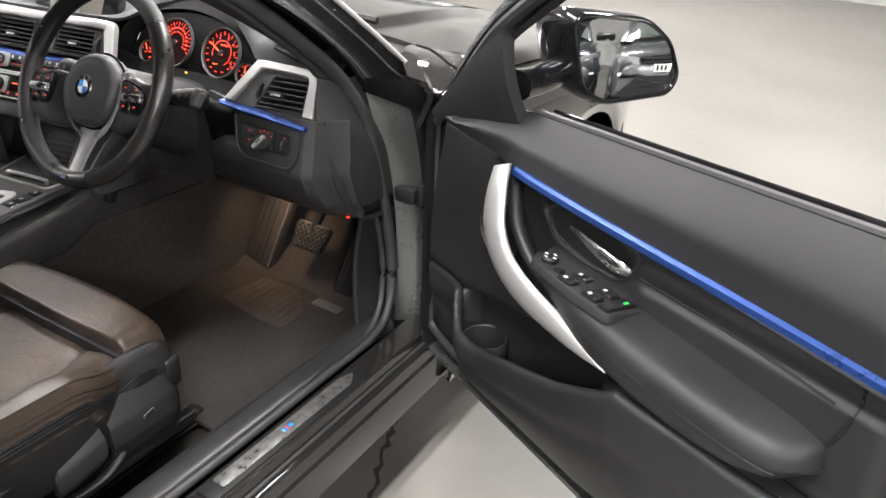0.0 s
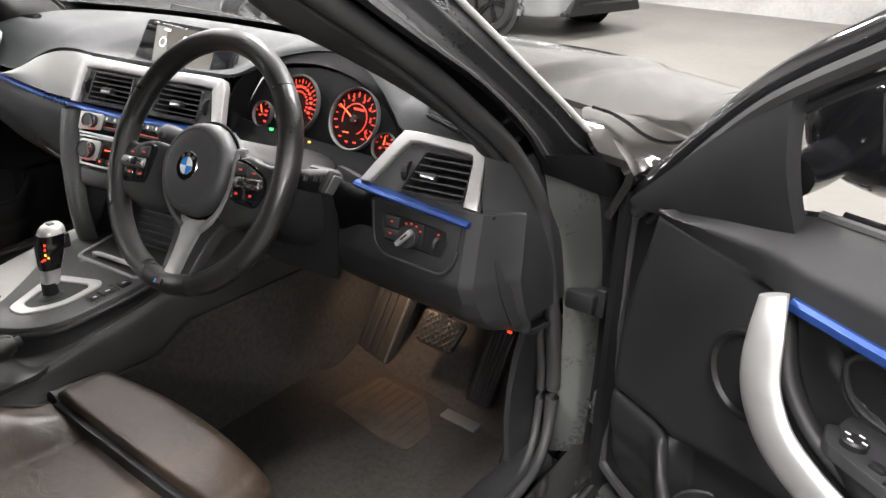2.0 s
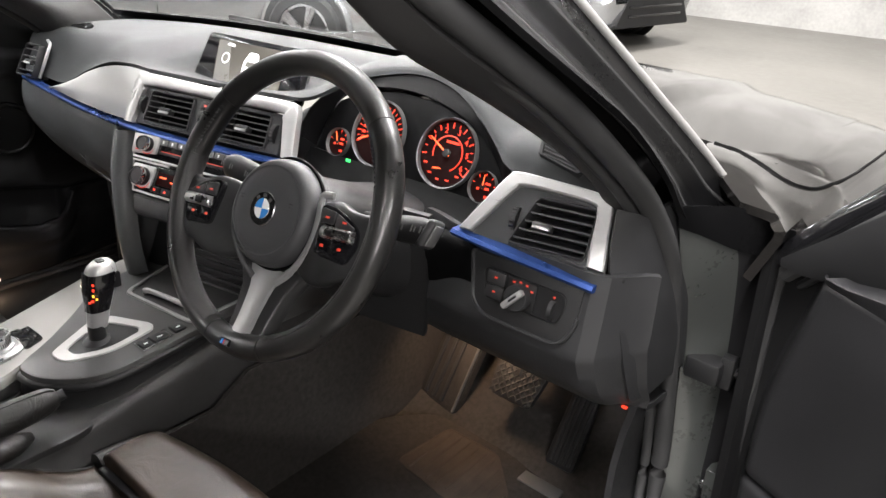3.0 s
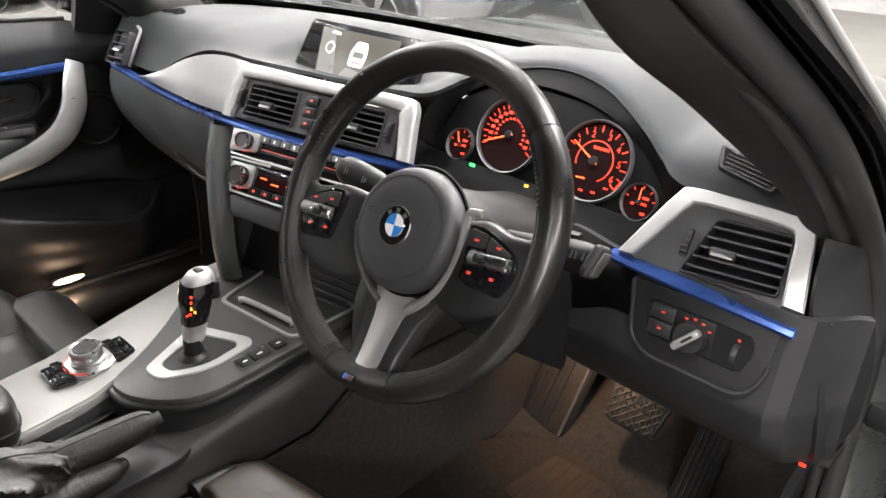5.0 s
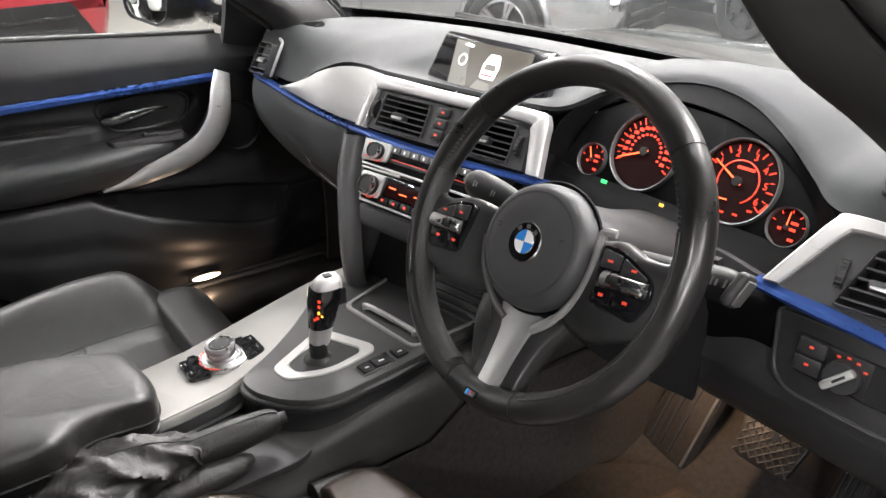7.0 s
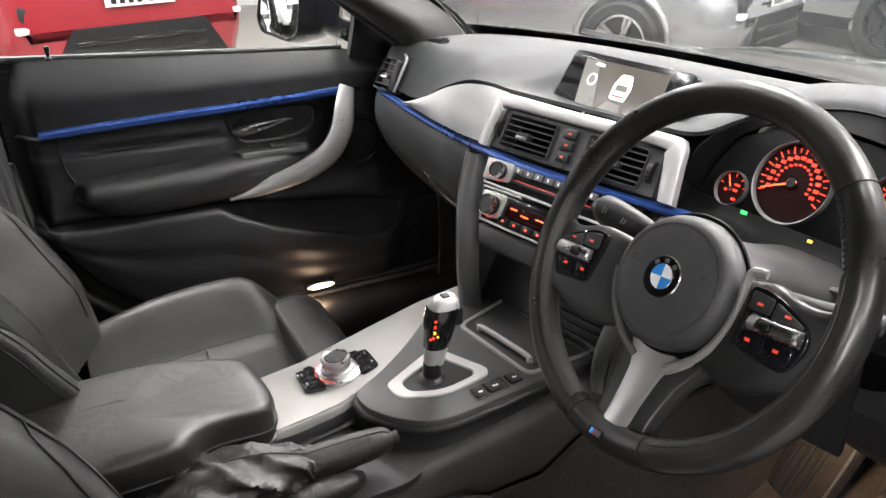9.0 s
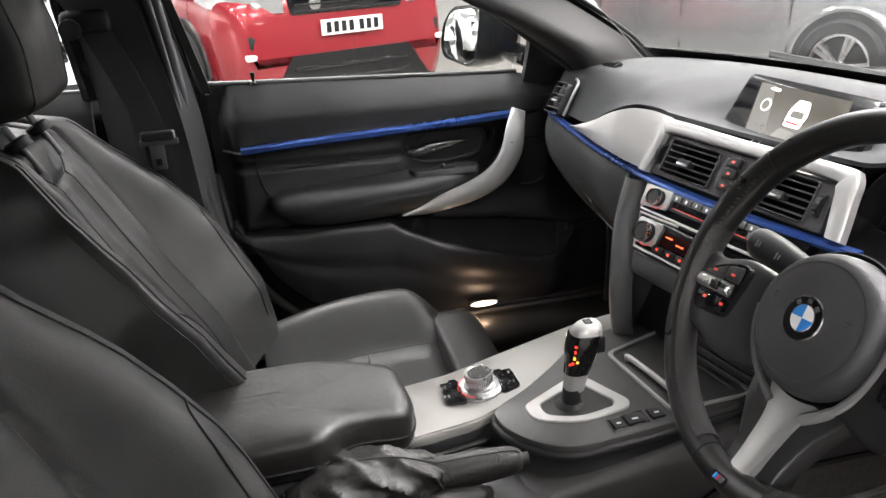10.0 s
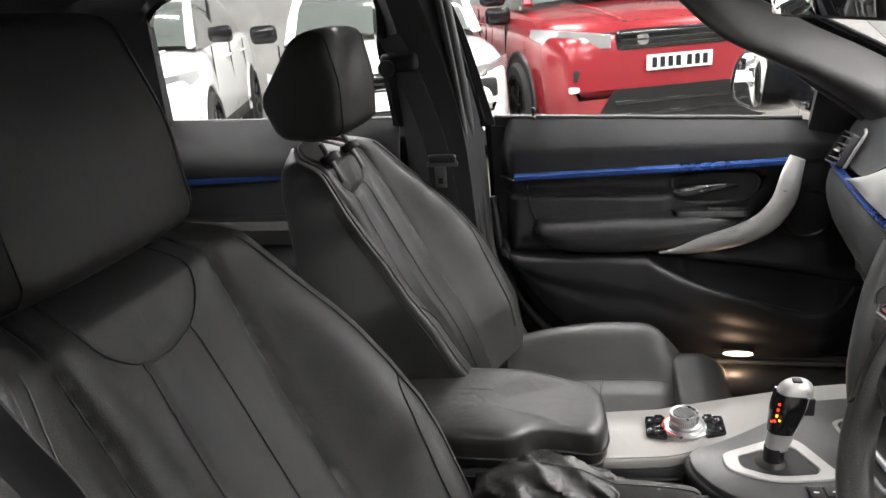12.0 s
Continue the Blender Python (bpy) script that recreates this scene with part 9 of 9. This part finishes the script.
# ---- footwells ----
def footwell():
    m1 = thing("floor_mat", (0.42, 0.2, 0.295), "dark carpet mat with a ribbed heel pad", "floor mat")
    ol = rpoly([(0.17, -0.02), (0.68, -0.02), (0.70, 0.30), (0.62, 0.50), (0.24, 0.50), (0.16, 0.40)], 0.04)
    part("mat_base", slab(ol, 0.293, 0.3035, 0.004), carpet, m1)
    hp = rpoly([(0.285, 0.335), (0.300, 0.475), (0.420, 0.475), (0.500, 0.395), (0.500, 0.318), (0.43, 0.315)], 0.014)
    pad = part("heel_pad", slab(hp, 0.3025, 0.3070, 0.0015), mat_rubber, m1, "brown-grey ribbed heel pad")
    for k in range(9):
        x = 0.312 + 0.022 * k
        y1 = 0.468 if x < 0.42 else 0.468 - (x - 0.42) * 1.0
        part("rib", box(0.008, y1 - 0.335, 0.004, (x, (y1 + 0.335) / 2, 0.3075), 0.0018), mat_rubber, pad)
    part("pad_edge", tube([(x, y, 0.307) for x, y in hp], 0.0018, 5, closed=True), mat_rubber, pad)
    br = thing("brake_pedal", (0.40, 0.55, 0.33), "brake pedal with a diamond-patterned rubber pad", "pedal", "pedals")
    M = Matrix.Translation((0.402, 0.545, 0.432)) @ Matrix.Rotation(radians(52), 4, "X")
    pb = part("pedal_pad", slab(rpoly([(-0.058, 0.036), (-0.046, -0.038), (0.046, -0.038), (0.058, 0.036)], 0.014), -0.008, 0.004, 0.003, m=M), plastic_dk, br, "black rubber pedal pad")
    lines = []
    for k in range(-5, 6):
        for sg in (1, -1):
            u0, u1 = k * 0.016 - 0.032 * sg, k * 0.016 + 0.032 * sg
            pts = [(u0 + (u1 - u0) * q, -0.032 + 0.064 * q) for q in np.linspace(0, 1, 9)]
            pts = [p for p in pts if abs(p[0]) < 0.050]
            if len(pts) > 1:
                lines.append(tube([(u, v, 0.004) for u, v in pts], 0.0024, 5))
    part("pad_tread", join(*lines), plastic, pb, "raised diamond tread", m=M)
    part("pedal_arm", tube(curve([(0.402, 0.555, 0.44), (0.40, 0.62, 0.52), (0.40, 0.66, 0.66)], 10), 0.012, 8), plastic_dk, br)
    ac = thing("accelerator_pedal", (0.535, 0.52, 0.30), "long ribbed black accelerator pedal", "pedal", "pedals")
    MA = Matrix.Translation((0.530, 0.560, 0.395)) @ Matrix.Rotation(radians(56), 4, "X")
    pa = part("pedal_plate", slab(rpoly([(-0.030, -0.090), (0.030, -0.090), (0.026, 0.105), (-0.026, 0.105)], 0.010), -0.012, 0.0, 0.003, m=MA), plastic_dk, ac)
    for k in range(5):
        part("tread_rib", box(0.0045, 0.175, 0.004, (-0.019 + 0.0095 * k, 0.005, 0.001), 0.001), plastic, pa, m=MA)
    part("heel_plate", box(0.085, 0.030, 0.005, (0.525, 0.462, 0.306), 0.002), key_silver, ac, "worn metal heel plate")
    fr = thing("foot_rest", (0.24, 0.58, 0.30), "dark ribbed foot rest beside the tunnel", "foot rest")
    MF = Matrix.Translation((0.225, 0.575, 0.395)) @ Matrix.Rotation(radians(-8), 4, "Z") @ Matrix.Rotation(radians(62), 4, "X")
    pf = part("rest_plate", slab(rpoly([(-0.055, -0.105), (0.055, -0.105), (0.058, 0.125), (-0.050, 0.125)], 0.010), -0.02, 0.0, 0.003, m=MF), carpet, fr)
    for u in (-0.036, -0.012, 0.012):
        part("rest_rib", box(0.010, 0.205, 0.006, (u, 0.008, 0.001), 0.002), plastic, pf, m=MF)
    part("rest_edge", tube([MF @ Vector((0.052, v, 0.004)) for v in (-0.10, 0.12)], 0.003, 8), key_silver, pf, "bright edge strip")
    # bonnet release beside the kick panel
    rl = thing("bonnet_release", (0.722, 0.46, 0.45), "black bonnet release lever", "lever")
    part("bracket", box(0.016, 0.07, 0.10, (0.716, 0.475, 0.45), 0.006), plastic_dk, rl)
    part("lever", tube([(0.703, 0.455, 0.49), (0.700, 0.445, 0.43), (0.698, 0.44, 0.395)], 0.009, 8), plastic, rl)
    part("print", box(0.001, 0.010, 0.010, (0.6895, 0.442, 0.405), 0), print_white, rl)
    # lit lens in the foot of the passenger door and lamps under the dashboard
    ln = thing("courtesy_lamp", (-0.735, 0.02, 0.43), "small lit courtesy lamp low on the passenger door", "lamp")
    part("lens", turned([(0, -0.034), (0.0024, -0.031), (0.0050, -0.020), (0.0062, 0.0), (0.0050, 0.020), (0.0024, 0.031), (0, 0.034)], 16, m=Matrix.Translation((-0.7205, 0.022, 0.430)) @ Matrix.Rotation(radians(-90), 4, "X")), warm_lens, ln)
    part("lens_frame", box(0.010, 0.074, 0.016, (-0.730, 0.022, 0.431), 0.003), plastic_dk, ln)
    for x, y, z, e in ((0.28, 0.50, 0.635, 0.55), (-0.40, 0.40, 0.60, 0.25)):
        lp = thing("footwell_lamp", (x, y, z), "small warm lamp under the dashboard", "lamp", "footwell lamps")
        part("housing", box(0.05, 0.03, 0.014, (x, y, z + 0.009), 0.003), plastic_dk, lp)
        part("lens", box(0.042, 0.022, 0.004, (x, y, z + 0.001), 0.001), warm_lens, lp)


footwell()
for nm, loc, e, size in (("footwell_light", (0.28, 0.50, 0.615), 4.6, 0.03), ("footwell_light", (-0.40, 0.40, 0.592), 0.8, 0.03), ("courtesy_light", (-0.698, 0.018, 0.412), 0.35, 0.014)):
    la = bpy.data.lights.new(nm, "SPOT" if nm == "footwell_light" else "POINT")
    if nm == "footwell_light":
        la.spot_size, la.spot_blend = radians(105), 1.0
    la.energy, la.color, la.shadow_soft_size = e, (1.0, 0.66, 0.42), size
    ob = new(nm, la)
    ob.location = loc
    if nm == "footwell_light":
        ob.rotation_euler = (radians(12), 0, 0)
